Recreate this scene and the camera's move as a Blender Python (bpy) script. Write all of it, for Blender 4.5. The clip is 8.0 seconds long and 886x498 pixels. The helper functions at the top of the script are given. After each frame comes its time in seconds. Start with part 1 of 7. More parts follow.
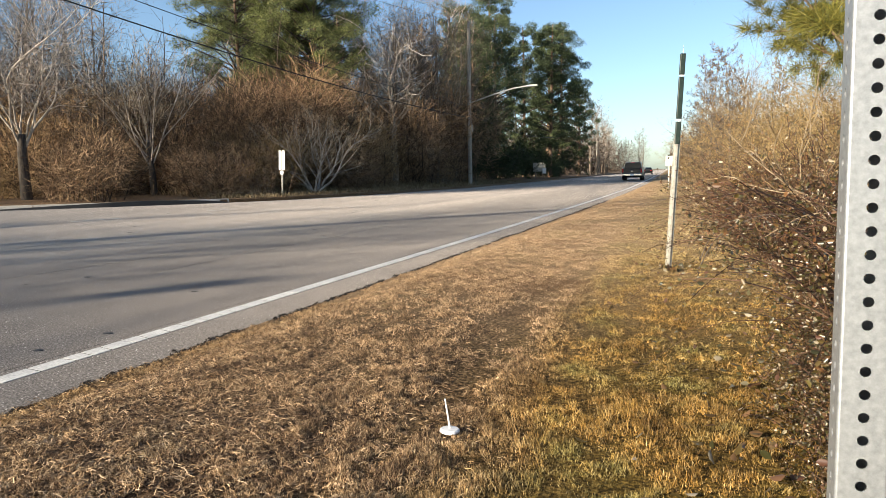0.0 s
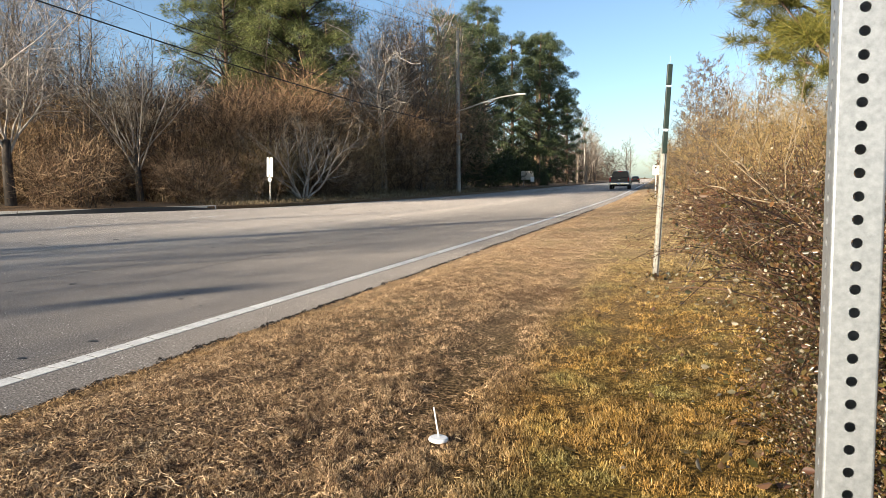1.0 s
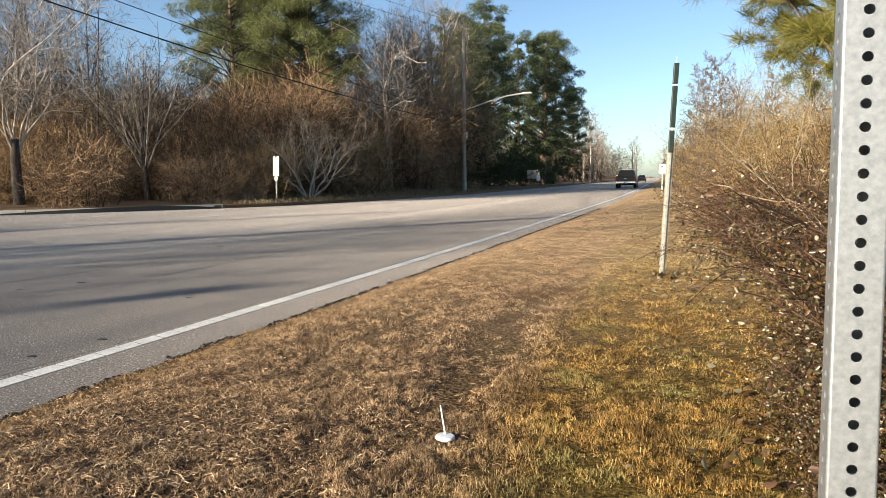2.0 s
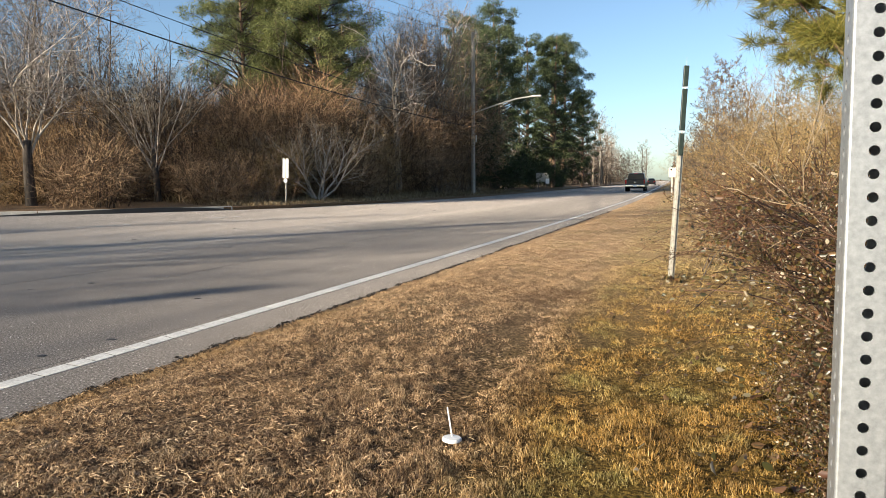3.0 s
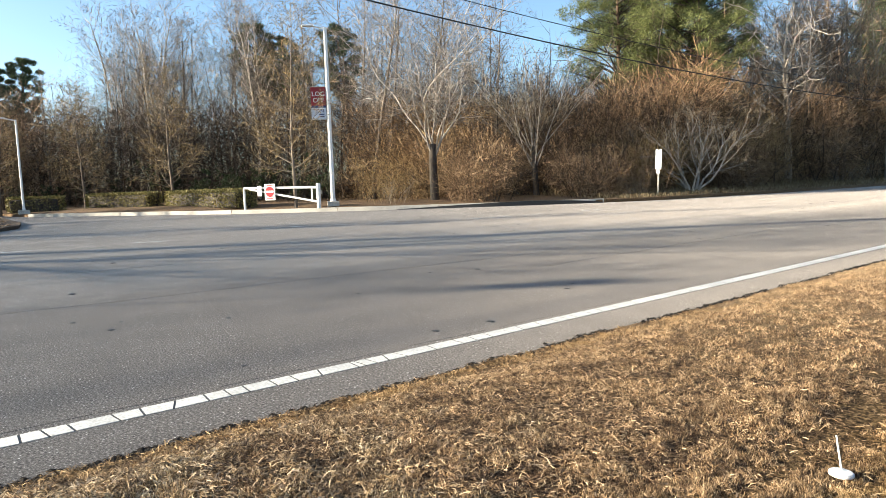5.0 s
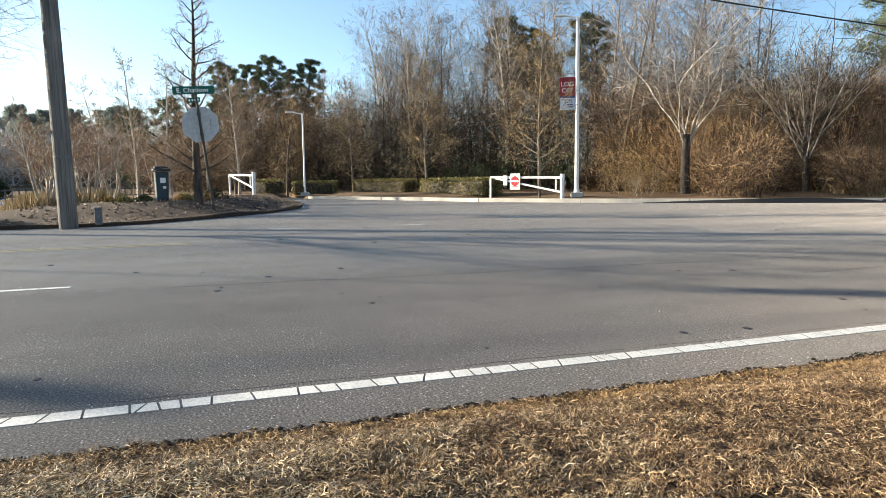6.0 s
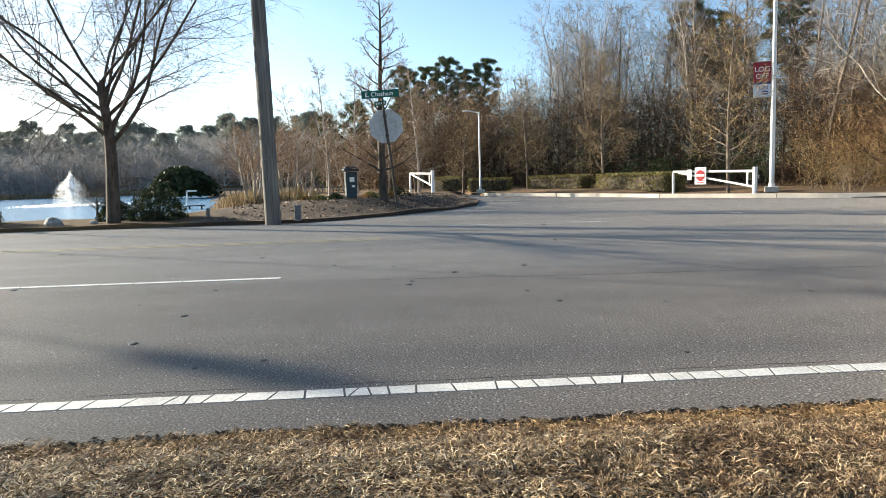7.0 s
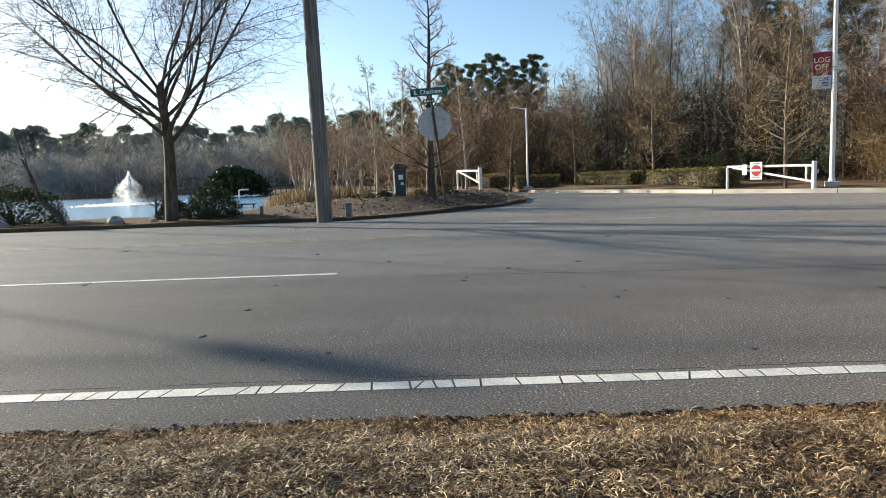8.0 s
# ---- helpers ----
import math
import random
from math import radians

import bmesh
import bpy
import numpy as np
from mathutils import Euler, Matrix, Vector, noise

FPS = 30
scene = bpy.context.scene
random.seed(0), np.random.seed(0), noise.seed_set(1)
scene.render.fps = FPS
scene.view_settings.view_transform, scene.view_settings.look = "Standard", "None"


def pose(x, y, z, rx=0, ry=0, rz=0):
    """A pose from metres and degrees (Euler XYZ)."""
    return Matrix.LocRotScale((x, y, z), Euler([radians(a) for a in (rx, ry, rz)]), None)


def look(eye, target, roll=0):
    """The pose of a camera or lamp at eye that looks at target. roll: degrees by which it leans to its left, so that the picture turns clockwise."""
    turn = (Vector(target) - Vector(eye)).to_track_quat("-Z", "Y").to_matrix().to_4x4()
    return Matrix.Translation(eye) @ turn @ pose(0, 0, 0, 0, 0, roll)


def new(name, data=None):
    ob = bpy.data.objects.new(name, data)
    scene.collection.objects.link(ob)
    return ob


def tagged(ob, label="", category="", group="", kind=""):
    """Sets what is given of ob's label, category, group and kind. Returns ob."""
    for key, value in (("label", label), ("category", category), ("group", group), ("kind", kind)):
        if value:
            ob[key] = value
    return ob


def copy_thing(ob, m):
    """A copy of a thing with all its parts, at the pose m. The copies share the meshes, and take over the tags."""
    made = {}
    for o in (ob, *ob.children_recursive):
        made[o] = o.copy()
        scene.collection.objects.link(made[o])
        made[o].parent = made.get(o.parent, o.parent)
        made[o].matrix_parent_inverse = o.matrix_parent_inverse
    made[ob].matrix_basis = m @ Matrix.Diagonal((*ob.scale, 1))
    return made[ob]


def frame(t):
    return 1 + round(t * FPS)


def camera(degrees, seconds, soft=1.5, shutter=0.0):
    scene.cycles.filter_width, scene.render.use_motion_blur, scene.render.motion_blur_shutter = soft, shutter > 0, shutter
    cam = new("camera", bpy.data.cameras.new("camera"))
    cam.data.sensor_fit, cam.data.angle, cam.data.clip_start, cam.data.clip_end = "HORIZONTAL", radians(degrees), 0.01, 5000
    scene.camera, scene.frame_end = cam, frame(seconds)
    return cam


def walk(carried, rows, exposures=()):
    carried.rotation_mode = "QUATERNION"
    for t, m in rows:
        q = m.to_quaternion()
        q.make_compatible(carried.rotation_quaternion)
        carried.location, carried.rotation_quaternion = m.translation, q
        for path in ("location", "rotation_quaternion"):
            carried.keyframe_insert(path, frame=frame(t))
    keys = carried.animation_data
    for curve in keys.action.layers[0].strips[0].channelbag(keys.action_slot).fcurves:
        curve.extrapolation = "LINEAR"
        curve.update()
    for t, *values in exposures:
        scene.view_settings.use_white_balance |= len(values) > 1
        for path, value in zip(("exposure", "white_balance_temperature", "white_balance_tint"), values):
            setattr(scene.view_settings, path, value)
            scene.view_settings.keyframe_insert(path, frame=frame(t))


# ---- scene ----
cam = camera(66.06, 8.0, 0.25)
PATH = [
    (0, (0.032, 0.175, 1.046), (-0.683, 2.029, 0.823), -0.90),
    (0.5, (0.030, 0.171, 1.047), (-0.655, 2.037, 0.829), -0.73),
    (1, (0.029, 0.170, 1.049), (-0.654, 2.039, 0.848), -0.60),
    (2.5, (0.032, 0.154, 1.051), (-0.681, 2.011, 0.846), -0.57),
    (3, (0.033, 0.160, 1.047), (-0.690, 2.015, 0.851), -0.43),
    (3.5, (0.031, 0.165, 1.051), (-0.672, 2.028, 0.865), -0.41),
    (4, (0.019, 0.184, 1.058), (-0.743, 2.023, 0.863), -0.71),
    (4.4, (0.027, 0.178, 1.056), (-0.983, 1.893, 0.856), -1.40),
    (4.5, (0.028, 0.178, 1.055), (-1.086, 1.824, 0.833), -2.20),
    (4.7, (0.030, 0.185, 1.056), (-1.281, 1.680, 0.843), -1.85),
    (5, (0.036, 0.200, 1.057), (-1.530, 1.429, 0.860), -1.94),
    (5.2, (0.036, 0.200, 1.057), (-1.656, 1.246, 0.847), -1.58),
    (6.3, (-0.012, 0.145, 1.055), (-1.928, 0.678, 0.8445), -1.42),
    (6.5, (-0.018, 0.121, 1.058), (-1.951, 0.583, 0.837), -2.05),
    (7, (-0.006, 0.034, 1.066), (-1.991, 0.161, 0.859), -1.63),
    (7.5, (0.024, -0.014, 1.062), (-1.966, 0.036, 0.870), -1.90),
    (8, (0.018, -0.065, 1.057), (-1.971, -0.0715, 0.847), -2.06),
]
walk(cam, [(t, look(eye, target, roll)) for t, eye, target, roll in PATH], [(0, 1.45, 6500, 5), (3, 1.36, 6500, 5), (4, 1.32, 6500, 5), (4.5, 1.45, 6450, 4), (5, 1.95, 6450, 2), (6.5, 1.72, 6450, 2), (7, 1.76, 6450, 2), (7.5, 1.38, 6400, 2), (8, 1.43, 6400, 2)])

# ---- light ----
SUN_YAW, SUN_UP = 147.0, 15.5
sun_dir = Vector((-math.sin(radians(SUN_YAW)) * math.cos(radians(SUN_UP)), math.cos(radians(SUN_YAW)) * math.cos(radians(SUN_UP)), math.sin(radians(SUN_UP))))
world = bpy.data.worlds.new("world")
scene.world = world
world.use_nodes = True
wn = world.node_tree
sky = wn.nodes.new("ShaderNodeTexSky")
sky.sky_type = "NISHITA"
sky.sun_disc = False
sky.sun_elevation = radians(SUN_UP)
sky.sun_rotation = math.atan2(sun_dir.x, sun_dir.y)
sky.air_density, sky.dust_density, sky.ozone_density = 0.75, 0.95, 1.7
wn.nodes["Background"].inputs["Strength"].default_value = 0.084
wn.links.new(sky.outputs["Color"], wn.nodes["Background"].inputs["Color"])
sun = new("sun", bpy.data.lights.new("sun", "SUN"))
sun.data.energy, sun.data.angle, sun.data.color = 5.0, radians(0.55), (1.0, 0.85, 0.69)
sun.matrix_world = look(sun_dir * 60, (0, 0, 0))

# ---- materials ----


def material(name, color, rough=0.8, metal=0.0, spec=0.35):
    m = bpy.data.materials.new(name)
    m.use_nodes = True
    b = m.node_tree.nodes["Principled BSDF"]
    b.inputs["Base Color"].default_value = (*color, 1)
    b.inputs["Roughness"].default_value = rough
    b.inputs["Metallic"].default_value = metal
    b.inputs["Specular IOR Level"].default_value = spec
    return m


def node(m, kind, **values):
    n = m.node_tree.nodes.new(kind)
    for key, value in values.items():
        n.inputs[key.replace("_", " ")].default_value = value
    return n


def link(m, a, b):
    m.node_tree.links.new(a, b)


def noise_tex(m, scale, detail=4.0, stretch=None, rough=0.6):
    n = node(m, "ShaderNodeTexNoise", Scale=scale, Detail=detail, Roughness=rough)
    c = m.node_tree.nodes.new("ShaderNodeTexCoord")
    if stretch:
        mp = m.node_tree.nodes.new("ShaderNodeMapping")
        mp.inputs["Scale"].default_value = stretch
        link(m, c.outputs["Object"], mp.inputs["Vector"])
        link(m, mp.outputs["Vector"], n.inputs["Vector"])
    else:
        link(m, c.outputs["Object"], n.inputs["Vector"])
    return n.outputs["Fac"]


def ramp(m, fac, stops):
    r = m.node_tree.nodes.new("ShaderNodeValToRGB")
    e = r.color_ramp.elements
    while len(e) < len(stops):
        e.new(0.5)
    for el, (p, c) in zip(e, stops):
        el.position, el.color = p, (*c, 1)
    link(m, fac, r.inputs["Fac"])
    return r.outputs["Color"]


def mix(m, fac, a, b, mode="MIX"):
    n = m.node_tree.nodes.new("ShaderNodeMix")
    n.data_type, n.blend_type = "RGBA", mode
    for sock, v in ((n.inputs[0], fac), (n.inputs[6], a), (n.inputs[7], b)):
        if isinstance(v, (int, float)):
            sock.default_value = v
        elif isinstance(v, tuple):
            sock.default_value = (*v, 1)
        else:
            link(m, v, sock)
    return n.outputs[2]


def base(m, color):
    link(m, color, m.node_tree.nodes["Principled BSDF"].inputs["Base Color"])


def bump(m, height, strength=0.3, dist=0.01):
    b = m.node_tree.nodes.new("ShaderNodeBump")
    b.inputs["Strength"].default_value, b.inputs["Distance"].default_value = strength, dist
    link(m, height, b.inputs["Height"])
    link(m, b.outputs["Normal"], m.node_tree.nodes["Principled BSDF"].inputs["Normal"])


def grainy(name, dark, light, scale, rough=0.8, metal=0.0, spec=0.35, bumps=0.3, dist=0.01, stretch=None, patch=None):
    """A surface with grain, and broader patches multiplied over it."""
    m = material(name, light, rough, metal, spec)
    f = noise_tex(m, scale, 5.0, stretch)
    c = ramp(m, f, [(0.3, dark), (0.7, light)])
    if patch:
        g = noise_tex(m, patch, 3.0)
        c = mix(m, 0.8, c, ramp(m, g, [(0.3, (0.72, 0.72, 0.72)), (0.7, (1.15, 1.13, 1.1))]), "MULTIPLY")
    base(m, c)
    if bumps:
        bump(m, f, bumps, dist)
    return m


def vary(name, colors, rough=0.7, spec=0.3, through_light=0.0, per="island"):
    """Leaves, blades and twigs: a colour for each piece."""
    m = material(name, colors[0], rough, 0, spec)
    if per == "island":
        r = m.node_tree.nodes.new("ShaderNodeNewGeometry").outputs["Random Per Island"]
    else:
        r = m.node_tree.nodes.new("ShaderNodeObjectInfo").outputs["Random"]
    n = len(colors)
    c = ramp(m, r, [(i / max(1, n - 1), c) for i, c in enumerate(colors)])
    base(m, c)
    if through_light:
        t = m.node_tree.nodes.new("ShaderNodeBsdfTranslucent")
        link(m, c, t.inputs["Color"])
        s = m.node_tree.nodes.new("ShaderNodeMixShader")
        s.inputs["Fac"].default_value = through_light
        out = m.node_tree.nodes["Material Output"]
        link(m, m.node_tree.nodes["Principled BSDF"].outputs["BSDF"], s.inputs[1])
        link(m, t.outputs["BSDF"], s.inputs[2])
        link(m, s.outputs["Shader"], out.inputs["Surface"])
    return m


def asphalt_material():
    m = material("asphalt", (0.15, 0.14, 0.135), 0.88, 0, 0.25)
    fine = noise_tex(m, 78.0, 5.0, None, 0.85)
    c = ramp(m, fine, [(0.36, (0.012, 0.011, 0.01)), (0.47, (0.096, 0.087, 0.079)), (0.56, (0.175, 0.16, 0.145)), (0.66, (0.52, 0.485, 0.44))])
    paths = noise_tex(m, 0.5, 4.0, (1.5, 0.05, 1))
    c = mix(m, 0.85, c, ramp(m, paths, [(0.3, (0.74, 0.74, 0.76)), (0.5, (1.0, 0.99, 0.98)), (0.7, (1.22, 1.2, 1.17))]), "MULTIPLY")
    spots = noise_tex(m, 2.3, 6.0)
    c = mix(m, 0.5, c, ramp(m, spots, [(0.25, (0.7, 0.7, 0.7)), (0.6, (1.08, 1.08, 1.08))]), "MULTIPLY")
    # pale chips and dark pits of the aggregate
    chips = node(m, "ShaderNodeTexVoronoi", Scale=58.0)
    link(m, m.node_tree.nodes.new("ShaderNodeTexCoord").outputs["Object"], chips.inputs["Vector"])
    pick = m.node_tree.nodes.new("ShaderNodeSeparateColor")
    link(m, chips.outputs["Color"], pick.inputs[0])
    near = ramp(m, chips.outputs["Distance"], [(0.16, (1, 1, 1)), (0.3, (0, 0, 0))])
    c = mix(m, mix(m, 1.0, near, ramp(m, pick.outputs[0], [(0.88, (0, 0, 0)), (0.93, (0.85, 0.85, 0.85))]), "MULTIPLY"), c, (0.82, 0.79, 0.74))
    c = mix(m, mix(m, 1.0, near, ramp(m, pick.outputs[1], [(0.68, (0, 0, 0)), (0.74, (0.95, 0.95, 0.95))]), "MULTIPLY"), c, (0.03, 0.028, 0.026))
    # beyond the near lane the road is paler: grazing sheen put into colour
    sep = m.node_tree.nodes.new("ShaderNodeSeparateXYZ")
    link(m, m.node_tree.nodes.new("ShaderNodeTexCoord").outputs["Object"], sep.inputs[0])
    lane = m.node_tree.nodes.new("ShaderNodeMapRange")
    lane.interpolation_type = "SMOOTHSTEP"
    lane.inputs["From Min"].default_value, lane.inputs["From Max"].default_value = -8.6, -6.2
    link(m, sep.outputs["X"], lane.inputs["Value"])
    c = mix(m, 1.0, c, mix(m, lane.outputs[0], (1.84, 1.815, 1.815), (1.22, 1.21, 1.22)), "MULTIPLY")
    m.node_tree.nodes["Principled BSDF"].inputs["Diffuse Roughness"].default_value = 1.0
    base(m, c)
    bump(m, fine, 0.5, 0.005)
    return m


def lawn_material():
    m = material("lawn_soil", (0.2, 0.14, 0.07), 0.95, 0, 0.1)
    fine = noise_tex(m, 55.0, 5.0, None, 0.75)
    c = ramp(m, fine, [(0.38, (0.008, 0.005, 0.003)), (0.5, (0.09, 0.06, 0.037)), (0.62, (0.27, 0.195, 0.127))])
    olive = ramp(m, fine, [(0.38, (0.012, 0.008, 0.002)), (0.5, (0.09, 0.06, 0.015)), (0.64, (0.25, 0.17, 0.048))])
    co = m.node_tree.nodes.new("ShaderNodeTexCoord")
    sep = m.node_tree.nodes.new("ShaderNodeSeparateXYZ")
    link(m, co.outputs["Object"], sep.inputs[0])
    across = m.node_tree.nodes.new("ShaderNodeMapRange")
    across.inputs["From Min"].default_value, across.inputs["From Max"].default_value = -1.3, -0.2
    link(m, sep.outputs["X"], across.inputs["Value"])
    c = mix(m, across.outputs[0], c, olive)
    worn = m.node_tree.nodes.new("ShaderNodeMapRange")
    worn.inputs["From Min"].default_value, worn.inputs["From Max"].default_value = 3.2, 9.0
    worn.inputs["To Max"].default_value = 0.85
    link(m, sep.outputs["Y"], worn.inputs["Value"])
    c = mix(m, worn.outputs[0], c, ramp(m, fine, [(0.3, (0.2, 0.135, 0.08)), (0.5, (0.42, 0.3, 0.185)), (0.7, (0.56, 0.44, 0.3))]))
    big = noise_tex(m, 0.8, 4.0)
    c = mix(m, 0.7, c, ramp(m, big, [(0.35, (0.75, 0.62, 0.5)), (0.5, (1.0, 0.95, 0.85)), (0.68, (0.92, 0.95, 0.72))]), "MULTIPLY")
    base(m, c)
    bump(m, fine, 0.8, 0.03)
    return m


def scaled(m, value, low, high, out_low=0.0, out_high=1.0):
    n = m.node_tree.nodes.new("ShaderNodeMapRange")
    for key, v in (("From Min", low), ("From Max", high), ("To Min", out_low), ("To Max", out_high)):
        n.inputs[key].default_value = v
    link(m, value, n.inputs["Value"])
    return n.outputs[0]


def arith(m, kind, a, b, c=None, clamp=False):
    n = m.node_tree.nodes.new("ShaderNodeMath")
    n.operation, n.use_clamp = kind, clamp
    for i, v in enumerate((a, b, c)):
        if isinstance(v, (int, float)):
            n.inputs[i].default_value = v
        elif v is not None:
            link(m, v, n.inputs[i])
    return n.outputs[0]


def blade_material():
    """Dormant lawn: russet straw towards the road, golden olive towards the thicket, bleached near the mown edge, pale far along the verge."""
    m = material("grass_blades", (0.4, 0.3, 0.15), 0.75, 0, 0.25)
    r = m.node_tree.nodes.new("ShaderNodeNewGeometry").outputs["Random Per Island"]
    co = m.node_tree.nodes.new("ShaderNodeTexCoord")
    sep = m.node_tree.nodes.new("ShaderNodeSeparateXYZ")
    link(m, co.outputs["Object"], sep.inputs[0])
    x, y = sep.outputs["X"], sep.outputs["Y"]
    straw = ramp(m, r, [(0.0, (0.035, 0.019, 0.011)), (0.3, (0.2, 0.122, 0.06)), (0.6, (0.36, 0.245, 0.138)), (1.0, (0.7, 0.53, 0.34))])
    gold = ramp(m, r, [(0.0, (0.04, 0.027, 0.006)), (0.2, (0.13, 0.085, 0.022)), (0.45, (0.28, 0.158, 0.034)), (0.75, (0.43, 0.26, 0.062)), (1.0, (0.6, 0.45, 0.22))])
    olive = ramp(m, r, [(0.0, (0.03, 0.035, 0.01)), (0.4, (0.13, 0.13, 0.035)), (0.75, (0.27, 0.245, 0.08)), (1.0, (0.46, 0.42, 0.22))])
    pale = ramp(m, r, [(0.0, (0.03, 0.021, 0.01)), (0.3, (0.23, 0.165, 0.085)), (0.6, (0.6, 0.48, 0.29)), (1.0, (0.9, 0.82, 0.64))])
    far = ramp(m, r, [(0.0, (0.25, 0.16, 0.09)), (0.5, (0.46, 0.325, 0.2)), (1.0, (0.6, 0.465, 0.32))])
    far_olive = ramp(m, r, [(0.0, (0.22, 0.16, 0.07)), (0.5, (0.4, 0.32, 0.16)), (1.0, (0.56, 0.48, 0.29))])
    # the turf is gold-olive beyond a line that drifts away from the thicket
    side = arith(m, "MULTIPLY_ADD", y, 0.045, x)
    side = arith(m, "MULTIPLY_ADD", noise_tex(m, 2.2, 4.0), 0.5, arith(m, "SUBTRACT", side, 0.25))
    green = scaled(m, side, -0.72, -0.36)
    mott = ramp(m, noise_tex(m, 3.1, 3.0), [(0.48, (0, 0, 0)), (0.68, (0.8, 0.8, 0.8))])
    col = mix(m, green, straw, mix(m, mott, gold, olive))
    # bleached straw by the mown edge, near the post
    frost = arith(m, "MULTIPLY_ADD", noise_tex(m, 3.4, 4.0), 2.4, scaled(m, y, 2.4, -0.2, -1.5, -0.2), True)
    rim = scaled(m, x, -2.85, -2.2, 0.1, 0.9)
    col = mix(m, arith(m, "MULTIPLY", arith(m, "MULTIPLY", frost, rim), scaled(m, side, -0.5, -0.9)), col, pale)
    # mossy gold-brown lip beside the asphalt
    lip = arith(m, "MULTIPLY", scaled(m, arith(m, "MULTIPLY_ADD", noise_tex(m, 4.0, 3.0), 0.3, x), -2.38, -2.58), scaled(m, y, 7.0, 3.0))
    col = mix(m, arith(m, "MULTIPLY", lip, 0.8), col, mix(m, 0.55, gold, straw))
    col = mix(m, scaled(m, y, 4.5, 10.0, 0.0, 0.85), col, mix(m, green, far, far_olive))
    wide = noise_tex(m, 5.5, 5.0)
    col = mix(m, 0.8, col, ramp(m, wide, [(0.36, (0.26, 0.23, 0.215)), (0.5, (0.7, 0.675, 0.65)), (0.64, (1.03, 0.99, 0.94))]), "MULTIPLY")
    base(m, col)
    return m


def mound_material():
    """Brush in brown, grey, rust or olive: a tint for each shrub over the colour of each twig."""
    m = vary("twigs_mound", [(0.03, 0.02, 0.013), (0.15, 0.098, 0.06), (0.33, 0.228, 0.142), (0.55, 0.41, 0.275)], 0.9)
    b = m.node_tree.nodes["Principled BSDF"]
    twig = b.inputs["Base Color"].links[0].from_socket
    r = m.node_tree.nodes.new("ShaderNodeObjectInfo").outputs["Random"]
    tint = ramp(m, r, [(0.0, (0.62, 0.6, 0.55)), (0.25, (1.0, 0.92, 0.82)), (0.5, (0.92, 0.82, 0.7)), (0.75, (0.8, 0.82, 0.55)), (1.0, (1.1, 1.02, 0.95))])
    base(m, mix(m, 1.0, twig, tint, "MULTIPLY"))
    return m


ASPHALT = asphalt_material()
TWIG_MOUND = mound_material()
LAWN = lawn_material()
BLADE = blade_material()
PAINT = grainy("road_paint_white", (0.4, 0.4, 0.385), (0.72, 0.72, 0.7), 60, 0.6, bumps=0.3, dist=0.003, patch=3)
YELLOW = grainy("road_paint_yellow", (0.2, 0.175, 0.11), (0.34, 0.29, 0.17), 40, 0.7, bumps=0.2, dist=0.003)
# near-black for cracks and crumbs, and for shade painted on the kerb
TAR_AND_SHADE = grainy("tar_and_kerb_shade", (0.012, 0.012, 0.012), (0.03, 0.03, 0.03), 40, 0.5, bumps=0.2)
SOIL = grainy("edge_soil", (0.006, 0.005, 0.004), (0.028, 0.02, 0.013), 60, 0.95, bumps=0.8, dist=0.02)
LITTER = grainy("leaf_litter", (0.05, 0.03, 0.017), (0.26, 0.16, 0.08), 22, 0.95, bumps=0.8, dist=0.05, patch=0.4)
MULCH = grainy("mulch", (0.015, 0.01, 0.007), (0.1, 0.066, 0.045), 26, 0.95, bumps=0.9, dist=0.05, patch=0.9)
CONCRETE = grainy("concrete", (0.36, 0.34, 0.3), (0.58, 0.55, 0.5), 30, 0.85, bumps=0.2, patch=1.2)
BARK = grainy("bark_grey", (0.05, 0.04, 0.03), (0.26, 0.215, 0.17), 9, 0.9, bumps=0.7, dist=0.02, stretch=(1, 1, 0.25), patch=0.7)
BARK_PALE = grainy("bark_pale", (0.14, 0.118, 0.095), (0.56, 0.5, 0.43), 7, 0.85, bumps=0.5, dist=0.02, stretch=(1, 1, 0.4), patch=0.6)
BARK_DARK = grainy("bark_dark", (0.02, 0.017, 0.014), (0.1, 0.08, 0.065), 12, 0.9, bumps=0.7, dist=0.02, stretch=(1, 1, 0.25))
BARK_STRAW = grainy("bark_straw", (0.09, 0.066, 0.04), (0.36, 0.285, 0.19), 14, 0.85, bumps=0.4, dist=0.01, stretch=(1, 1, 0.4), patch=0.6)
BARK_PINE = grainy("bark_pine", (0.05, 0.032, 0.022), (0.26, 0.17, 0.11), 8, 0.9, bumps=0.8, dist=0.03, stretch=(1, 1, 0.3))
TWIG = vary("twigs_brown", [(0.10, 0.066, 0.042), (0.26, 0.175, 0.11), (0.4, 0.29, 0.19)], 0.85)
TWIG_GOLD = vary("canes_golden", [(0.04, 0.027, 0.012), (0.17, 0.118, 0.055), (0.37, 0.275, 0.14)], 0.8, 0.25)
CANE = vary("bramble_canes", [(0.01, 0.005, 0.004), (0.045, 0.02, 0.013), (0.14, 0.085, 0.05)], 0.7)
TWIG_GREY = vary("twigs_grey", [(0.07, 0.059, 0.05), (0.18, 0.154, 0.132), (0.33, 0.285, 0.245)], 0.85)
TWIG_ASH = vary("twigs_dull_brown", [(0.05, 0.04, 0.031), (0.14, 0.113, 0.088), (0.27, 0.22, 0.172)], 0.85)
# far-shore twigs, greyed and paled: haze is put into their colour
TWIG_HAZE = vary("twigs_hazed", [(0.19, 0.182, 0.175), (0.34, 0.325, 0.31), (0.48, 0.46, 0.44)], 0.85, 0.3, 0.25)
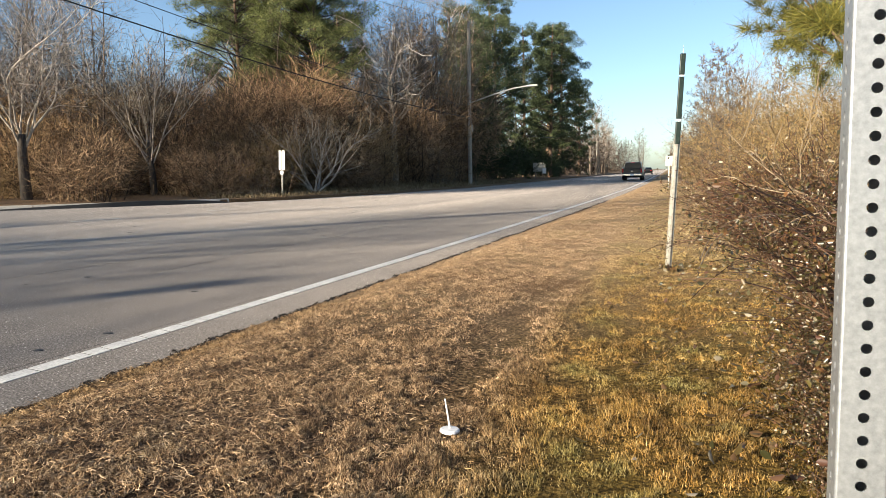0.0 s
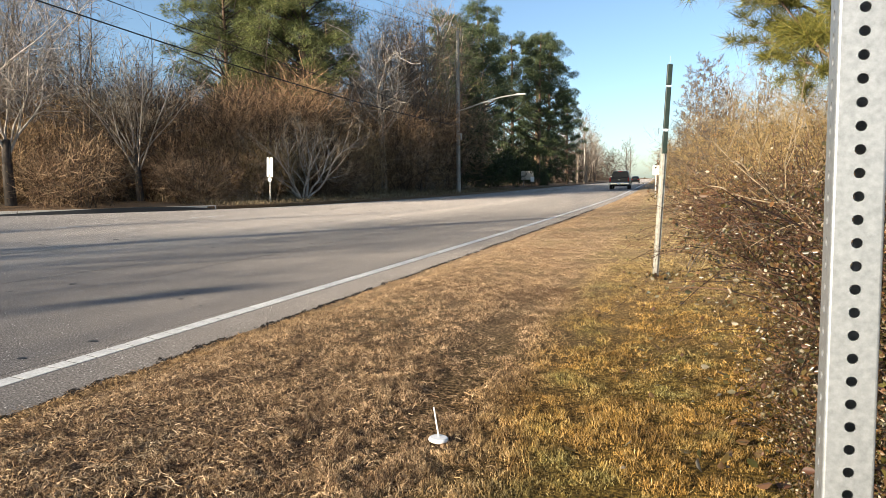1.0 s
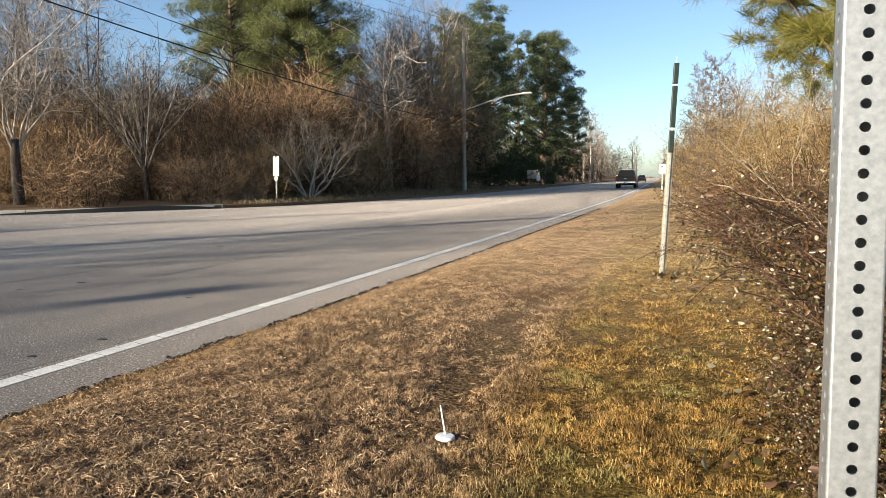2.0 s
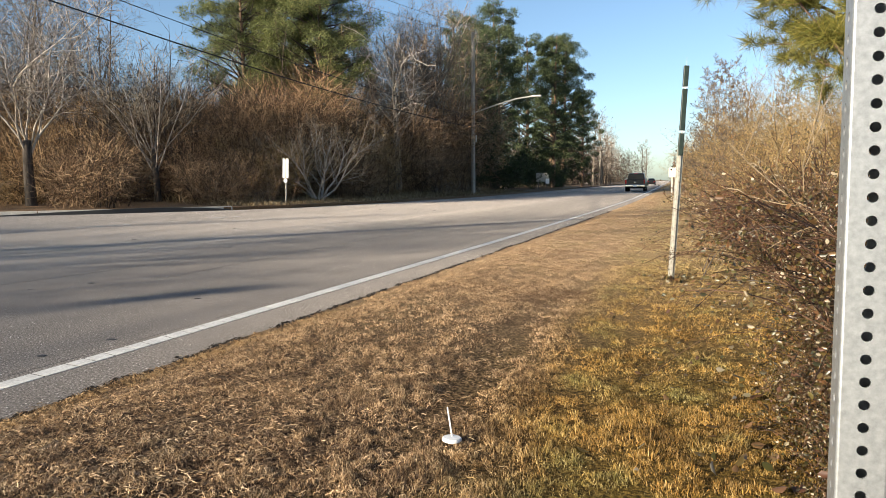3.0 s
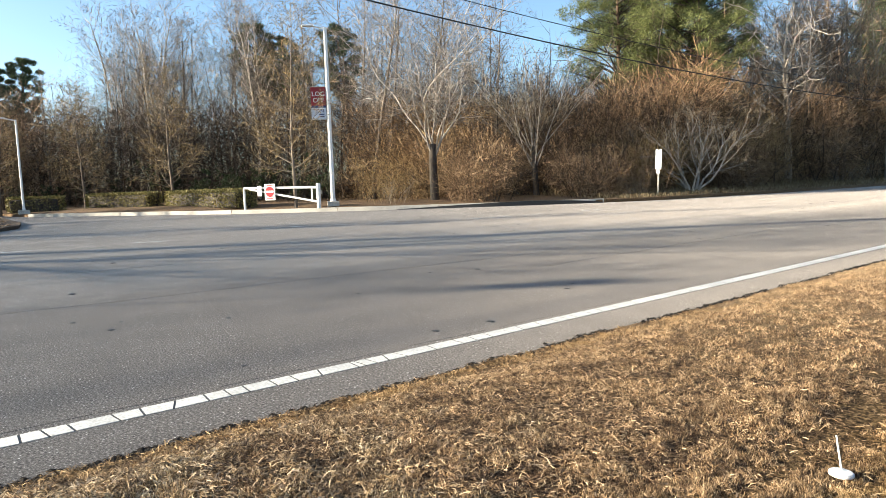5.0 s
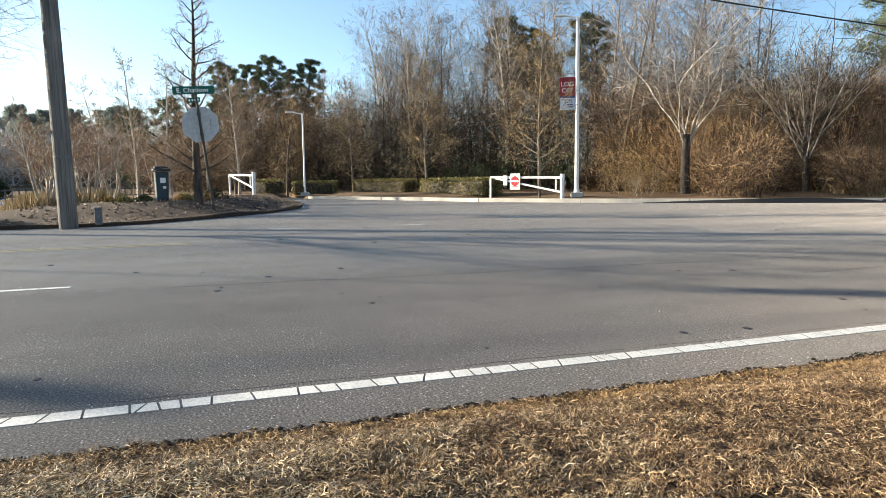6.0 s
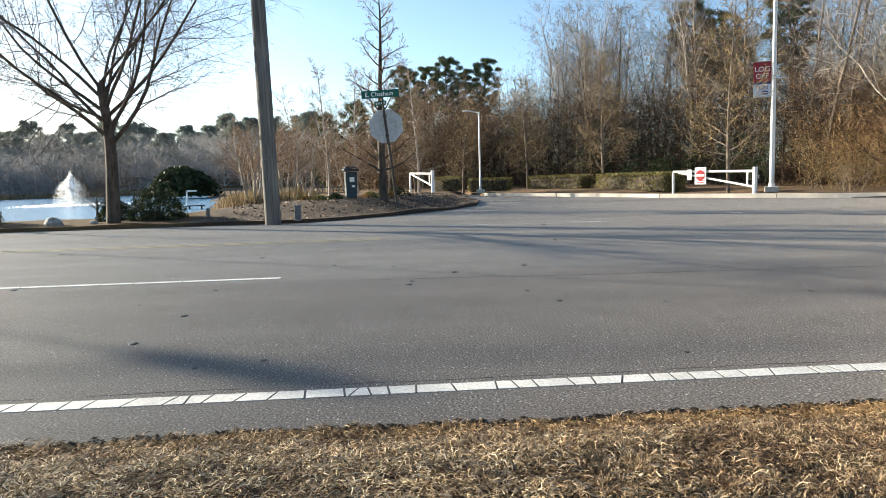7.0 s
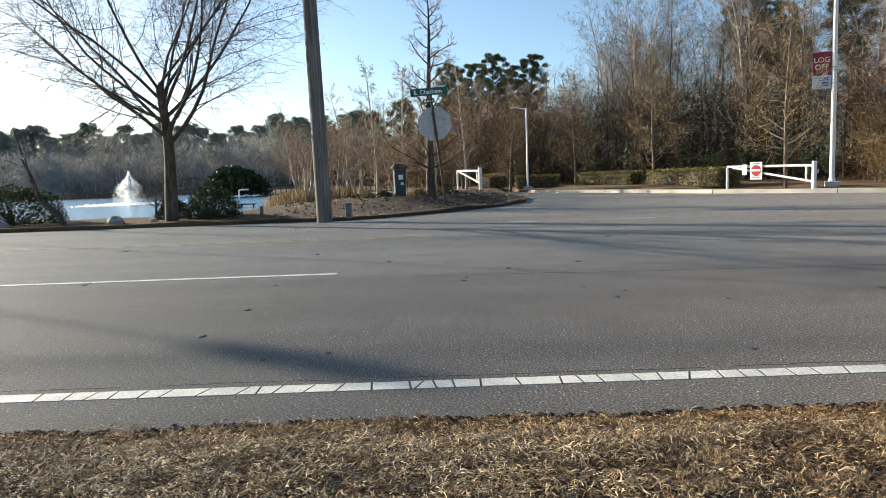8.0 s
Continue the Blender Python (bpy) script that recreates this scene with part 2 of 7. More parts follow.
# dark twigs: shade inside the wood is put into these two colours
TWIG_DEEP_SHADE = vary("twigs_deep_shade", [(0.02, 0.014, 0.009), (0.06, 0.042, 0.028), (0.14, 0.1, 0.068)], 0.9)
TWIG_SHADE = vary("twigs_shaded", [(0.02, 0.014, 0.01), (0.05, 0.036, 0.026), (0.12, 0.088, 0.064)], 0.9)
POST_DARK = grainy("dark_sign_post", (0.03, 0.026, 0.022), (0.1, 0.085, 0.07), 20, 0.7, 0.2, bumps=0.1)
TWIG_PALE = vary("twigs_pale", [(0.1, 0.077, 0.054), (0.23, 0.183, 0.13), (0.41, 0.34, 0.25)], 0.85)
TWIG_RUST = vary("twigs_rust", [(0.08, 0.049, 0.03), (0.25, 0.16, 0.098), (0.44, 0.31, 0.2)], 0.85)
TWIG_DARK = vary("twigs_dark", [(0.03, 0.022, 0.018), (0.07, 0.055, 0.045), (0.12, 0.1, 0.085)], 0.85)
DRY_LEAF = vary("dry_leaves", [(0.12, 0.06, 0.025), (0.28, 0.15, 0.05), (0.4, 0.26, 0.1), (0.2, 0.16, 0.05)], 0.7, 0.2, 0.3)
NEEDLE = vary("pine_needles", [(0.04, 0.055, 0.022), (0.12, 0.14, 0.045), (0.26, 0.265, 0.1)], 0.6, 0.3, 0.25)
NEEDLE_NEAR = vary("long_pine_needles", [(0.06, 0.065, 0.014), (0.15, 0.15, 0.03), (0.3, 0.26, 0.06)], 0.55, 0.35, 0.3)
NEEDLE_DARK = vary("dark_pine_needles", [(0.018, 0.027, 0.014), (0.058, 0.08, 0.036), (0.15, 0.18, 0.08)], 0.65, 0.25, 0.15)
# far-shore needles, with the haze of distance painted in
NEEDLE_HAZE = vary("hazed_pine_needles", [(0.12, 0.14, 0.125), (0.22, 0.25, 0.22), (0.36, 0.39, 0.34)], 0.7, 0.25, 0.3)
BRAMBLE = vary("bramble_leaves", [(0.012, 0.011, 0.004), (0.045, 0.042, 0.011), (0.07, 0.028, 0.014), (0.075, 0.066, 0.017), (0.12, 0.055, 0.026), (0.03, 0.03, 0.009), (0.15, 0.075, 0.032), (0.05, 0.045, 0.013), (0.4, 0.34, 0.25)], 0.35, 0.6, 0.12)
RED_LEAF = vary("red_leaves", [(0.09, 0.035, 0.02), (0.17, 0.07, 0.035)], 0.55, 0.4, 0.2)
HEDGE = vary("hedge_leaves", [(0.07, 0.068, 0.02), (0.19, 0.165, 0.05), (0.32, 0.27, 0.1)], 0.6, 0.3, 0.15)
EVERGREEN = vary("evergreen_leaves", [(0.012, 0.02, 0.008), (0.03, 0.045, 0.016), (0.06, 0.073, 0.03)], 0.7, 0.2, 0.1)
REED = vary("reeds", [(0.1, 0.07, 0.036), (0.21, 0.155, 0.085), (0.33, 0.26, 0.16)], 0.8, 0.2, 0.2)
ZINC = grainy("galvanised_steel", (0.2, 0.212, 0.222), (0.29, 0.306, 0.32), 130, 0.42, 0.5, bumps=0.08, dist=0.001)
STEEL = grainy("weathered_steel", (0.25, 0.24, 0.21), (0.5, 0.48, 0.42), 25, 0.5, 0.5, bumps=0.1, dist=0.002)
DARK_GREEN = grainy("dark_green_plastic", (0.006, 0.014, 0.011), (0.018, 0.03, 0.025), 20, 0.45, bumps=0.1)
WHITE = grainy("white_metal_paint", (0.66, 0.66, 0.65), (0.84, 0.84, 0.83), 12, 0.45, bumps=0.04, dist=0.002)
WOOD = grainy("weathered_pole_wood", (0.05, 0.05, 0.049), (0.19, 0.188, 0.18), 7, 0.9, bumps=0.7, dist=0.01, stretch=(3, 3, 0.12), patch=0.8)
# paler copy of the pole wood: sunlight on the far pole in its colour
POLE_PALE = grainy("sunlit_pole_wood", (0.2, 0.185, 0.16), (0.44, 0.41, 0.36), 7, 0.9, bumps=0.6, dist=0.01, stretch=(3, 3, 0.12), patch=0.8)
BIN_BLUE = grainy("blue_green_bin_plastic", (0.014, 0.03, 0.042), (0.03, 0.06, 0.08), 18, 0.5, bumps=0.1)
GREY = grainy("grey_stone", (0.06, 0.062, 0.07), (0.16, 0.165, 0.18), 14, 0.8, bumps=0.3)
ROCK = grainy("rock", (0.16, 0.15, 0.14), (0.42, 0.4, 0.37), 9, 0.9, bumps=0.6, dist=0.03)
BLACK = material("black_rubber", (0.012, 0.012, 0.012), 0.8)
DARK = material("dark_plastic", (0.02, 0.02, 0.022), 0.5)
CABLE = material("cable_sheath", (0.012, 0.012, 0.013), 0.6)
SIGN_BACK = grainy("sign_back_aluminium", (0.32, 0.33, 0.34), (0.46, 0.47, 0.48), 9, 0.5, 0.4, bumps=0.03)
SIGN_GREEN = material("sign_green", (0.006, 0.10, 0.075), 0.4)
SIGN_WHITE = material("sign_white", (0.82, 0.82, 0.8), 0.4)
SIGN_RED = material("sign_red", (0.3, 0.02, 0.028), 0.4)
BANNER_RED = grainy("banner_red", (0.2, 0.02, 0.03), (0.3, 0.035, 0.045), 30, 0.7, bumps=0.05)
BANNER_BLUE = grainy("banner_blue", (0.03, 0.045, 0.13), (0.05, 0.07, 0.18), 30, 0.7, bumps=0.05)
BANNER_WHITE = grainy("banner_white", (0.5, 0.56, 0.64), (0.66, 0.71, 0.78), 30, 0.7, bumps=0.05)
CAR_GREY = material("car_paint_dark_grey", (0.035, 0.033, 0.032), 0.28, 0.6, 0.5)
CAR_BLACK = material("car_paint_black", (0.012, 0.012, 0.014), 0.25, 0.3, 0.5)
CHROME = material("chrome", (0.7, 0.7, 0.7), 0.18, 1.0)
TAIL_RED = material("tail_light_red", (0.4, 0.012, 0.015), 0.2)
CAR_GLASS = material("car_glass", (0.012, 0.014, 0.016), 0.06, 0, 0.6)
BRICK_FAR = grainy("far_wall", (0.28, 0.24, 0.2), (0.4, 0.36, 0.31), 4, 0.9)
ROOF_FAR = grainy("far_roof", (0.1, 0.1, 0.105), (0.17, 0.17, 0.18), 3, 0.8)
FOAM = vary("fountain_water", [(0.9, 0.93, 0.96), (0.95, 0.96, 0.98)], 0.35, 0.4, 0.6)
# part of the sky's blue reflection is put into the base colour
WATER = material("pond_water", (0.07, 0.18, 0.3), 0.2, 0, 0.5)
bump(WATER, noise_tex(WATER, 2.4, 5.0, (1, 1.6, 1)), 0.9, 0.12)

# ---- building helpers ----


def quick(name, verts, faces):
    """A mesh from arrays: verts (n, 3) and faces (m, 3 or 4)."""
    verts, faces = np.asarray(verts, dtype=np.float32), np.asarray(faces, dtype=np.int32)
    me = bpy.data.meshes.new(name)
    k = faces.shape[1]
    me.vertices.add(len(verts))
    me.vertices.foreach_set("co", verts.ravel())
    me.loops.add(faces.size)
    me.loops.foreach_set("vertex_index", faces.ravel())
    me.polygons.add(len(faces))
    me.polygons.foreach_set("loop_start", np.arange(0, faces.size, k, dtype=np.int32))
    me.update(calc_edges=True)
    return me


def part(name, shape, mat, parent, label=""):
    """One mesh object, from a bmesh or a mesh, under a thing or a part."""
    if isinstance(shape, bmesh.types.BMesh):
        me = bpy.data.meshes.new(name)
        shape.to_mesh(me)
        shape.free()
    else:
        me = shape
    if not me.materials:
        me.materials.append(mat)
    ob = new(name, me)
    ob.parent = parent
    return tagged(ob, label)


def thing(name, label, category, at=(0, 0, 0), turn=0.0, group="", kind="", lean=(0, 0)):
    e = new(name)
    e.empty_display_size = 0.1
    e.matrix_basis = pose(*at, lean[0], lean[1], turn)
    return tagged(e, label, category, group, kind)


def smooth(ob, angle=40):
    me = ob.data
    me.polygons.foreach_set("use_smooth", [True] * len(me.polygons))
    me.set_sharp_from_angle(angle=radians(angle))
    return ob


def box(sx, sy, sz, at=(0, 0, 0), bevel=0.0, bm=None, turn=None):
    """A box with its bottom's middle at the given place, edges rounded."""
    own = bmesh.new()
    bmesh.ops.create_cube(own, size=1)
    bmesh.ops.scale(own, vec=(sx, sy, sz), verts=own.verts)
    if bevel:
        bmesh.ops.bevel(own, geom=own.edges[:], offset=bevel, segments=2, affect="EDGES", profile=0.5)
    bmesh.ops.translate(own, vec=(0, 0, sz / 2), verts=own.verts)
    if turn:
        bmesh.ops.transform(own, matrix=turn, verts=own.verts)
    bmesh.ops.translate(own, vec=at, verts=own.verts)
    if bm is None:
        return own
    tmp = bpy.data.meshes.new("tmp")
    own.to_mesh(tmp)
    own.free()
    bm.from_mesh(tmp)
    bpy.data.meshes.remove(tmp)
    return bm


def rod(a, b, ra, rb=None, sides=12, bm=None):
    """A tapered round bar from a to b, with closed ends."""
    rb = ra if rb is None else rb
    own = bm if bm is not None else bmesh.new()
    a, b = Vector(a), Vector(b)
    m = Matrix.Translation((a + b) / 2) @ (b - a).to_track_quat("Z", "Y").to_matrix().to_4x4()
    bmesh.ops.create_cone(own, cap_ends=True, segments=sides, radius1=ra, radius2=rb, depth=(b - a).length, matrix=m)
    return own


def tubes(segs, sides):
    """Open tapered tubes for rows of (start, end, radius, radius): arrays for quick()."""
    a = np.array([s[0] for s in segs], dtype=np.float64)
    b = np.array([s[1] for s in segs], dtype=np.float64)
    ra = np.array([s[2] for s in segs])[:, None]
    rb = np.array([s[3] for s in segs])[:, None]
    d = b - a
    d /= np.linalg.norm(d, axis=1)[:, None] + 1e-9
    ref = np.where(np.abs(d[:, 2:3]) > 0.9, np.array([[1.0, 0, 0]]), np.array([[0, 0, 1.0]]))
    u = np.cross(d, ref)
    u /= np.linalg.norm(u, axis=1)[:, None] + 1e-9
    v = np.cross(d, u)
    n = len(segs)
    verts = np.empty((n, 2 * sides, 3))
    for k in range(sides):
        w = u * math.cos(2 * math.pi * k / sides) + v * math.sin(2 * math.pi * k / sides)
        verts[:, k] = a + w * ra
        verts[:, sides + k] = b + w * rb
    quad = np.array([[k, (k + 1) % sides, sides + (k + 1) % sides, sides + k] for k in range(sides)])
    faces = (np.arange(n)[:, None, None] * 2 * sides + quad[None]).reshape(-1, 4)
    return verts.reshape(-1, 3), faces


def ribbons(segs, seed=0):
    """The finest twigs: a narrow tapered blade for each row of (start, end, radius, radius)."""
    rng_ = np.random.default_rng(seed)
    a = np.array([s[0] for s in segs], dtype=np.float64)
    b = np.array([s[1] for s in segs], dtype=np.float64)
    ra = np.array([s[2] for s in segs])[:, None]
    side = np.cross(b - a, rng_.normal(size=a.shape))
    side /= np.linalg.norm(side, axis=1)[:, None] + 1e-9
    v = np.stack([a - side * ra, a + side * ra, b + side * ra * 0.6, b - side * ra * 0.6], 1)
    return v.reshape(-1, 3), np.arange(len(segs) * 4).reshape(-1, 4)


def twigwork(segs, sides=3):
    """Branch segments with their levels: tubes, and blades for the last level."""
    last = max(s[4] for s in segs)
    fine = [s for s in segs if s[4] == last]
    rest = [s for s in segs if s[4] < last]
    return joined(([tubes(rest, sides)] if rest else []) + [ribbons(fine)])


def blades(roots, tips, width, rng, bend=0.0):
    """Narrow leaves from root to tip: a kinked strip that narrows to a point (a quad and a triangle, as two quads)."""
    roots, tips = np.asarray(roots), np.asarray(tips)
    n = len(roots)
    d = tips - roots
    side = np.cross(d, rng.normal(size=(n, 3)))
    side /= np.linalg.norm(side, axis=1)[:, None] + 1e-9
    w = (np.asarray(width) * np.ones(n))[:, None]
    mid = roots + 0.55 * d + np.array([0, 0, 1.0]) * (bend * np.linalg.norm(d, axis=1))[:, None]
    v = np.stack([roots - side * w * 0.5, roots + side * w * 0.5, mid + side * w * 0.45, mid - side * w * 0.45, tips + side * w * 0.06, tips - side * w * 0.06], 1)
    f = np.array([[0, 1, 2, 3], [3, 2, 4, 5]])
    return v.reshape(-1, 3), (np.arange(n)[:, None, None] * 6 + f[None]).reshape(-1, 4)


def leaves(points, size, rng, flat=0.0, oval=False):
    """Folded oval leaves at points: two quads on each, at random turns."""
    points = np.asarray(points)
    n = len(points)
    u = rng.normal(size=(n, 3))
    u[:, 2] *= 1 - flat
    u /= np.linalg.norm(u, axis=1)[:, None]
    v = np.cross(u, rng.normal(size=(n, 3)) + np.array([0, 0, 2 * flat]))
    v /= np.linalg.norm(v, axis=1)[:, None]
    w = np.cross(u, v)
    s = (np.asarray(size) * np.ones(n))[:, None]
    base_, tip = points - u * s * 0.5, points + u * s * 0.5
    fold = w * s * 0.12
    if oval:
        r1, l1 = points - u * s * 0.2 + v * s * 0.27 + fold, points - u * s * 0.2 - v * s * 0.27 + fold
        r2, l2 = points + u * s * 0.18 + v * s * 0.24 + fold, points + u * s * 0.18 - v * s * 0.24 + fold
        verts = np.stack([base_, r1, r2, tip, l2, l1], 1)
        f = np.array([[0, 1, 2, 3], [0, 3, 4, 5]])
        return verts.reshape(-1, 3), (np.arange(n)[:, None, None] * 6 + f[None]).reshape(-1, 4)
    a, b = points + v * s * 0.3 + fold, points - v * s * 0.3 + fold
    verts = np.stack([base_, a, tip, b], 1)
    f = np.array([[0, 1, 2], [0, 2, 3]])
    return verts.reshape(-1, 3), (np.arange(n)[:, None, None] * 4 + f[None]).reshape(-1, 3)


def pipe(points, r, sides=6):
    """One unbroken tube along points."""
    p = np.array([tuple(q) for q in points], dtype=np.float64)
    d = np.gradient(p, axis=0)
    d /= np.linalg.norm(d, axis=1)[:, None]
    u = np.cross(d, np.array([0, 0, 1.0]))
    u /= np.linalg.norm(u, axis=1)[:, None] + 1e-9
    w = np.cross(d, u)
    ring = [p + r * (u * math.cos(6.2832 * k / sides) + w * math.sin(6.2832 * k / sides)) for k in range(sides)]
    verts = np.stack(ring, 1).reshape(-1, 3)
    idx = np.arange(len(p) * sides).reshape(len(p), sides)
    nxt = np.roll(idx, -1, 1)
    return verts, np.stack([idx[:-1], nxt[:-1], nxt[1:], idx[1:]], -1).reshape(-1, 4)


def joined(pairs):
    """Several (verts, faces) of one face size as one."""
    vs, fs, at = [], [], 0
    for v, f in pairs:
        vs.append(v)
        fs.append(np.asarray(f) + at)
        at += len(v)
    return np.concatenate(vs), np.concatenate(fs)

# ---- the ground, the road and its edges ----


def bend(y):
    """How far the road drifts to the west, along its length."""
    return -0.0004 * min(max(y, 0), 60) ** 2 - 0.048 * max(y - 60, 0)


FAR_EDGE = [(-400, -18.0), (-2.6, -18.0), (-1.5, -18.7), (0, -20.3), (1.9, -23.0), (3.0, -25.6), (3.5, -29.0), (3.75, -46.0), (4.0, -46.0), (4.9, -38.5), (7.0, -35.0), (9.2, -31.0),
            (11.0, -27.6), (13.2, -24.9), (15.2, -22.9), (18.5, -20.0), (22.0, -17.6), (24.6, -16.4), (32, -15.3), (44, -14.7)]


def far_edge(y):
    if y > 44:
        return -14.7 + bend(y) - bend(44)
    for (y0, x0), (y1, x1) in zip(FAR_EDGE, FAR_EDGE[1:]):
        if y0 <= y <= y1:
            return x0 + (x1 - x0) * (y - y0) / (y1 - y0)
    return -18.0


def near_edge(y):
    return -2.88 + bend(y) + 0.05 * noise.noise((0, y * 0.9, 3)) + 0.025 * noise.noise((0, y * 5, 7))


def step(a, b, v):
    t = min(1, max(0, (v - a) / (b - a)))
    return t * t * (3 - 2 * t)


def pond(x, y):
    return step(-1.5, 2.0, -y + 0.27 * x) * step(-22.0, -26.5, x) * (1 - step(-112, -122, x))


def ground_z(x, y):
    """Height of the open ground beside the road."""
    if x > -6 + bend(y):
        d = x - near_edge(y)
        rut = -0.02 * math.exp(-((x + 1.02 + 0.08 * math.sin(y * 1.7)) / 0.13) ** 2) * step(1.5, 2.8, y) * (1 - step(6, 8, y))
        return 0.13 * step(0, 0.75, d) + rut + 0.5 * step(3.2, 7.0, d) + 0.03 * noise.noise((x * 1.1, y * 1.1, 0)) * step(0, 0.5, d)
    d = far_edge(y) - x
    if y < 3.7:
        z = 0.10 + 0.34 * step(0.2, 4.0, d) * (1 - step(9, 15, d)) * step(-9, -3, y) * (1 - step(1.2, 3.4, y)) + 0.05 * noise.noise((x * 0.5, y * 0.5, 5))
        z += (0.25 - 0.02) * step(8, 16, d) * step(-7, -3, y)
        z += 0.6 * step(96, 112, d) + 2.2 * step(104, 118, d) + (9.5 + 4 * noise.noise((x * 0.035, y * 0.035, 1))) * step(122, 185, d)
        p = pond(x, y)
        return z * (1 - p) - 1.1 * p
    return 0.13 + 0.12 * step(1, 6, d) + 0.10 * noise.noise((x * 0.3, y * 0.3, 2)) * step(0.5, 3, d) + 1.4 * step(10, 60, d)


def make_ground():
    ys = [-2500, -800, -400, -260, -200, -170] + list(np.arange(-160, -12, 2.0)) + list(np.arange(-12, -4, 0.5)) + list(np.arange(-4, 26, 0.2)) + list(np.arange(26, 60, 1.0)) + list(np.arange(60, 140, 5.0)) + [150, 180, 240, 320, 450, 700, 1200, 3000]
    west = [0.0, 0.12, 0.16, 0.5, 1, 1.7, 2.5, 3.3, 4.2, 5.5, 7, 9, 12, 16, 22, 30, 42, 60, 80, 94, 98, 103, 108, 113, 130, 170, 260, 600, 2600]
    east = [0.0, 0.1, 0.25, 0.45, 0.75, 1.05, 1.35, 1.65, 1.85, 2.05, 2.3, 2.6, 3.0, 3.5, 4.2, 5, 6, 8, 11, 16, 25, 45, 100, 400, 2600]
    rows = []
    for y in ys:
        f, n = far_edge(y), near_edge(y)
        row = [(f - o, y, ground_z(f - o, y)) for o in reversed(west)]
        row += [(f + 0.01, y, -0.2), (n - 0.01, y, -0.2)]
        row += [(n + o, y, ground_z(n + o, y)) for o in east]
        rows.append(row)
    k = len(rows[0])
    verts = [v for row in rows for v in row]
    idx = np.arange(len(rows) * k).reshape(len(rows), k)
    faces = np.stack([idx[:-1, :-1], idx[:-1, 1:], idx[1:, 1:], idx[1:, :-1]], -1).reshape(-1, 4)
    me = quick("ground", verts, faces)
    me.materials.append(LAWN)
    me.materials.append(LITTER)
    me.materials.append(MULCH)
    # strips of faces, by their place: lawn near the road, leaf litter in the woods, mulch on the island
    mats = []
    for i in range(len(rows) - 1):
        for j in range(k - 1):
            x, y, z = rows[i][j]
            d = far_edge(y) - x
            m = 0
            if j < len(west) and y > 3.6:
                m = 1
            if j < len(west) and -6 < y < 3.6 and d < 12:
                m = 2
            if j < len(west) and -6 < y < 3.6 and d >= 12:
                m = 1
            if x > 0.75 + 0.3 * noise.noise((0, y * 0.6, 2)) and y > 1.6 + 0.9 * noise.noise((x * 0.7, 0, 2)):
                m = 1
            mats.append(m)
    me.polygons.foreach_set("material_index", mats)
    ob = new("ground", me)
    smooth(ob, 60)
    return tagged(ob, "dormant tan lawn, leaf litter and mulched beds beside the road", "ground", kind="structure")


def make_road():
    ys = [-2500, -800, -300, -160, -80, -40, -20] + list(np.arange(-12, 28, 0.2)) + list(np.arange(28, 140, 2.0)) + [150, 180, 240, 320, 450, 700, 1200, 3000]
    cols = 14
    rows = []
    for y in ys:
        f, n = far_edge(y), near_edge(y)
        rows.append([(f + (n - f) * c / cols, y, 0.0) for c in range(cols + 1)])
    k = cols + 1
    idx = np.arange(len(rows) * k).reshape(len(rows), k)
    faces = np.stack([idx[:-1, :-1], idx[:-1, 1:], idx[1:, 1:], idx[1:, :-1]], -1).reshape(-1, 4)
    me = quick("road", [v for r in rows for v in r], faces)
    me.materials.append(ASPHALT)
    return tagged(new("road", me), "worn grey asphalt road with an aggregate surface", "road", kind="structure")


ground = make_ground()
road = make_road()


def strip(points, width, z0, z1):
    """A low ribbon with thickness along a line of (x, y)."""
    bm = bmesh.new()
    ring = []
    pts = [Vector((x, y, 0)) for x, y in points]
    for i, p in enumerate(pts):
        d = (pts[min(i + 1, len(pts) - 1)] - pts[max(i - 1, 0)]).normalized()
        s = Vector((d.y, -d.x, 0)) * width / 2
        ring.append([bm.verts.new(q) for q in ((p - s) + Vector((0, 0, z0)), (p - s * 0.94) + Vector((0, 0, z1)), (p + s * 0.94) + Vector((0, 0, z1)), (p + s) + Vector((0, 0, z0)))])
    for a, b in zip(ring, ring[1:]):
        for i in range(3):
            bm.faces.new((a[i], a[i + 1], b[i + 1], b[i]))
    bm.faces.new(ring[0])
    bm.faces.new(ring[-1][::-1])
    bmesh.ops.recalc_face_normals(bm, faces=bm.faces)
    return bm


kerb = thing("kerb", "pale concrete kerb along the far side of the road", "kerb", kind="structure")


def kerb_run(ys, width=0.16, top=0.15):
    """One kerbstone length, its face on the asphalt's edge."""
    return strip([(far_edge(y) - width / 2, y) for y in ys], width, -0.05, top)


def kerb_spans():
    for a, b, top in ((4.95, 22.3, 0.16),):
        y = a
        while y < b:
            e = min(b, y + 3.0)
            part("kerbstone", kerb_run(np.linspace(y, e - 0.02, 7), 0.16, top), CONCRETE, kerb)
            y = e


kerb_spans()


def kerb_shade():
    """Shade painted along the kerb's face as a near-black sheet, fading out towards both ends."""
    bm, rows = bmesh.new(), []
    for i in range(25):
        u = i / 24
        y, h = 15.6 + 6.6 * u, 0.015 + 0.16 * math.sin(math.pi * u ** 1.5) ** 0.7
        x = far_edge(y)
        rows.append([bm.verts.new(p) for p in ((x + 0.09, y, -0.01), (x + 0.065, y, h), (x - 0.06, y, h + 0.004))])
    for a, b in zip(rows, rows[1:]):
        for k in range(2):
            bm.faces.new((a[k], a[k + 1], b[k + 1], b[k]))
    part("kerb_shade", bm, TAR_AND_SHADE, kerb, "near-black sheet painting shade on the kerb face")


kerb_shade()


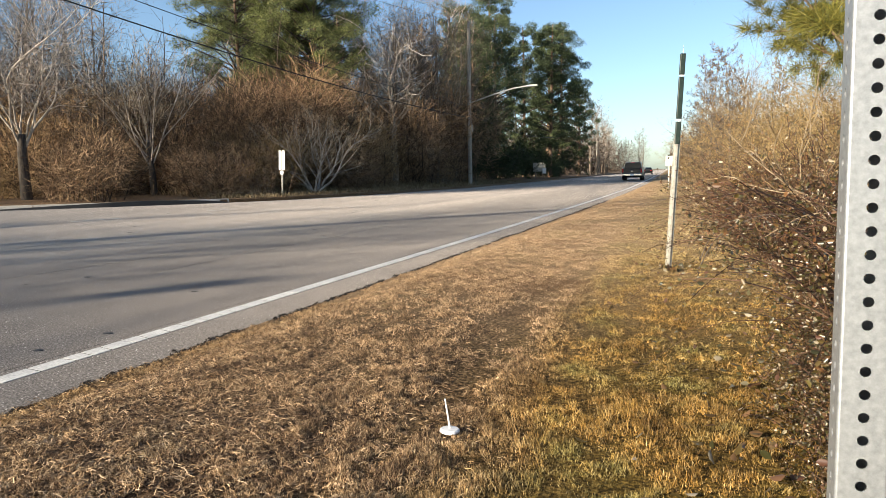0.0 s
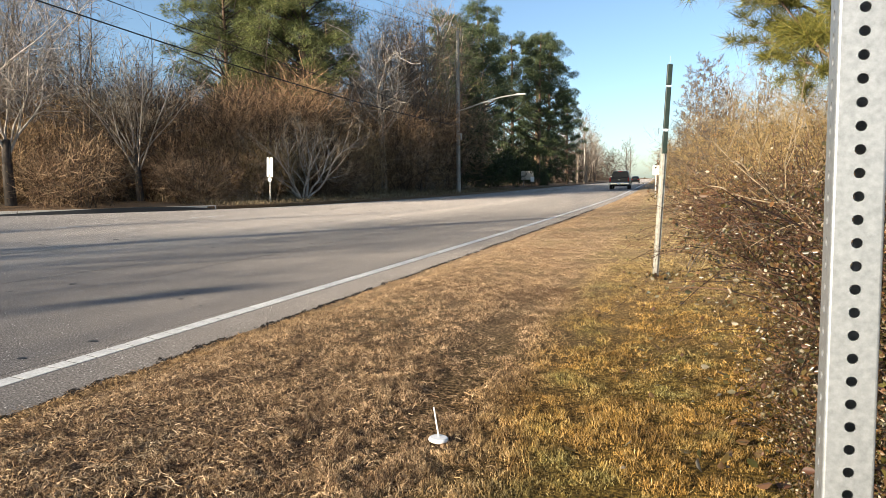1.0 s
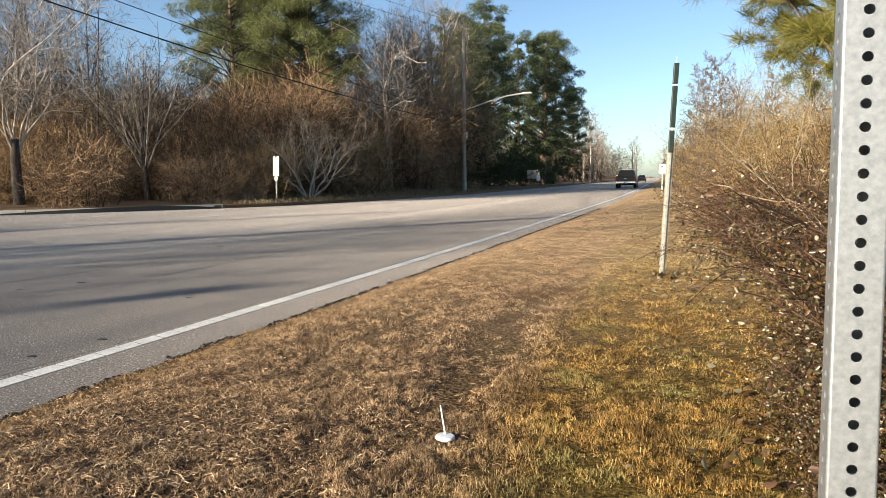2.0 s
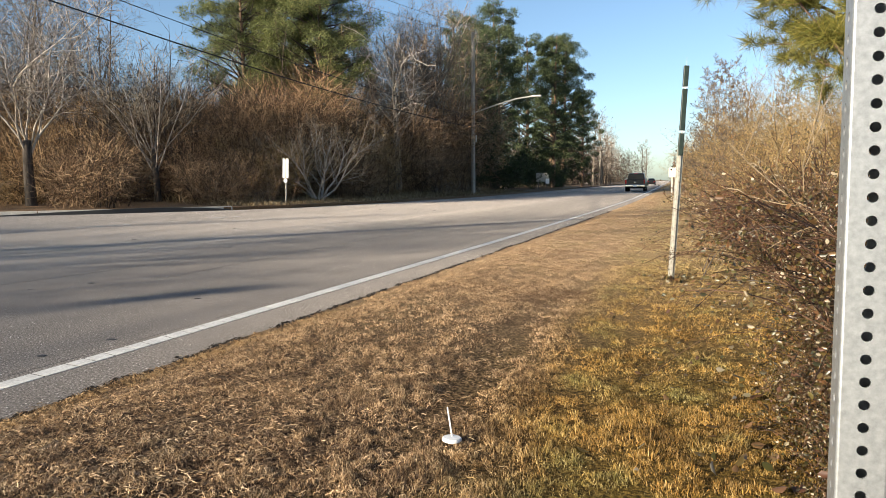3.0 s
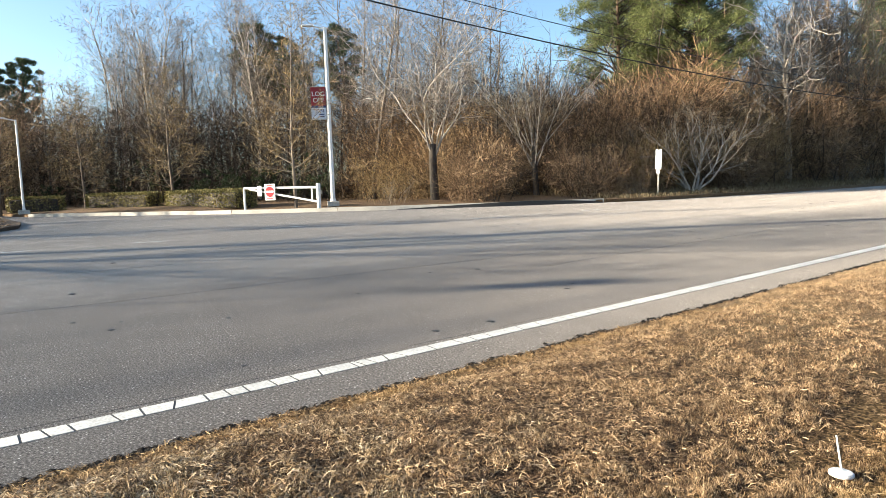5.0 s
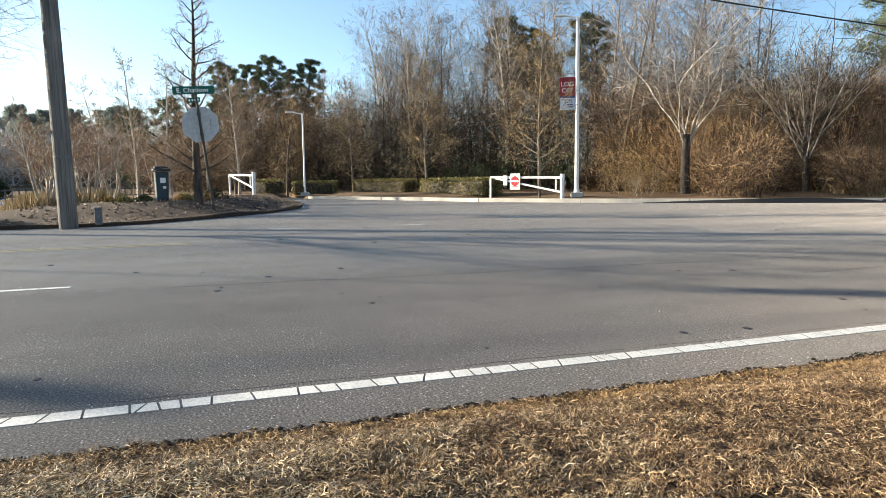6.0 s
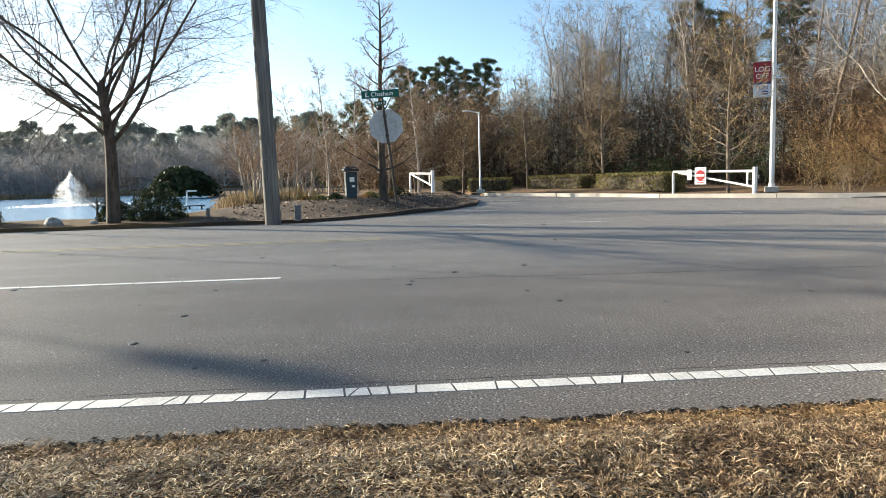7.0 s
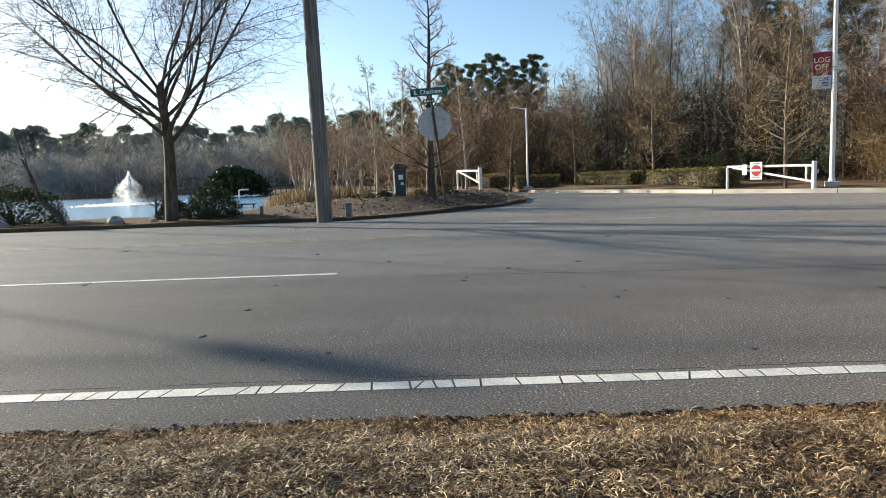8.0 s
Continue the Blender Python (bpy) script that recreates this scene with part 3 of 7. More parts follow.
def painted_lines():
    """The near edge line, cracked across into blocks, the broken lane line and the worn yellow line."""
    rng = random.Random(4)
    edge = thing("edge_line", "white painted edge line, cracked across into short blocks", "road marking", kind="structure")
    lengths = [0.21, 0.17, 0.2, 0.22, 0.12, 0.1, 0.2, 0.18, 0.21, 0.24, 0.06, 0.1, 0.14, 0.15, 0.25, 0.22, 0.13, 0.15]
    y, i, skew = -7.0, 0, 0.0
    while y < 420:
        if y < 14:
            ln = lengths[i % len(lengths)] * rng.uniform(0.68, 1.0)
        else:
            ln = rng.uniform(0.8, 2.0) if y < 40 else 30.0
        gap = 0.0058 if y < 14 else 0.015
        x0, x1 = -3.39 + bend(y), -3.39 + bend(y + ln)
        last, skew = skew, rng.uniform(-0.012, 0.022)
        w = 0.0625
        bm = bmesh.new()
        low = [bm.verts.new(p) for p in ((x0 - w, y + gap + last, 0.0), (x0 + w, y + gap - last, 0.0), (x1 + w, y + ln - gap - skew, 0.0), (x1 - w, y + ln - gap + skew, 0.0))]
        up = [bm.verts.new((v.co.x * 0.999 + 0.001 * x0, v.co.y, 0.003)) for v in low]
        bm.faces.new(up)
        for k in range(4):
            bm.faces.new((low[k], low[(k + 1) % 4], up[(k + 1) % 4], up[k]))
        part("line_block", bm, PAINT, edge)
        y += ln
        i += 1
    bed = [(-3.39 + bend(v), v) for v in np.arange(-7.0, 14.0, 0.5)]
    part("tar_bed", strip(bed, 0.122, -0.01, 0.0012), TAR_AND_SHADE, edge, "dark tar showing in the cracks")
    lane = thing("lane_line", "white broken lane line, worn and cracked", "road marking", kind="structure")
    for a, b in ((-10.6, -1.3), (-22.8, -19.8), (-35, -32)):
        y = a
        while y < b:
            ln = min(b - y, rng.uniform(0.35, 0.9))
            bm = box(0.1, ln - 0.015, 0.005, (-7.68 + bend(y), y + ln / 2, 0))
            part("line_block", bm, PAINT, lane)
            y += ln
    centre = thing("yellow_line", "faded yellow line in the middle of the road", "road marking", kind="structure")
    for off in (0, 0.22):
        y = -30
        while y < -1.0:
            part("line_block", box(0.09, 1.4, 0.004, (-12.2 - off, y, 0)), YELLOW, centre)
            y += 1.45
    # short worn marks at the mouth of the drive
    marks = thing("lane_marks", "worn white dashes across the drive's mouth", "road marking", kind="structure")
    for x, y, w in ((-15.2, 1.6, 0.9), (-15.0, 4.2, 0.7), (-16.6, 8.0, 1.2), (-14.2, 13.0, 1.5), (-14.0, 17.5, 1.2)):
        part("dash", box(0.08, w, 0.004, (x, y, 0), turn=pose(0, 0, 0, 0, 0, -12)), PAINT, marks)


painted_lines()


def road_wear():
    """A crack beside the edge line, and crumbs on the asphalt."""
    rng = random.Random(2)
    bm = bmesh.new()
    pts = [(-3.53 + 0.03 * noise.noise((0, y * 1.3, 9)) + 0.016 * noise.noise((0, y * 9, 4)) + 0.008 * noise.noise((0, y * 31, 4)), y) for y in np.arange(-6, 16, 0.025)]
    k = 0
    while k < len(pts) - 40:
        n = rng.randint(18, 70)
        part("crack", strip(pts[k:k + n], rng.uniform(0.0022, 0.0045), -0.002, 0.0012), TAR_AND_SHADE, road, "thin dark crack")
        k += n + rng.randint(0, 9)
    for x0, x1, y0, y1 in ((-7.3, -6.7, -0.4, 7.5), (-5.6, -5.9, 6.0, 12.5), (-10.2, -9.6, 1.5, 9.0)):
        way = [(x0 + (x1 - x0) * i / 60 + 0.05 * noise.noise((i * 0.09, x0, 1)) + 0.02 * noise.noise((i * 0.5, x0, 2)), y0 + (y1 - y0) * i / 60) for i in range(61)]
        part("crack", strip(way, 0.007, -0.002, 0.0012), TAR_AND_SHADE, road, "thin dark crack")
    for _ in range(150):
        x, y = -3.7 - 12 * rng.random() ** 1.4, rng.uniform(-7, 26)
        s = rng.uniform(0.008, 0.034) * (0.7 + 0.06 * -x)
        bmesh.ops.create_uvsphere(bm, u_segments=6, v_segments=4, radius=s, matrix=Matrix.Translation((x, y, 0.0)) @ Matrix.Diagonal((1.6, 1, 0.25, 1)))
    ob = part("fallen_bits", bm, TAR_AND_SHADE, None)
    tagged(ob, "dark leaves and crumbs scattered on the asphalt", "debris", kind="stuff")


road_wear()


def soil_fringe():
    """The ragged dark lip where the turf meets the asphalt."""
    rng = np.random.default_rng(5)
    y = np.repeat(np.arange(-6, 24, 0.02), 4) + rng.uniform(-0.02, 0.02, 6000)
    n = np.array([noise.noise((0, v * 2.3, 1)) + 0.6 * noise.noise((0, v * 9, 2)) for v in y])
    y = y[n > -0.25]
    n = n[n > -0.25]
    x = np.array([near_edge(v) for v in y]) + 0.012 - 0.02 * np.maximum(n, 0) + 0.018 * rng.normal(size=len(y))
    r = (0.004 + 0.012 * rng.random(len(y)) ** 2)[:, None]
    c = np.stack([x, y, 0.004 + 0 * x], 1)
    six = np.array([(1, 0, 0), (0, 1.5, 0), (-1, 0, 0), (0, -1.5, 0), (0, 0, 0.7), (0, 0, -0.7)])
    jag = rng.uniform(0.6, 1.3, (len(y), 6, 1))
    v = (c[:, None] + r[:, None] * six[None] * jag).reshape(-1, 3)
    f = np.array([(0, 1, 4), (1, 2, 4), (2, 3, 4), (3, 0, 4)])
    f = (np.arange(len(y))[:, None, None] * 6 + f[None]).reshape(-1, 3)
    ob = part("soil_crumbs", quick("soil_crumbs", v, f), SOIL, None)
    tagged(ob, "dark soil crumbs along the ragged turf edge", "soil", kind="stuff")


soil_fringe()


def lattice(x, y, seed):
    """Smooth value noise over arrays, from -1 to 1."""
    table = np.random.default_rng(seed).uniform(-1, 1, (64, 64))
    xi, yi = np.floor(x).astype(int), np.floor(y).astype(int)
    fx, fy = x - xi, y - yi
    fx, fy = fx * fx * (3 - 2 * fx), fy * fy * (3 - 2 * fy)
    a, b = table[xi % 64, yi % 64], table[(xi + 1) % 64, yi % 64]
    c, d = table[xi % 64, (yi + 1) % 64], table[(xi + 1) % 64, (yi + 1) % 64]
    return (a * (1 - fx) + b * fx) * (1 - fy) + (c * (1 - fx) + d * fx) * fy


LAWN_X, LAWN_Y = np.arange(-6.0, 4.0, 0.08), np.arange(-7.5, 46.0, 0.1)
LAWN_Z = np.array([[ground_z(px, py) for py in LAWN_Y] for px in LAWN_X])
LAWN_EDGE = np.array([near_edge(py) for py in LAWN_Y])


def lawn_z(x, y):
    """Height of the near turf, over arrays."""
    u = np.clip((x - LAWN_X[0]) / 0.08, 0, len(LAWN_X) - 1.01)
    v = np.clip((y - LAWN_Y[0]) / 0.1, 0, len(LAWN_Y) - 1.01)
    i, j = u.astype(int), v.astype(int)
    fu, fv = u - i, v - j
    return (LAWN_Z[i, j] * (1 - fu) + LAWN_Z[i + 1, j] * fu) * (1 - fv) + (LAWN_Z[i, j + 1] * (1 - fu) + LAWN_Z[i + 1, j + 1] * fu) * fv


def lawn_blades(name, x0, x1, y0, y1, count, length, width, seed, label, flat=(0.3, 1.35), lean=0.0):
    """Short mown turf: dense kinked blades in small tufts."""
    rng = np.random.default_rng(seed)
    x, y = rng.uniform(x0, x1, count), y0 + (y1 - y0) * rng.random(count) ** 1.3
    tuft = 0.5 * lattice(x * 5, y * 5, 1) + 0.8 * lattice(x * 14, y * 14, 2) + 0.6 * lattice(x * 37, y * 37, 3)
    rut = np.exp(-((x + 1.02 - 0.0 * y + 0.08 * np.sin(y * 1.7)) / 0.13) ** 2) * (y > 2.4) * (y < 6.5)
    keep = (x > np.interp(y, LAWN_Y, LAWN_EDGE) + 0.015 + 0.05 * rng.random(count)) & (tuft > -0.75 * rng.random(count) - 0.25)
    keep &= (rng.random(count) > 0.5 * rut) & (rng.random(count) > 0.9 * np.clip((x - 0.45) / 0.4, 0, 1) * (y > 1.2))
    x, y, tuft, rut = x[keep], y[keep], tuft[keep], rut[keep]
    n = len(x)
    ln = length * rng.uniform(0.5, 1.35, n) * (0.8 + 0.45 * np.clip(tuft + 0.3, 0, 1.2)) * (1 - 0.4 * rut)
    a = rng.uniform(0, 2 * math.pi, n)
    tilt = rng.uniform(flat[0], flat[1], n)
    d = np.stack([np.cos(a) * np.sin(tilt), np.sin(a) * np.sin(tilt), np.cos(tilt)], 1)
    roots = np.stack([x, y, lawn_z(x, y) - 0.003 + 0.012 * np.clip(tuft, -0.3, 1)], 1)
    side = np.cross(d, rng.normal(size=(n, 3)))
    side /= np.linalg.norm(side, axis=1)[:, None] + 1e-9
    w = (width * rng.uniform(0.6, 1.3, n))[:, None] * 0.5
    tips = roots + d * ln[:, None]
    v = np.stack([roots - side * w, roots + side * w, tips + side * w * 0.3, tips - side * w * 0.3], 1).reshape(-1, 3)
    f = np.arange(n * 4).reshape(-1, 4)
    ob = part(name, quick(name, v, f), BLADE, None)
    return tagged(ob, label, "grass", kind="stuff")


def matted_straw(name, x0, x1, y0, y1, count, length, width, seed, label):
    """Dead grass lying in a curled mat: each piece a strip bent sideways, in loose layers."""
    rng = np.random.default_rng(seed)
    x, y = rng.uniform(x0, x1, count), rng.uniform(y0, y1, count)
    lie = 0.5 * lattice(x * 5, y * 5, 1) + 0.8 * lattice(x * 12, y * 12, 6) + 0.6 * lattice(x * 31, y * 31, 3)
    keep = (x > np.interp(y, LAWN_Y, LAWN_EDGE) + 0.03) & (lie > -0.8 * rng.random(count) - 0.3)
    # thinning out towards the standing turf
    fade = np.clip((x1 - x) / 0.9, 0, 1) * np.clip((4.0 - y) / 2.0, 0, 1) * np.clip((y + 3.6) / 1.2, 0, 1)
    keep &= rng.random(count) < fade
    x, y, lie = x[keep], y[keep], lie[keep]
    n = len(x)
    z = lawn_z(x, y) + 0.004 + rng.random(n) * 0.03 * np.clip(0.4 + lie, 0.1, 1.2)
    a = rng.uniform(0, 6.283, n)
    lift = rng.normal(0.12, 0.28, n)
    d = np.stack([np.cos(a) * np.cos(lift), np.sin(a) * np.cos(lift), np.sin(lift)], 1)
    side = np.stack([-np.sin(a), np.cos(a), 0.2 * rng.normal(size=n)], 1)
    ln = (length * rng.uniform(0.4, 1.5, n))[:, None]
    curl = (rng.normal(0, 0.3, n))[:, None]
    p0 = np.stack([x, y, z], 1)
    p1 = p0 + d * ln * 0.5 + side * ln * curl * 0.5 + np.array([0, 0, 0.1]) * ln
    p2 = p0 + d * ln * 0.85 + side * ln * curl * 1.6
    up = rng.normal(size=(n, 3)) * 0.5 + np.array([0, 0, 1.0])
    w = np.cross(d, up)
    w *= (width * rng.uniform(0.6, 1.3, n) / np.linalg.norm(w, axis=1))[:, None] * 0.5
    v = np.stack([p0 - w, p0 + w, p1 + w, p1 - w, p2 + w * 0.4, p2 - w * 0.4], 1).reshape(-1, 3)
    f = (np.arange(n)[:, None, None] * 6 + np.array([[0, 1, 2, 3], [3, 2, 4, 5]])[None]).reshape(-1, 4)
    return tagged(part(name, quick(name, v, f), BLADE, None), label, "grass", kind="stuff")


lawn_blades("grass", -1.4, 1.0, 0.9, 3.4, 330000, 0.0155, 0.0021, 16, "dense short turf, gold and olive, beside the thicket", (0.1, 1.1))
lawn_blades("grass", -2.95, -0.6, 0.6, 3.4, 220000, 0.017, 0.0025, 11, "short dormant turf, russet straw, beside the road")
lawn_blades("grass", -2.98, 1.0, 3.4, 7.5, 230000, 0.018, 0.0032, 18, "short dormant turf, russet turning gold by the thicket")
matted_straw("grass", -2.9, -0.8, -3.6, 1.2, 150000, 0.028, 0.0028, 12, "matted dead turf in tan and bleached straw")
matted_straw("grass", -2.9, -0.5, 1.2, 4.0, 70000, 0.024, 0.0026, 15, "matted dead turf in brown straw")
lawn_blades("grass", -2.95, 3.2, -7.0, 0.9, 90000, 0.024, 0.004, 17, "short dormant turf behind the post")
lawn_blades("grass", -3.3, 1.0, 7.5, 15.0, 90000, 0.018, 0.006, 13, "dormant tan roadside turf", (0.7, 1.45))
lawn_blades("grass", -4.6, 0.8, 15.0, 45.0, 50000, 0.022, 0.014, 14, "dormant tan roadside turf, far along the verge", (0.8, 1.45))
lawn_blades("verge_turf", -0.6, 4.0, -6.5, 1.6, 60000, 0.05, 0.004, 97, "golden olive turf behind the sign post", (0.3, 1.2))


def verge_grass():
    rng = np.random.default_rng(21)
    n = 12000
    y = rng.uniform(23, 62, n)
    off = 0.2 + rng.random(n) ** 1.5 * 5
    x = np.array([far_edge(a) for a in y]) - off
    z = np.array([ground_z(a, b) for a, b in zip(x, y)])
    a = rng.uniform(0, 6.28, n)
    ln = rng.uniform(0.1, 0.4, n) * (0.5 + off / 4)
    d = np.stack([np.cos(a) * 0.5, np.sin(a) * 0.5, 0.8 + 0 * a], 1)
    r = np.stack([x, y, z - 0.01], 1)
    v, f = blades(r, r + d * ln[:, None], 0.03, rng, 0.05)
    tagged(part("verge_grass", quick("verge_grass", v, f), REED, None), "rough dry grass at the foot of the woods", "grass", kind="stuff")


verge_grass()


def make_pond():
    bm = bmesh.new()
    bmesh.ops.create_grid(bm, x_segments=1, y_segments=1, size=1)
    bmesh.ops.scale(bm, vec=(52, 80, 1), verts=bm.verts)
    bmesh.ops.translate(bm, vec=(-73, -84, -0.3), verts=bm.verts)
    tagged(part("water", bm, WATER, None), "calm blue pond with a bright fountain, its sky reflection partly painted", "pond", kind="structure")


make_pond()

# ---- trees ----


def grow(rng, height, radius, levels, lean=(0, 0)):
    """Segments of a branching tree: (start, end, radius, radius, level). Each level: n, length, angle, start, segs, up, wig."""
    out = []

    def shoot(p, d, length, r, l):
        lv = levels[l]
        n = lv["segs"]
        pts, dirs, rads = [p], [d], [r]
        for i in range(n):
            d = (d + Vector((rng.gauss(0, lv["wig"]), rng.gauss(0, lv["wig"]), rng.gauss(0, lv["wig"]) + lv["up"]))).normalized()
            p = p + d * (length / n)
            pts.append(p)
            dirs.append(d)
            rads.append(max(r * (1 - (i + 1) / n * lv.get("taper", 0.8)), lv.get("least", 0.004)))
        for i in range(n):
            out.append((tuple(pts[i]), tuple(pts[i + 1]), rads[i], rads[i + 1], l))
        if l + 1 >= len(levels):
            return
        nx = levels[l + 1]
        turn = rng.uniform(0, 6.28)
        for k in range(nx["n"]):
            f = nx["start"] + (1 - nx["start"]) * (k + rng.random()) / nx["n"]
            i = min(int(f * n), n - 1)
            q = pts[i].lerp(pts[i + 1], f * n - i)
            turn += 2.4 + rng.uniform(-0.5, 0.5)
            ang = radians(nx["angle"] + rng.uniform(-14, 14))
            ax = dirs[i + 1]
            s = ax.orthogonal().normalized()
            s.rotate(Matrix.Rotation(turn, 3, ax))
            nd = ax * math.cos(ang) + s * math.sin(ang)
            shape = nx.get("shape", 0.5)
            shoot(q, nd.normalized(), length * nx["len"] * (1 - shape * f) * rng.uniform(0.7, 1.15), min(rads[i] * 0.75, max(0.005, r * nx.get("thin", 0.4) * (1 - 0.6 * f))), l + 1)

    shoot(Vector((0, 0, -0.15)), Vector((lean[0], lean[1], 1)).normalized(), height, radius, 0)
    return out


def bare_tree(name, label, rng, height, radius, levels, bark, twig, split=1, lean=(0, 0), stems=1, splay=0.32, limb=None):
    """Trunk with limbs, and a crown of fine twigs; limb: a bark for the limbs, paler where sunlight is put into its
    colour.
    """
    e = thing(name, label, "tree")
    segs = []
    for s in range(stems):
        a = 6.28 * s / stems + rng.uniform(-0.4, 0.4)
        ln = lean if stems == 1 else (splay * math.cos(a), splay * math.sin(a))
        segs += grow(rng, height * (1 if s == 0 else rng.uniform(0.75, 1)), radius, levels, ln)
    top = 0 if limb else split
    big = [s for s in segs if s[4] <= top]
    mid = [s for s in segs if top < s[4] <= split]
    small = [s for s in segs if s[4] > split]
    smooth(part("trunk", quick("trunk", *tubes(big, 8)), bark, e), 80)
    if mid:
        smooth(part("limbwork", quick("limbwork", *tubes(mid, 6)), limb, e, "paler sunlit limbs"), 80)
    if small:
        part("crown", quick("crown", *twigwork(small)), twig, e)
    return e


def tufts(points, outs, count, length, width, rng):
    """Sprays of needles round the given points."""
    n = len(points)
    p = np.repeat(np.asarray(points), count, 0)
    o = np.repeat(np.asarray(outs), count, 0)
    d = rng.normal(size=(n * count, 3)) + 0.7 * o + np.array([0, 0, 0.25])
    d /= np.linalg.norm(d, axis=1)[:, None]
    ln = length * rng.uniform(0.6, 1.2, (n * count, 1))
    side = np.cross(d, rng.normal(size=d.shape))
    side /= np.linalg.norm(side, axis=1)[:, None]
    root = p + rng.normal(size=d.shape) * length * 0.12
    v = np.stack([root - side * width, root + side * width, root + d * ln], 1)
    return v.reshape(-1, 3), np.arange(n * count * 3).reshape(-1, 3)


def pine_tree(name, label, seed, height, radius, crown_from, spread, needles, puffs, per, size, width, peak=0.35):
    """A tall pine: bare lower trunk, limbs ending in flat puffs of needles, with gaps between them."""
    rng, nr = random.Random(seed), np.random.default_rng(seed)
    e = thing(name, label, "tree")
    trunk = grow(rng, height, radius, [dict(segs=12, up=0.02, wig=0.025, taper=0.85)])
    tops = [Vector(s[1]) for s in trunk]
    smooth(part("trunk", quick("trunk", *tubes(trunk, 9)), BARK_PINE, e), 80)
    bars, pts, outs = [], [], []
    turn = 0.0
    for k in range(puffs):
        f = (k + rng.random()) / puffs
        reach = spread * (0.22 + 0.78 * math.sin(math.pi * min(1.0, (f / peak * 0.5 if f < peak else 0.5 + 0.5 * (f - peak) / (1 - peak) * 0.9)))) * rng.uniform(0.35, 1.1)
        turn += 2.4 + rng.uniform(-0.6, 0.6)
        at = crown_from + (1 - crown_from) * f * 0.97
        h = at * height
        stem = tops[min(11, int(at * 12))]
        c = Vector((stem.x + reach * math.cos(turn), stem.y + reach * math.sin(turn), h + 0.16 * reach))
        root = Vector((stem.x, stem.y, max(h - 0.3 * reach, crown_from * height * 0.8)))
        mid = root.lerp(c, 0.55) + Vector((rng.gauss(0, 0.1), rng.gauss(0, 0.1), rng.gauss(0, 0.12))) * reach * 0.6
        r = radius * (0.34 - 0.22 * f)
        bars += [(tuple(root), tuple(mid), r, r * 0.7), (tuple(mid), tuple(c), r * 0.7, r * 0.25)]
        w = spread * rng.uniform(0.13, 0.27)
        u = nr.normal(size=(per, 3))
        u /= np.linalg.norm(u, axis=1)[:, None]
        lump = 1 + 0.35 * np.array([noise.noise((q[0] * 2.5 + k, q[1] * 2.5, q[2] * 2.5)) for q in u])
        p = u * (nr.uniform(0.15, 1, (per, 1)) ** 0.45) * lump[:, None] * np.array([w, w, w * 0.55]) + np.array(tuple(c))
        pts.append(p)
        outs.append(u)
        for q in p[:: max(1, per // 5)]:
            bars.append((tuple(c), tuple(q), r * 0.25, 0.008))
    tagged(part("boughwork", quick("boughwork", *tubes(bars, 4)), BARK_DARK, e), kind="stuff")
    tagged(part("crown", quick("crown", *tufts(np.concatenate(pts), np.concatenate(outs), 2, size, width, nr)), needles, e), kind="stuff")
    return e


def scatter(proto, spots, rng, low=0.85, high=1.15, tilt=2.0, group=""):
    """The first spot takes the thing itself, the others take copies."""
    for i, (x, y) in enumerate(spots):
        m = pose(x, y, ground_z(x, y) - 0.05, rng.uniform(-tilt, tilt), rng.uniform(-tilt, tilt), rng.uniform(0, 360)) @ Matrix.Scale(rng.uniform(low, high), 4)
        if i == 0:
            proto.matrix_basis = m
            tagged(proto, group=group)
        else:
            copy_thing(proto, m)


def place_tree(e, x, y, turn=0, s=1.0, z=None):
    e.matrix_basis = pose(x, y, (ground_z(x, y) if z is None else z) - 0.04, 0, 0, turn) @ Matrix.Scale(s, 4)
    return e


FOREST = [dict(segs=9, up=0.03, wig=0.05, taper=0.85), dict(n=20, len=0.36, angle=44, start=0.2, segs=6, up=0.08, wig=0.12, thin=0.32, shape=0.4),
          dict(n=8, len=0.5, angle=42, start=0.15, segs=3, up=0.03, wig=0.14, thin=0.4, shape=0.4), dict(n=10, len=0.6, angle=38, start=0.05, segs=2, up=0.02, wig=0.18, thin=0.5, shape=0.4, least=0.011)]
SLIM = [dict(segs=9, up=0.03, wig=0.03, taper=0.9), dict(n=34, len=0.27, angle=62, start=0.14, segs=5, up=0.07, wig=0.1, thin=0.3, shape=0.7),
        dict(n=8, len=0.45, angle=42, start=0.15, segs=3, up=0.03, wig=0.14, thin=0.5, shape=0.4), dict(n=7, len=0.6, angle=36, start=0.1, segs=2, up=0.02, wig=0.16, thin=0.6, shape=0.3, least=0.009)]
BRUSH = [dict(segs=4, up=0.02, wig=0.2, taper=0.8), dict(n=7, len=0.5, angle=42, start=0.2, segs=5, up=0.02, wig=0.24, thin=0.45, shape=0.4),
         dict(n=9, len=0.42, angle=42, start=0.1, segs=3, up=0.0, wig=0.3, thin=0.6, shape=0.4)]


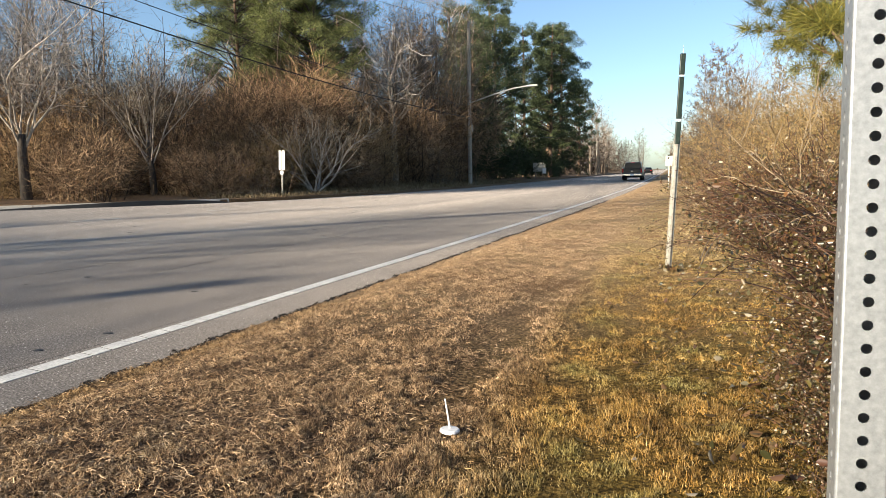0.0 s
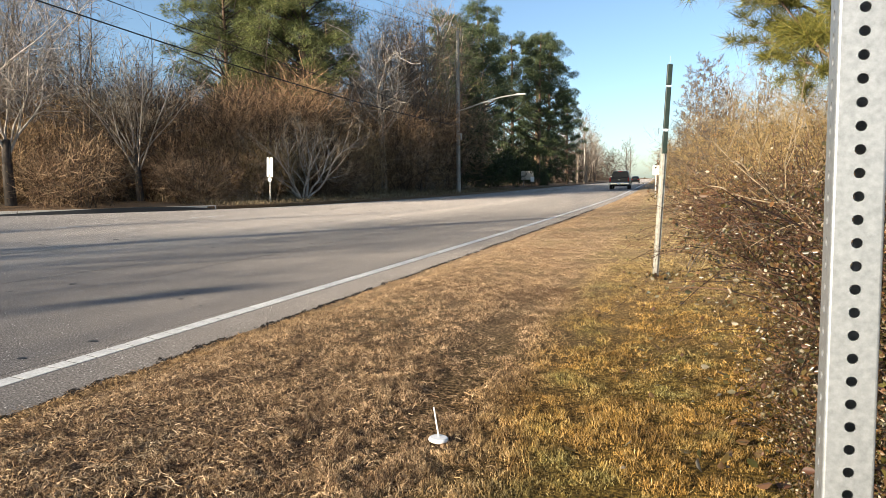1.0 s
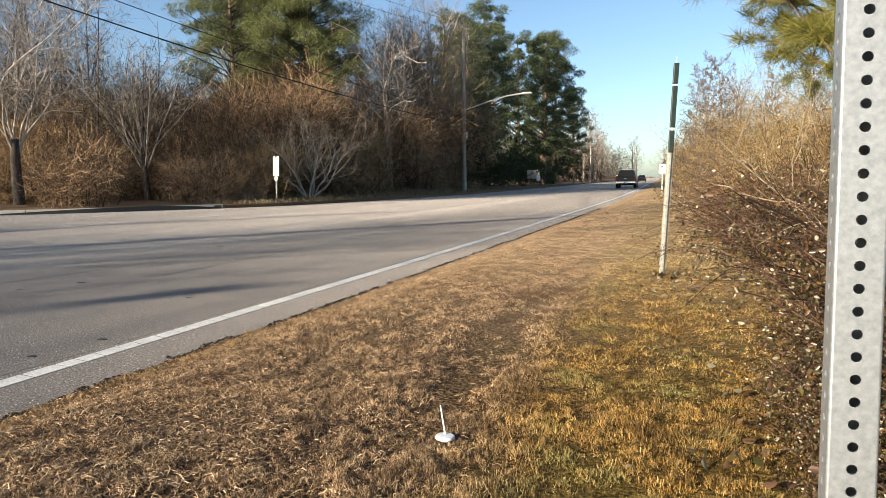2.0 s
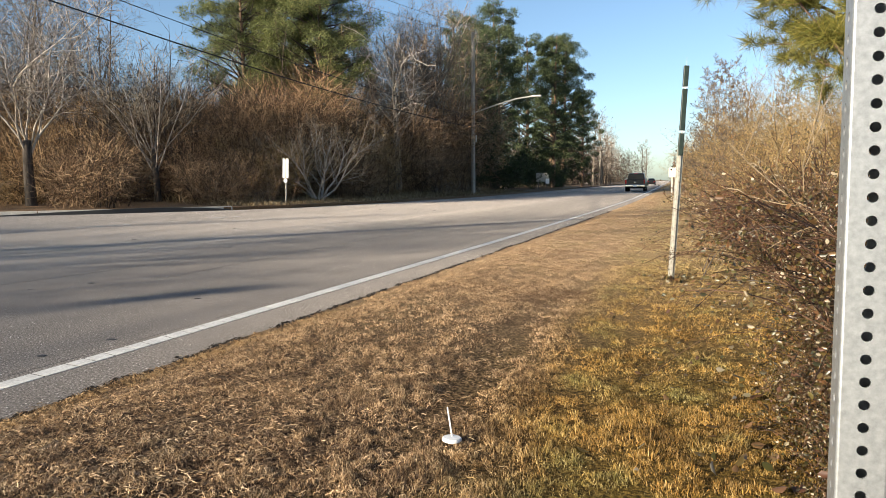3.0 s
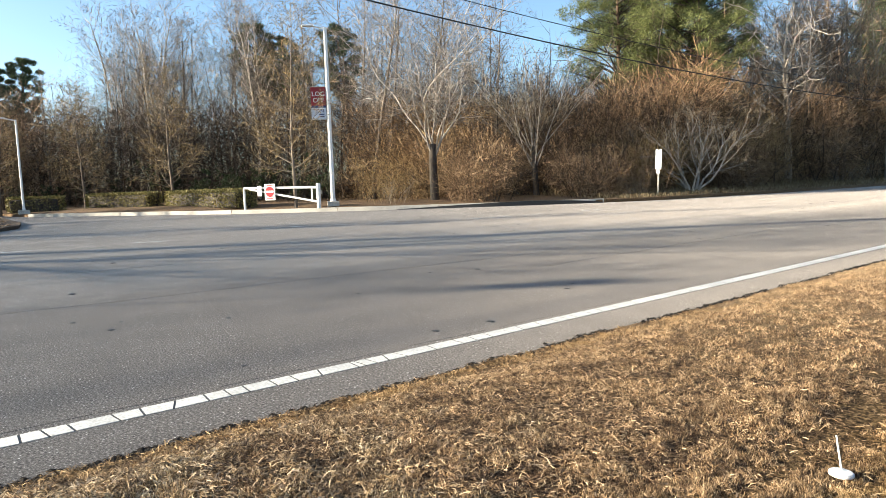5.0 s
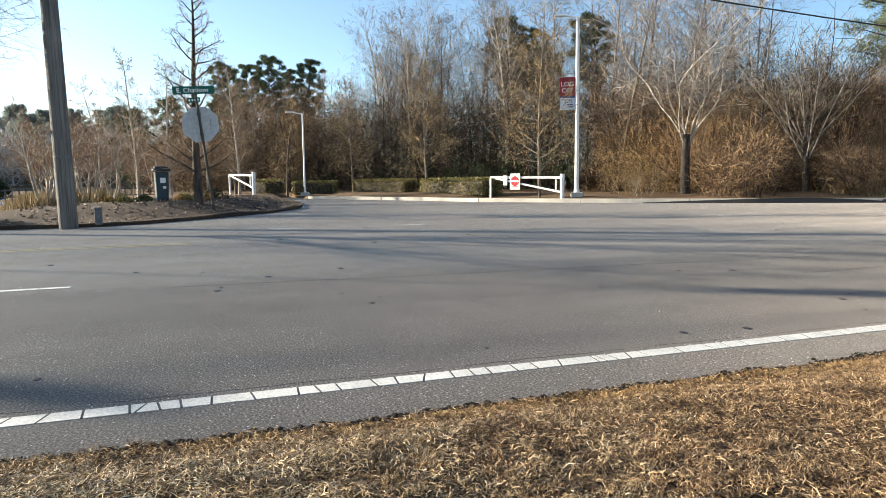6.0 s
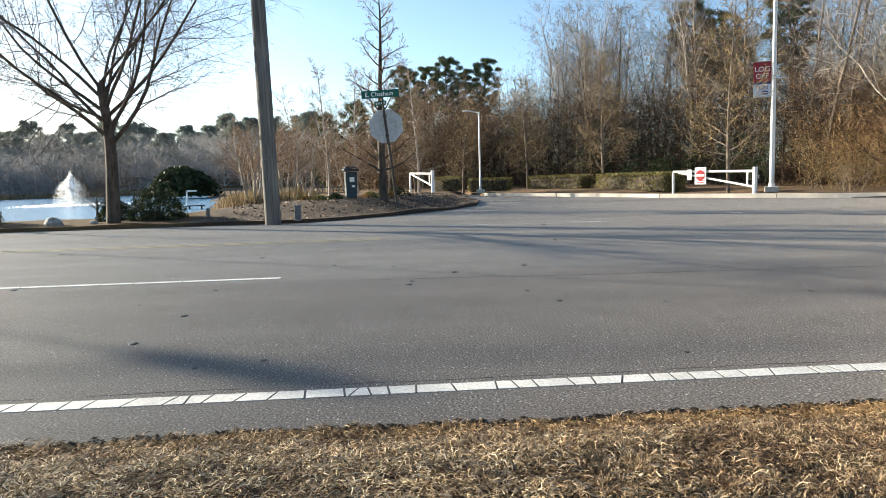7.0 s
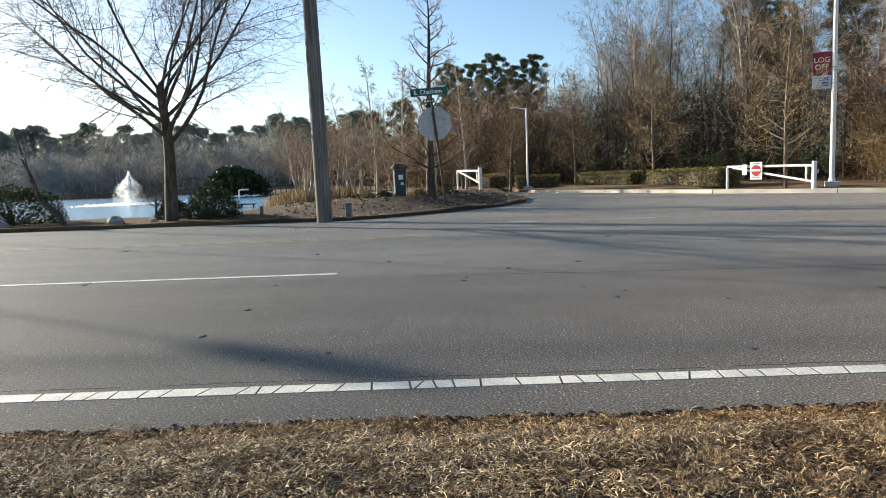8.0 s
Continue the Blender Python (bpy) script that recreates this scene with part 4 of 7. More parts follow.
def brush_bush(name, label, seed, height, spread, stems, twig, leaves_n=0, leaf_mat=None, leaf=0.07, thick=0.022, levels=BRUSH):
    """A tangle of arching stems from one root, leafless or with dry leaves."""
    rng, nr = random.Random(seed), np.random.default_rng(seed)
    e = thing(name, label, "shrub")
    segs = []
    for s in range(stems):
        a, k = rng.uniform(0, 6.28), rng.uniform(0.1, 0.9)
        sub = grow(rng, height * rng.uniform(0.6, 1.1), thick, levels, (0.8 * k * math.cos(a), 0.8 * k * math.sin(a)))
        ox, oy = rng.gauss(0, spread), rng.gauss(0, spread)
        segs += [((p[0] + ox, p[1] + oy, p[2]), (q[0] + ox, q[1] + oy, q[2]), r0, r1, l) for p, q, r0, r1, l in sub]
    part("tangle", quick("tangle", *twigwork(segs)), twig, e)
    if leaves_n:
        pick = [segs[i] for i in nr.integers(0, len(segs), leaves_n)]
        pts = np.array([s[1] for s in pick]) + nr.normal(size=(leaves_n, 3)) * 0.05
        part("foliage", quick("foliage", *leaves(pts, leaf * nr.uniform(0.6, 1.3, leaves_n), nr)), leaf_mat, e)
    return e


rng = random.Random(77)


def along(y0, y1, n, d0, d1):
    """Spots behind the far edge of the road, between two distances from it."""
    out = []
    for i in range(n):
        y = y0 + (y1 - y0) * (i + rng.random()) / n
        d = rng.uniform(d0, d1)
        nx, ny = (-0.62, 0.78) if 5 < y < 24 else (-1, 0.0)
        out.append((far_edge(y) + nx * d, y + ny * d))
    return out


def bearing(x, y):
    return math.degrees(math.atan2(-x, y))


def open_to_pines(spots):
    """Leaves out tall trees that would hide the pines from the camera's view."""
    return [(x, y) for x, y in spots if not (27 < bearing(x, y) < 45 and math.hypot(x, y) < 62)]


KERB_TREES = ((-24.5, 19.1), (-22.7, 23.8), (-17.9, 29.3), (-19.3, 41.7))


def clear_view(spots):
    """Leaves out growth that would stand before the trees at the kerb."""
    return [(x, y) for x, y in spots if not any(abs(bearing(x, y) - bearing(a, b)) < 3.2 and math.hypot(x, y) < math.hypot(a, b) + 0.8 for a, b in KERB_TREES)]


def west_wood(spots):
    """Keeps trees below one bearing only, so the camera's view has sky beside them."""
    return [(x, y) for x, y in spots if bearing(x, y) < 77.5]


def brush_mound(name, label, seed, width, height, n, stems=16):
    """A rounded mass of overgrown brush: lobes of short fine twigs over arching stems."""
    r_, nr = random.Random(seed), np.random.default_rng(seed)
    e = thing(name, label, "shrub")
    lobes = [(0, 0, height * 0.45, width * 0.5, height * 0.5)]
    for k in range(8):
        a = r_.uniform(0, 6.28)
        w = width * r_.uniform(0.16, 0.34)
        lobes.append((width * 0.36 * math.cos(a), width * 0.36 * math.sin(a), height * r_.uniform(0.15, 0.72), w, w * r_.uniform(0.7, 1.1)))
    size = np.array([l[3] ** 2 for l in lobes])
    pick = nr.choice(len(lobes), n, p=size / size.sum())
    lob = np.array(lobes)[pick]
    u = nr.normal(size=(n, 3))
    u /= np.linalg.norm(u, axis=1)[:, None]
    rad = nr.uniform(0.25, 1.0, n)[:, None] ** 0.6
    root = lob[:, :3] + u * rad * lob[:, [3, 3, 4]]
    root[:, 2] = np.maximum(root[:, 2], nr.uniform(0, 0.5, n))
    d = 0.7 * u + nr.normal(size=(n, 3)) * 0.55 + np.array([0, 0, 0.25])
    d /= np.linalg.norm(d, axis=1)[:, None]
    ln = nr.uniform(0.2, 0.75, n)[:, None] * (0.7 + 0.1 * height)
    tips = root + d * ln
    segs = [(a, b, w, w) for a, b, w in zip(root, tips, nr.uniform(0.004, 0.009, n))]
    tagged(part("tangle", quick("tangle", *ribbons(segs, seed)), TWIG_MOUND, e), kind="stuff")
    bars = []
    for k in range(stems):
        a, lean = r_.uniform(0, 6.28), r_.uniform(0.05, 0.6)
        ox, oy = r_.gauss(0, width * 0.14), r_.gauss(0, width * 0.14)
        bars += [((p[0] + ox, p[1] + oy, p[2]), (q[0] + ox, q[1] + oy, q[2]), r0, r1) for p, q, r0, r1, l in grow(r_, height * r_.uniform(0.7, 1.15), 0.026, BRUSH[:2], (lean * math.cos(a), lean * math.sin(a)))]
    tagged(part("stemwork", quick("stemwork", *tubes(bars, 3)), TWIG_SHADE, e), kind="stuff")
    return e


def twig_fill(name, label, spots, n, seed, length, width, mat, low=0.0):
    """Countless thin twigs and stems between the trees: spots are (x, y, top) of the wood's growth."""
    nr = np.random.default_rng(seed)
    s = np.array(spots)[nr.integers(0, len(spots), n)]
    x, y = s[:, 0] + nr.normal(0, 1.5, n), s[:, 1] + nr.normal(0, 1.5, n)
    h = low + (s[:, 2] - low) * nr.random(n) ** 1.25
    z = np.array([ground_z(a, b) for a, b in zip(x, y)]) + h
    d = nr.normal(size=(n, 3)) * np.array([0.7, 0.7, 0.55]) + np.array([0, 0, 0.45])
    d /= np.linalg.norm(d, axis=1)[:, None]
    root = np.stack([x, y, z], 1)
    tip = root + d * length * nr.uniform(0.4, 1.4, (n, 1))
    w = width * nr.uniform(0.5, 1.3, n)
    return tagged(part(name, quick(name, *ribbons(list(zip(root, tip, w, w)), seed)), mat, None), label, "woods", kind="stuff")


def woods():
    tall = [bare_tree("woodland_tree", "tall leafless woodland tree with fine grey-brown twigs", random.Random(s), h, 0.125, FOREST, BARK if s < 3 else BARK_PALE, TWIG_GREY if s % 2 else TWIG_ASH) for s, h in ((1, 11), (2, 12.5), (3, 11.5), (4, 13))]
    slim = [bare_tree("slender_tree", "slender leafless tree with many fine upright twigs", random.Random(s), h, 0.1, SLIM, BARK, TWIG_GREY) for s, h in ((11, 9.5), (12, 10.5))]
    scatter(tall[0], open_to_pines(along(11, 25, 6, 7, 13)) + [(-31, 21.0), (-34.5, 21.5), (-18.5, 43.5), (-20.5, 46.5), (-19.2, 41.0), (-22.6, 44.5), (-18.2, 48.5)], rng, 0.8, 1.05, 3, "woodland trees")
    scatter(tall[1], open_to_pines(along(13, 27, 6, 12, 22) + along(36, 50, 4, 6, 14)) + [(-21.5, 47), (-17.8, 45.5), (-24.0, 48), (-20.2, 50.5), (-18.4, 53), (-38, 23), (-43, 17), (-46.5, 18)], rng, 0.85, 1.1, 3, "woodland trees")
    scatter(tall[2], west_wood([(-46 - 3 * i + rng.uniform(-2, 2), 9 + 2.9 * i + rng.uniform(-1, 1)) for i in range(-1, 5)] + [(-39, 17), (-41.5, 19), (-44, 20.5), (-47, 15.5), (-46, 12.5), (-44.5, 18.5), (-49, 13.5), (-36.5, 19.5), (-50, 15), (-47.5, 13.8)]), rng, 0.8, 1.06, 3, "woodland trees")
    scatter(tall[3], [(-52, 13), (-50, 16), (-53, 18.5), (-57, 14), (-48, 11.8)] + open_to_pines(along(22, 60, 6, 16, 30)), rng, 0.75, 1.0, 3, "woodland trees")
    scatter(slim[0], [(-48.5, 12.5), (-45, 14.5), (-41, 18), (-38, 19.5), (-53, 12)] + open_to_pines(along(16, 34, 4, 5, 10)), rng, 0.85, 1.2, 3, "slender trees")
    scatter(slim[1], [(-47, 12), (-45, 17.5), (-38, 22), (-34, 21.5), (-31, 24)] + open_to_pines(along(30, 48, 4, 5, 9)), rng, 0.85, 1.2, 3, "slender trees")
    rust = brush_bush("thicket_shrub", "tangled rust-brown leafless shrub at the wood's edge", 31, 2.6, 0.7, 12, TWIG_RUST, 300, DRY_LEAF, 0.09)
    pale = brush_bush("thicket_shrub", "tangled straw-coloured leafless shrub at the wood's edge", 33, 2.2, 0.7, 12, TWIG_PALE, 200, DRY_LEAF, 0.08)
    scatter(rust, clear_view(along(13, 46, 12, 1.8, 4)), rng, 0.5, 1.1, 6, "wood-edge shrubs")
    scatter(pale, clear_view(along(12, 50, 11, 1.6, 4)), rng, 0.5, 1.1, 6, "wood-edge shrubs")
    big = brush_mound("brush_mound", "rounded mass of overgrown grey-brown brush at the wood's edge", 34, 5.0, 5.2, 4600, 22)
    mid = brush_mound("brush_mound", "rounded mass of tangled leafless brush at the wood's edge", 35, 4.2, 3.8, 4400, 20)
    small = brush_mound("brush_mound", "low rounded leafless brush at the wood's edge", 36, 3.2, 2.3, 2800, 14)
    scatter(big, clear_view(along(12, 34, 7, 9, 13)) + along(34, 50, 5, 6, 9) + along(20, 48, 6, 13, 18) + [(-24.5, 29.5), (-22.3, 32), (-26.5, 28), (-20.5, 34.5), (-24, 33.5), (-21.5, 30)] + [(-19, 42), (-21, 45), (-18.6, 47.5), (-20, 50), (-18.2, 52)] + [(-51, 12), (-53, 6)], rng, 0.78, 1.28, 4, "brush mounds")
    scatter(mid, clear_view(along(12, 34, 6, 7, 10) + along(34, 52, 7, 4, 7)), rng, 0.7, 1.2, 4, "brush mounds")
    scatter(small, clear_view(along(12, 32, 5, 6, 8) + along(32, 52, 6, 2.5, 5)), rng, 0.6, 1.1, 4, "brush mounds")
    r = random.Random(171)
    for e, y0, y1, n, d0, d1 in ((small, 14.5, 44, 17, 2.4, 5), (mid, 16, 46, 11, 4.5, 8)):
        for i in range(n):
            y, d = y0 + (y1 - y0) * (i + r.random()) / n, r.uniform(d0, d1)
            x, y = (far_edge(y) - 0.62 * d, y + 0.78 * d) if y < 24 else (far_edge(y) - d, y)
            if clear_view([(x, y)]):
                copy_thing(e, pose(x, y, ground_z(x, y) - 0.05, 0, 0, r.uniform(0, 360)) @ Matrix.Scale(r.uniform(0.8, 1.15), 4))
    dome = brush_bush("dome_shrub", "broad dome of rust-brown fanning stems at the wood's edge", 47, 3.7, 0.8, 46, TWIG_RUST, 0, None, 0.07, 0.014, [dict(BRUSH[0], segs=8, wig=0.17), dict(BRUSH[1], n=10, segs=6, len=0.42), dict(BRUSH[2], n=9, least=0.008)])
    scatter(dome, [(-20.6, 30.6), (-23.0, 28.8), (-19.2, 34.0), (-25.4, 26.8), (-18.6, 38.0)], rng, 0.62, 0.78, 3, "dome shrubs")
    gold = brush_bush("weedy_shrub", "dense golden-brown weedy shrub with pale stems at the kerb", 43, 2.7, 0.55, 20, TWIG_GOLD, 500, DRY_LEAF, 0.06, 0.014, [dict(lv, least=0.006) for lv in BRUSH])
    scatter(gold, [(-26.4, 17.3), (-25.8, 18.4), (-23.6, 21.6), (-21.0, 26.0), (-20.0, 27.6)], rng, 0.75, 1.0, 5, "weedy shrubs")
    # the packed growth behind the wood's edge
    spots = []
    for _ in range(260):
        y = rng.uniform(13, 62)
        d = rng.uniform(6, 20)
        x, y = (far_edge(y) - 0.62 * d, y + 0.78 * d) if y < 24 else (far_edge(y) - d, y)
        spots.append((x, y, (5.8 if 27 < bearing(x, y) < 46 else 4.5) + 2.2 * noise.noise((x * 0.22, y * 0.22, 3)) + (4.5 if y > 40 and bearing(x, y) < 27.5 else 0) + (2.5 if bearing(x, y) > 46 else 0)))
    twig_fill("woods_undergrowth", "packed brown twigs and saplings inside the wood", spots, 70000, 37, 0.6, 0.011, TWIG_SHADE)
    spots = []
    for _ in range(260):
        s = rng.random()
        x, y = -33 - 17 * s + rng.gauss(0, 1.5), 20 - 13 * s + rng.uniform(0, 9)
        spots.append((x, y, 5.0 + 2.0 * noise.noise((x * 0.2, y * 0.2, 5))))
    twig_fill("woods_undergrowth", "packed brown twigs and saplings behind the hedges", spots, 60000, 38, 0.6, 0.011, TWIG_DEEP_SHADE)
    high = [(x, y, 8.5) for x, y, h in spots if bearing(x, y) < 77]
    twig_fill("treetop_twigs", "grey-brown upper twigs of the wood behind the hedges", high, 7000, 45, 0.7, 0.008, TWIG_GREY, 3.0)
    # the haze of fine top twigs
    spots = [(-36 - 17 * s + rng.gauss(0, 2.5), 21 - 12 * s + rng.uniform(-1, 6), rng.uniform(8, 12)) for s in [rng.random() for _ in range(160)]]
    spots = [p for p in spots if bearing(p[0], p[1]) < 77]
    spots += [(rng.uniform(-25, -17.5), rng.uniform(40, 56), rng.uniform(10, 13.5)) for _ in range(90)]
    spots += [(x - rng.uniform(0, 8), 22 + rng.uniform(0, 6), rng.uniform(7, 12)) for x in [rng.uniform(-36, -30) for _ in range(50)]]
    twig_fill("treetop_twigs", "fine grey-brown twigs filling the leafless treetops", spots, 6000, 40, 0.7, 0.008, TWIG, 5.0)
    spots = [(rng.uniform(-25, -17.5), rng.uniform(40, 57), rng.uniform(9, 13)) for _ in range(120)]
    twig_fill("treetop_twigs", "brown twigs filling the tall grove by the road", spots, 15000, 46, 0.75, 0.011, TWIG, 2.0)
    spots = [(x, y, rng.uniform(3, 5) + 2.4 * min(1.0, max(0.0, (y + 2) / 5))) for x, y in [(rng.uniform(-75, -49), rng.uniform(-4, 12)) for _ in range(240)]]
    twig_fill("woods_undergrowth", "brown brush beyond the island", spots, 34000, 39, 1.0, 0.017, TWIG_MOUND)


woods()


def bend_wood():
    """The lower wood beyond the bend of the drive, under the round-crowned pines."""
    r = random.Random(161)
    slim = bare_tree("slender_tree", "slender brown leafless tree beyond the bend of the drive", random.Random(162), 9.2, 0.1, SLIM, BARK, TWIG)
    wide = bare_tree("woodland_tree", "brown leafless tree with a rounded crown beyond the drive", random.Random(163), 9.6, 0.12, FOREST, BARK, TWIG)
    spots = [(r.uniform(-60, -50), -5.0 + 17.0 * (i + r.random()) / 26) for i in range(26)]
    low = [p for p in spots if p[1] < 0.5]
    high = [p for p in spots if p[1] >= 0.5]
    scatter(slim, low[::2], r, 0.55, 0.75, 2, "trees at the bend")
    scatter(wide, high[::2], r, 0.8, 1.05, 2, "trees at the bend")
    for e, rest, a, b in ((slim, low[1::2] + high[1::4], 0.6, 0.85), (wide, high[3::4], 0.8, 1.0)):
        for x, y in rest:
            copy_thing(e, pose(x, y, ground_z(x, y) - 0.05, 0, 0, r.uniform(0, 360)) @ Matrix.Scale(r.uniform(a, b), 4))


bend_wood()


def woodland_pines():
    a = pine_tree("pine_tree", "tall green pine rising over the bare woods", 41, 14.5, 0.24, 0.36, 3.6, NEEDLE, 92, 330, 0.26, 0.014)
    b = pine_tree("pine_tree", "tall dark pine at the bend of the wood", 42, 15, 0.24, 0.2, 3.1, NEEDLE_DARK, 64, 260, 0.3, 0.016)
    spots = [(-27.5, 36.7), (-25.2, 39.2), (-23.2, 38.0), (-28.8, 41.1), (-33.0, 58.0), (-23.3, 69.5)]
    for i, (x, y) in enumerate(spots):
        m = pose(x, y, 0.4, 0, 0, 70 * i) @ Matrix.Scale((0.98, 1.12, 1.02, 1.0, 1.05, 1.06)[i], 4)
        if i == 0:
            a.matrix_basis = m
            tagged(a, group="pines")
        else:
            copy_thing(a, m)
    dark = [(-21.2, 71, 1.14), (-19.9, 93, 1.2), (-19.4, 113, 0.92), (-19.8, 60, 0.82), (-24.4, 81, 1.3), (-23.2, 92, 1.18), (-22.6, 104, 1.3), (-20.2, 101, 1.22), (-22.6, 66, 0.95), (-26.0, 74, 1.15)]
    for i, (x, y, s) in enumerate(dark):
        m = pose(x, y, 0.2, 0, 0, 57 * i) @ Matrix.Scale(s, 4)
        if i == 0:
            b.matrix_basis = m
            tagged(b, group="dark pines")
        else:
            copy_thing(b, m)
    # dark shrubs, added to stand for the deep shade below the pines
    under = brush_bush("dark_shrub", "dense dark shrub added to stand for the wood's shade", 51, 3.2, 1.0, 6, TWIG_DARK, 3200, EVERGREEN, 0.12)
    scatter(under, along(48, 108, 20, 3.5, 6) + along(50, 112, 18, 6, 10), rng, 0.95, 1.4, 4, "evergreen undergrowth")
    # more of them behind the hedges, for the wood's shaded inside
    for i, (x, y) in enumerate(((-31.5, 16.6), (-34.5, 15.6), (-37.5, 15.0), (-40.5, 13.8), (-43.5, 13.0), (-46.5, 10.5), (-47.5, 7.5))):
        copy_thing(under, pose(x, y, ground_z(x, y) - 0.05, 0, 0, 77 * i) @ Matrix.Scale((0.62, 0.8, 0.7)[i % 3], 4) @ under.matrix_basis.to_3x3().to_4x4().inverted())


woodland_pines()

# ---- posts and signs beside the camera ----


def perforated_face(width, z0, count, pitch, hole):
    """A flat strip in the plane y = 0 with a row of round holes, facing -y."""
    bm = bmesh.new()
    n = 12
    for c in range(count):
        zc = z0 + (c + 0.5) * pitch
        ring, rim = [], []
        for k in range(n):
            a = 2 * math.pi * (k + 0.5) / n
            ca, sa = math.cos(a), math.sin(a)
            ring.append(bm.verts.new((hole * ca, 0, zc + hole * sa)))
            t = min(width / 2 / max(abs(ca), 1e-6), pitch / 2 / max(abs(sa), 1e-6))
            rim.append(bm.verts.new((t * ca, 0, zc + t * sa)))
        back = [bm.verts.new((v.co.x, 0.0027, v.co.z)) for v in ring]
        for k in range(n):
            j = (k + 1) % n
            bm.faces.new((ring[k], rim[k], rim[j], ring[j]))
            bm.faces.new((ring[j], back[j], back[k], ring[k]))
        # the corners left over between round and square
        for k in range(n):
            j = (k + 1) % n
            a, b = rim[k].co, rim[j].co
            if abs(abs(a.x) - abs(b.x)) > 1e-6 and abs(abs(a.z - zc) - abs(b.z - zc)) > 1e-6:
                cx = math.copysign(width / 2, a.x + b.x)
                cz = zc + math.copysign(pitch / 2, (a.z + b.z) / 2 - zc)
                v = bm.verts.new((cx, 0, cz))
                bm.faces.new((rim[k], v, rim[j]))
    bmesh.ops.remove_doubles(bm, verts=bm.verts, dist=1e-5)
    bmesh.ops.recalc_face_normals(bm, faces=bm.faces)
    return bm


def near_post():
    e = thing("sign_post", "galvanised square steel post with rows of round punched holes", "post", (0.199, 0.992, 0.0965), -0.3, lean=(-3.4, 0.0))
    half, r = 0.0255, 0.0032
    for k in range(4):
        bm = perforated_face(2 * (half - r), -0.2, 100, 0.0254, 0.0058)
        bmesh.ops.translate(bm, vec=(0, -half, 0), verts=bm.verts)
        bmesh.ops.rotate(bm, cent=(0, 0, 0), matrix=Matrix.Rotation(math.pi / 2 * k, 3, "Z"), verts=bm.verts)
        part("perforated_side", bm, ZINC, e)
    for k in range(4):
        bm = bmesh.new()
        cx, cy = half - r, -(half - r)
        prev = None
        for s in range(5):
            a = -math.pi / 2 + math.pi / 2 * s / 4
            p = (cx + r * math.cos(a), cy + r * math.sin(a))
            now = (bm.verts.new((*p, -0.2)), bm.verts.new((*p, 2.34)))
            if prev:
                bm.faces.new((prev[0], now[0], now[1], prev[1]))
            prev = now
        bmesh.ops.rotate(bm, cent=(0, 0, 0), matrix=Matrix.Rotation(math.pi / 2 * k, 3, "Z"), verts=bm.verts)
        smooth(part("rounded_corner", bm, ZINC, e), 60)
    rod_bm = rod((-0.03, -0.01, 1.27), (-0.085, 0.0, 1.262), 0.0012, 0.0008, 5)
    part("dry_stalk", rod_bm, TWIG_PALE, e, "pale dry grass stalk caught in a hole")


near_post()


def channel(w, d, t, z0, z1):
    """A U-channel bar with flanges, open to +y."""
    prof = [(-w / 2 - 0.012, d), (-w / 2, d), (-w / 4, 0), (w / 4, 0), (w / 2, d), (w / 2 + 0.012, d)]
    prof2 = [(x * 0.93, y + t) for x, y in reversed(prof)]
    loop = prof + prof2
    bm = bmesh.new()
    lo = [bm.verts.new((x, y, z0)) for x, y in loop]
    hi = [bm.verts.new((x, y, z1)) for x, y in loop]
    k = len(loop)
    for i in range(k):
        bm.faces.new((lo[i], lo[(i + 1) % k], hi[(i + 1) % k], hi[i]))
    bm.faces.new(lo[::-1])
    bm.faces.new(hi)
    bmesh.ops.recalc_face_normals(bm, faces=bm.faces)
    return bm


def sleeve_post():
    e = thing("marker_post", "pale steel channel post with dark green sleeves, leaning slightly", "post", (-0.27, 6.74, 0.12), 12, lean=(0, 2.6))
    part("channel", channel(0.034, 0.018, 0.004, -0.1, 1.2), STEEL, e, "weathered pale steel channel")
    part("core", box(0.014, 0.01, 0.84, (0, 0.012, 1.1)), WHITE, e)
    for z0, z1 in ((1.15, 1.35), (1.375, 1.745), (1.765, 1.95)):
        part("sleeve", box(0.046, 0.034, z1 - z0, (0, 0.01, z0), 0.006), DARK_GREEN, e, "dark green plastic sleeve")
    for z in (1.36, 1.752):
        part("clip", box(0.044, 0.03, 0.009, (0, 0.008, z), 0.002), WHITE, e, "white strap")
    part("nail", rod((0.0, 0.01, 1.94), (-0.002, 0.01, 2.02), 0.002, 0.001, 5), STEEL, e)
    nr = np.random.default_rng(3)
    pts = np.stack([nr.normal(0, 0.11, 60), nr.normal(0, 0.08, 60), nr.uniform(0.0, 0.05, 60)], 1)
    tagged(part("dry_leaves", quick("dry_leaves", *leaves(pts + np.array([-0.24, 6.7, 0.13]), 0.05, nr)), BRAMBLE, None), "dry leaves gathered at the foot of a post", "leaves", kind="stuff")


sleeve_post()


def survey_disc():
    x, y = -0.79, 2.344
    e = thing("survey_marker", "small white plastic disc with an upright pin in the turf", "marker", (x, y, ground_z(x, y) + 0.012), lean=(-3, 2))
    bm = rod((0, 0, 0), (0, 0, 0.012), 0.036, 0.034, 24)
    bmesh.ops.bevel(bm, geom=[d for d in bm.edges if abs(d.verts[0].co.z - d.verts[1].co.z) < 1e-4], offset=0.003, segments=2, affect="EDGES")
    smooth(part("disc", bm, WHITE, e), 40)
    part("pin", rod((-0.004, 0.012, 0.01), (-0.03, 0.02, 0.11), 0.0032, 0.0024, 8), WHITE, e)
    part("stalk", rod((-0.004, 0.0, -0.06), (0, 0, 0.004), 0.006, 0.006, 8), WHITE, e)


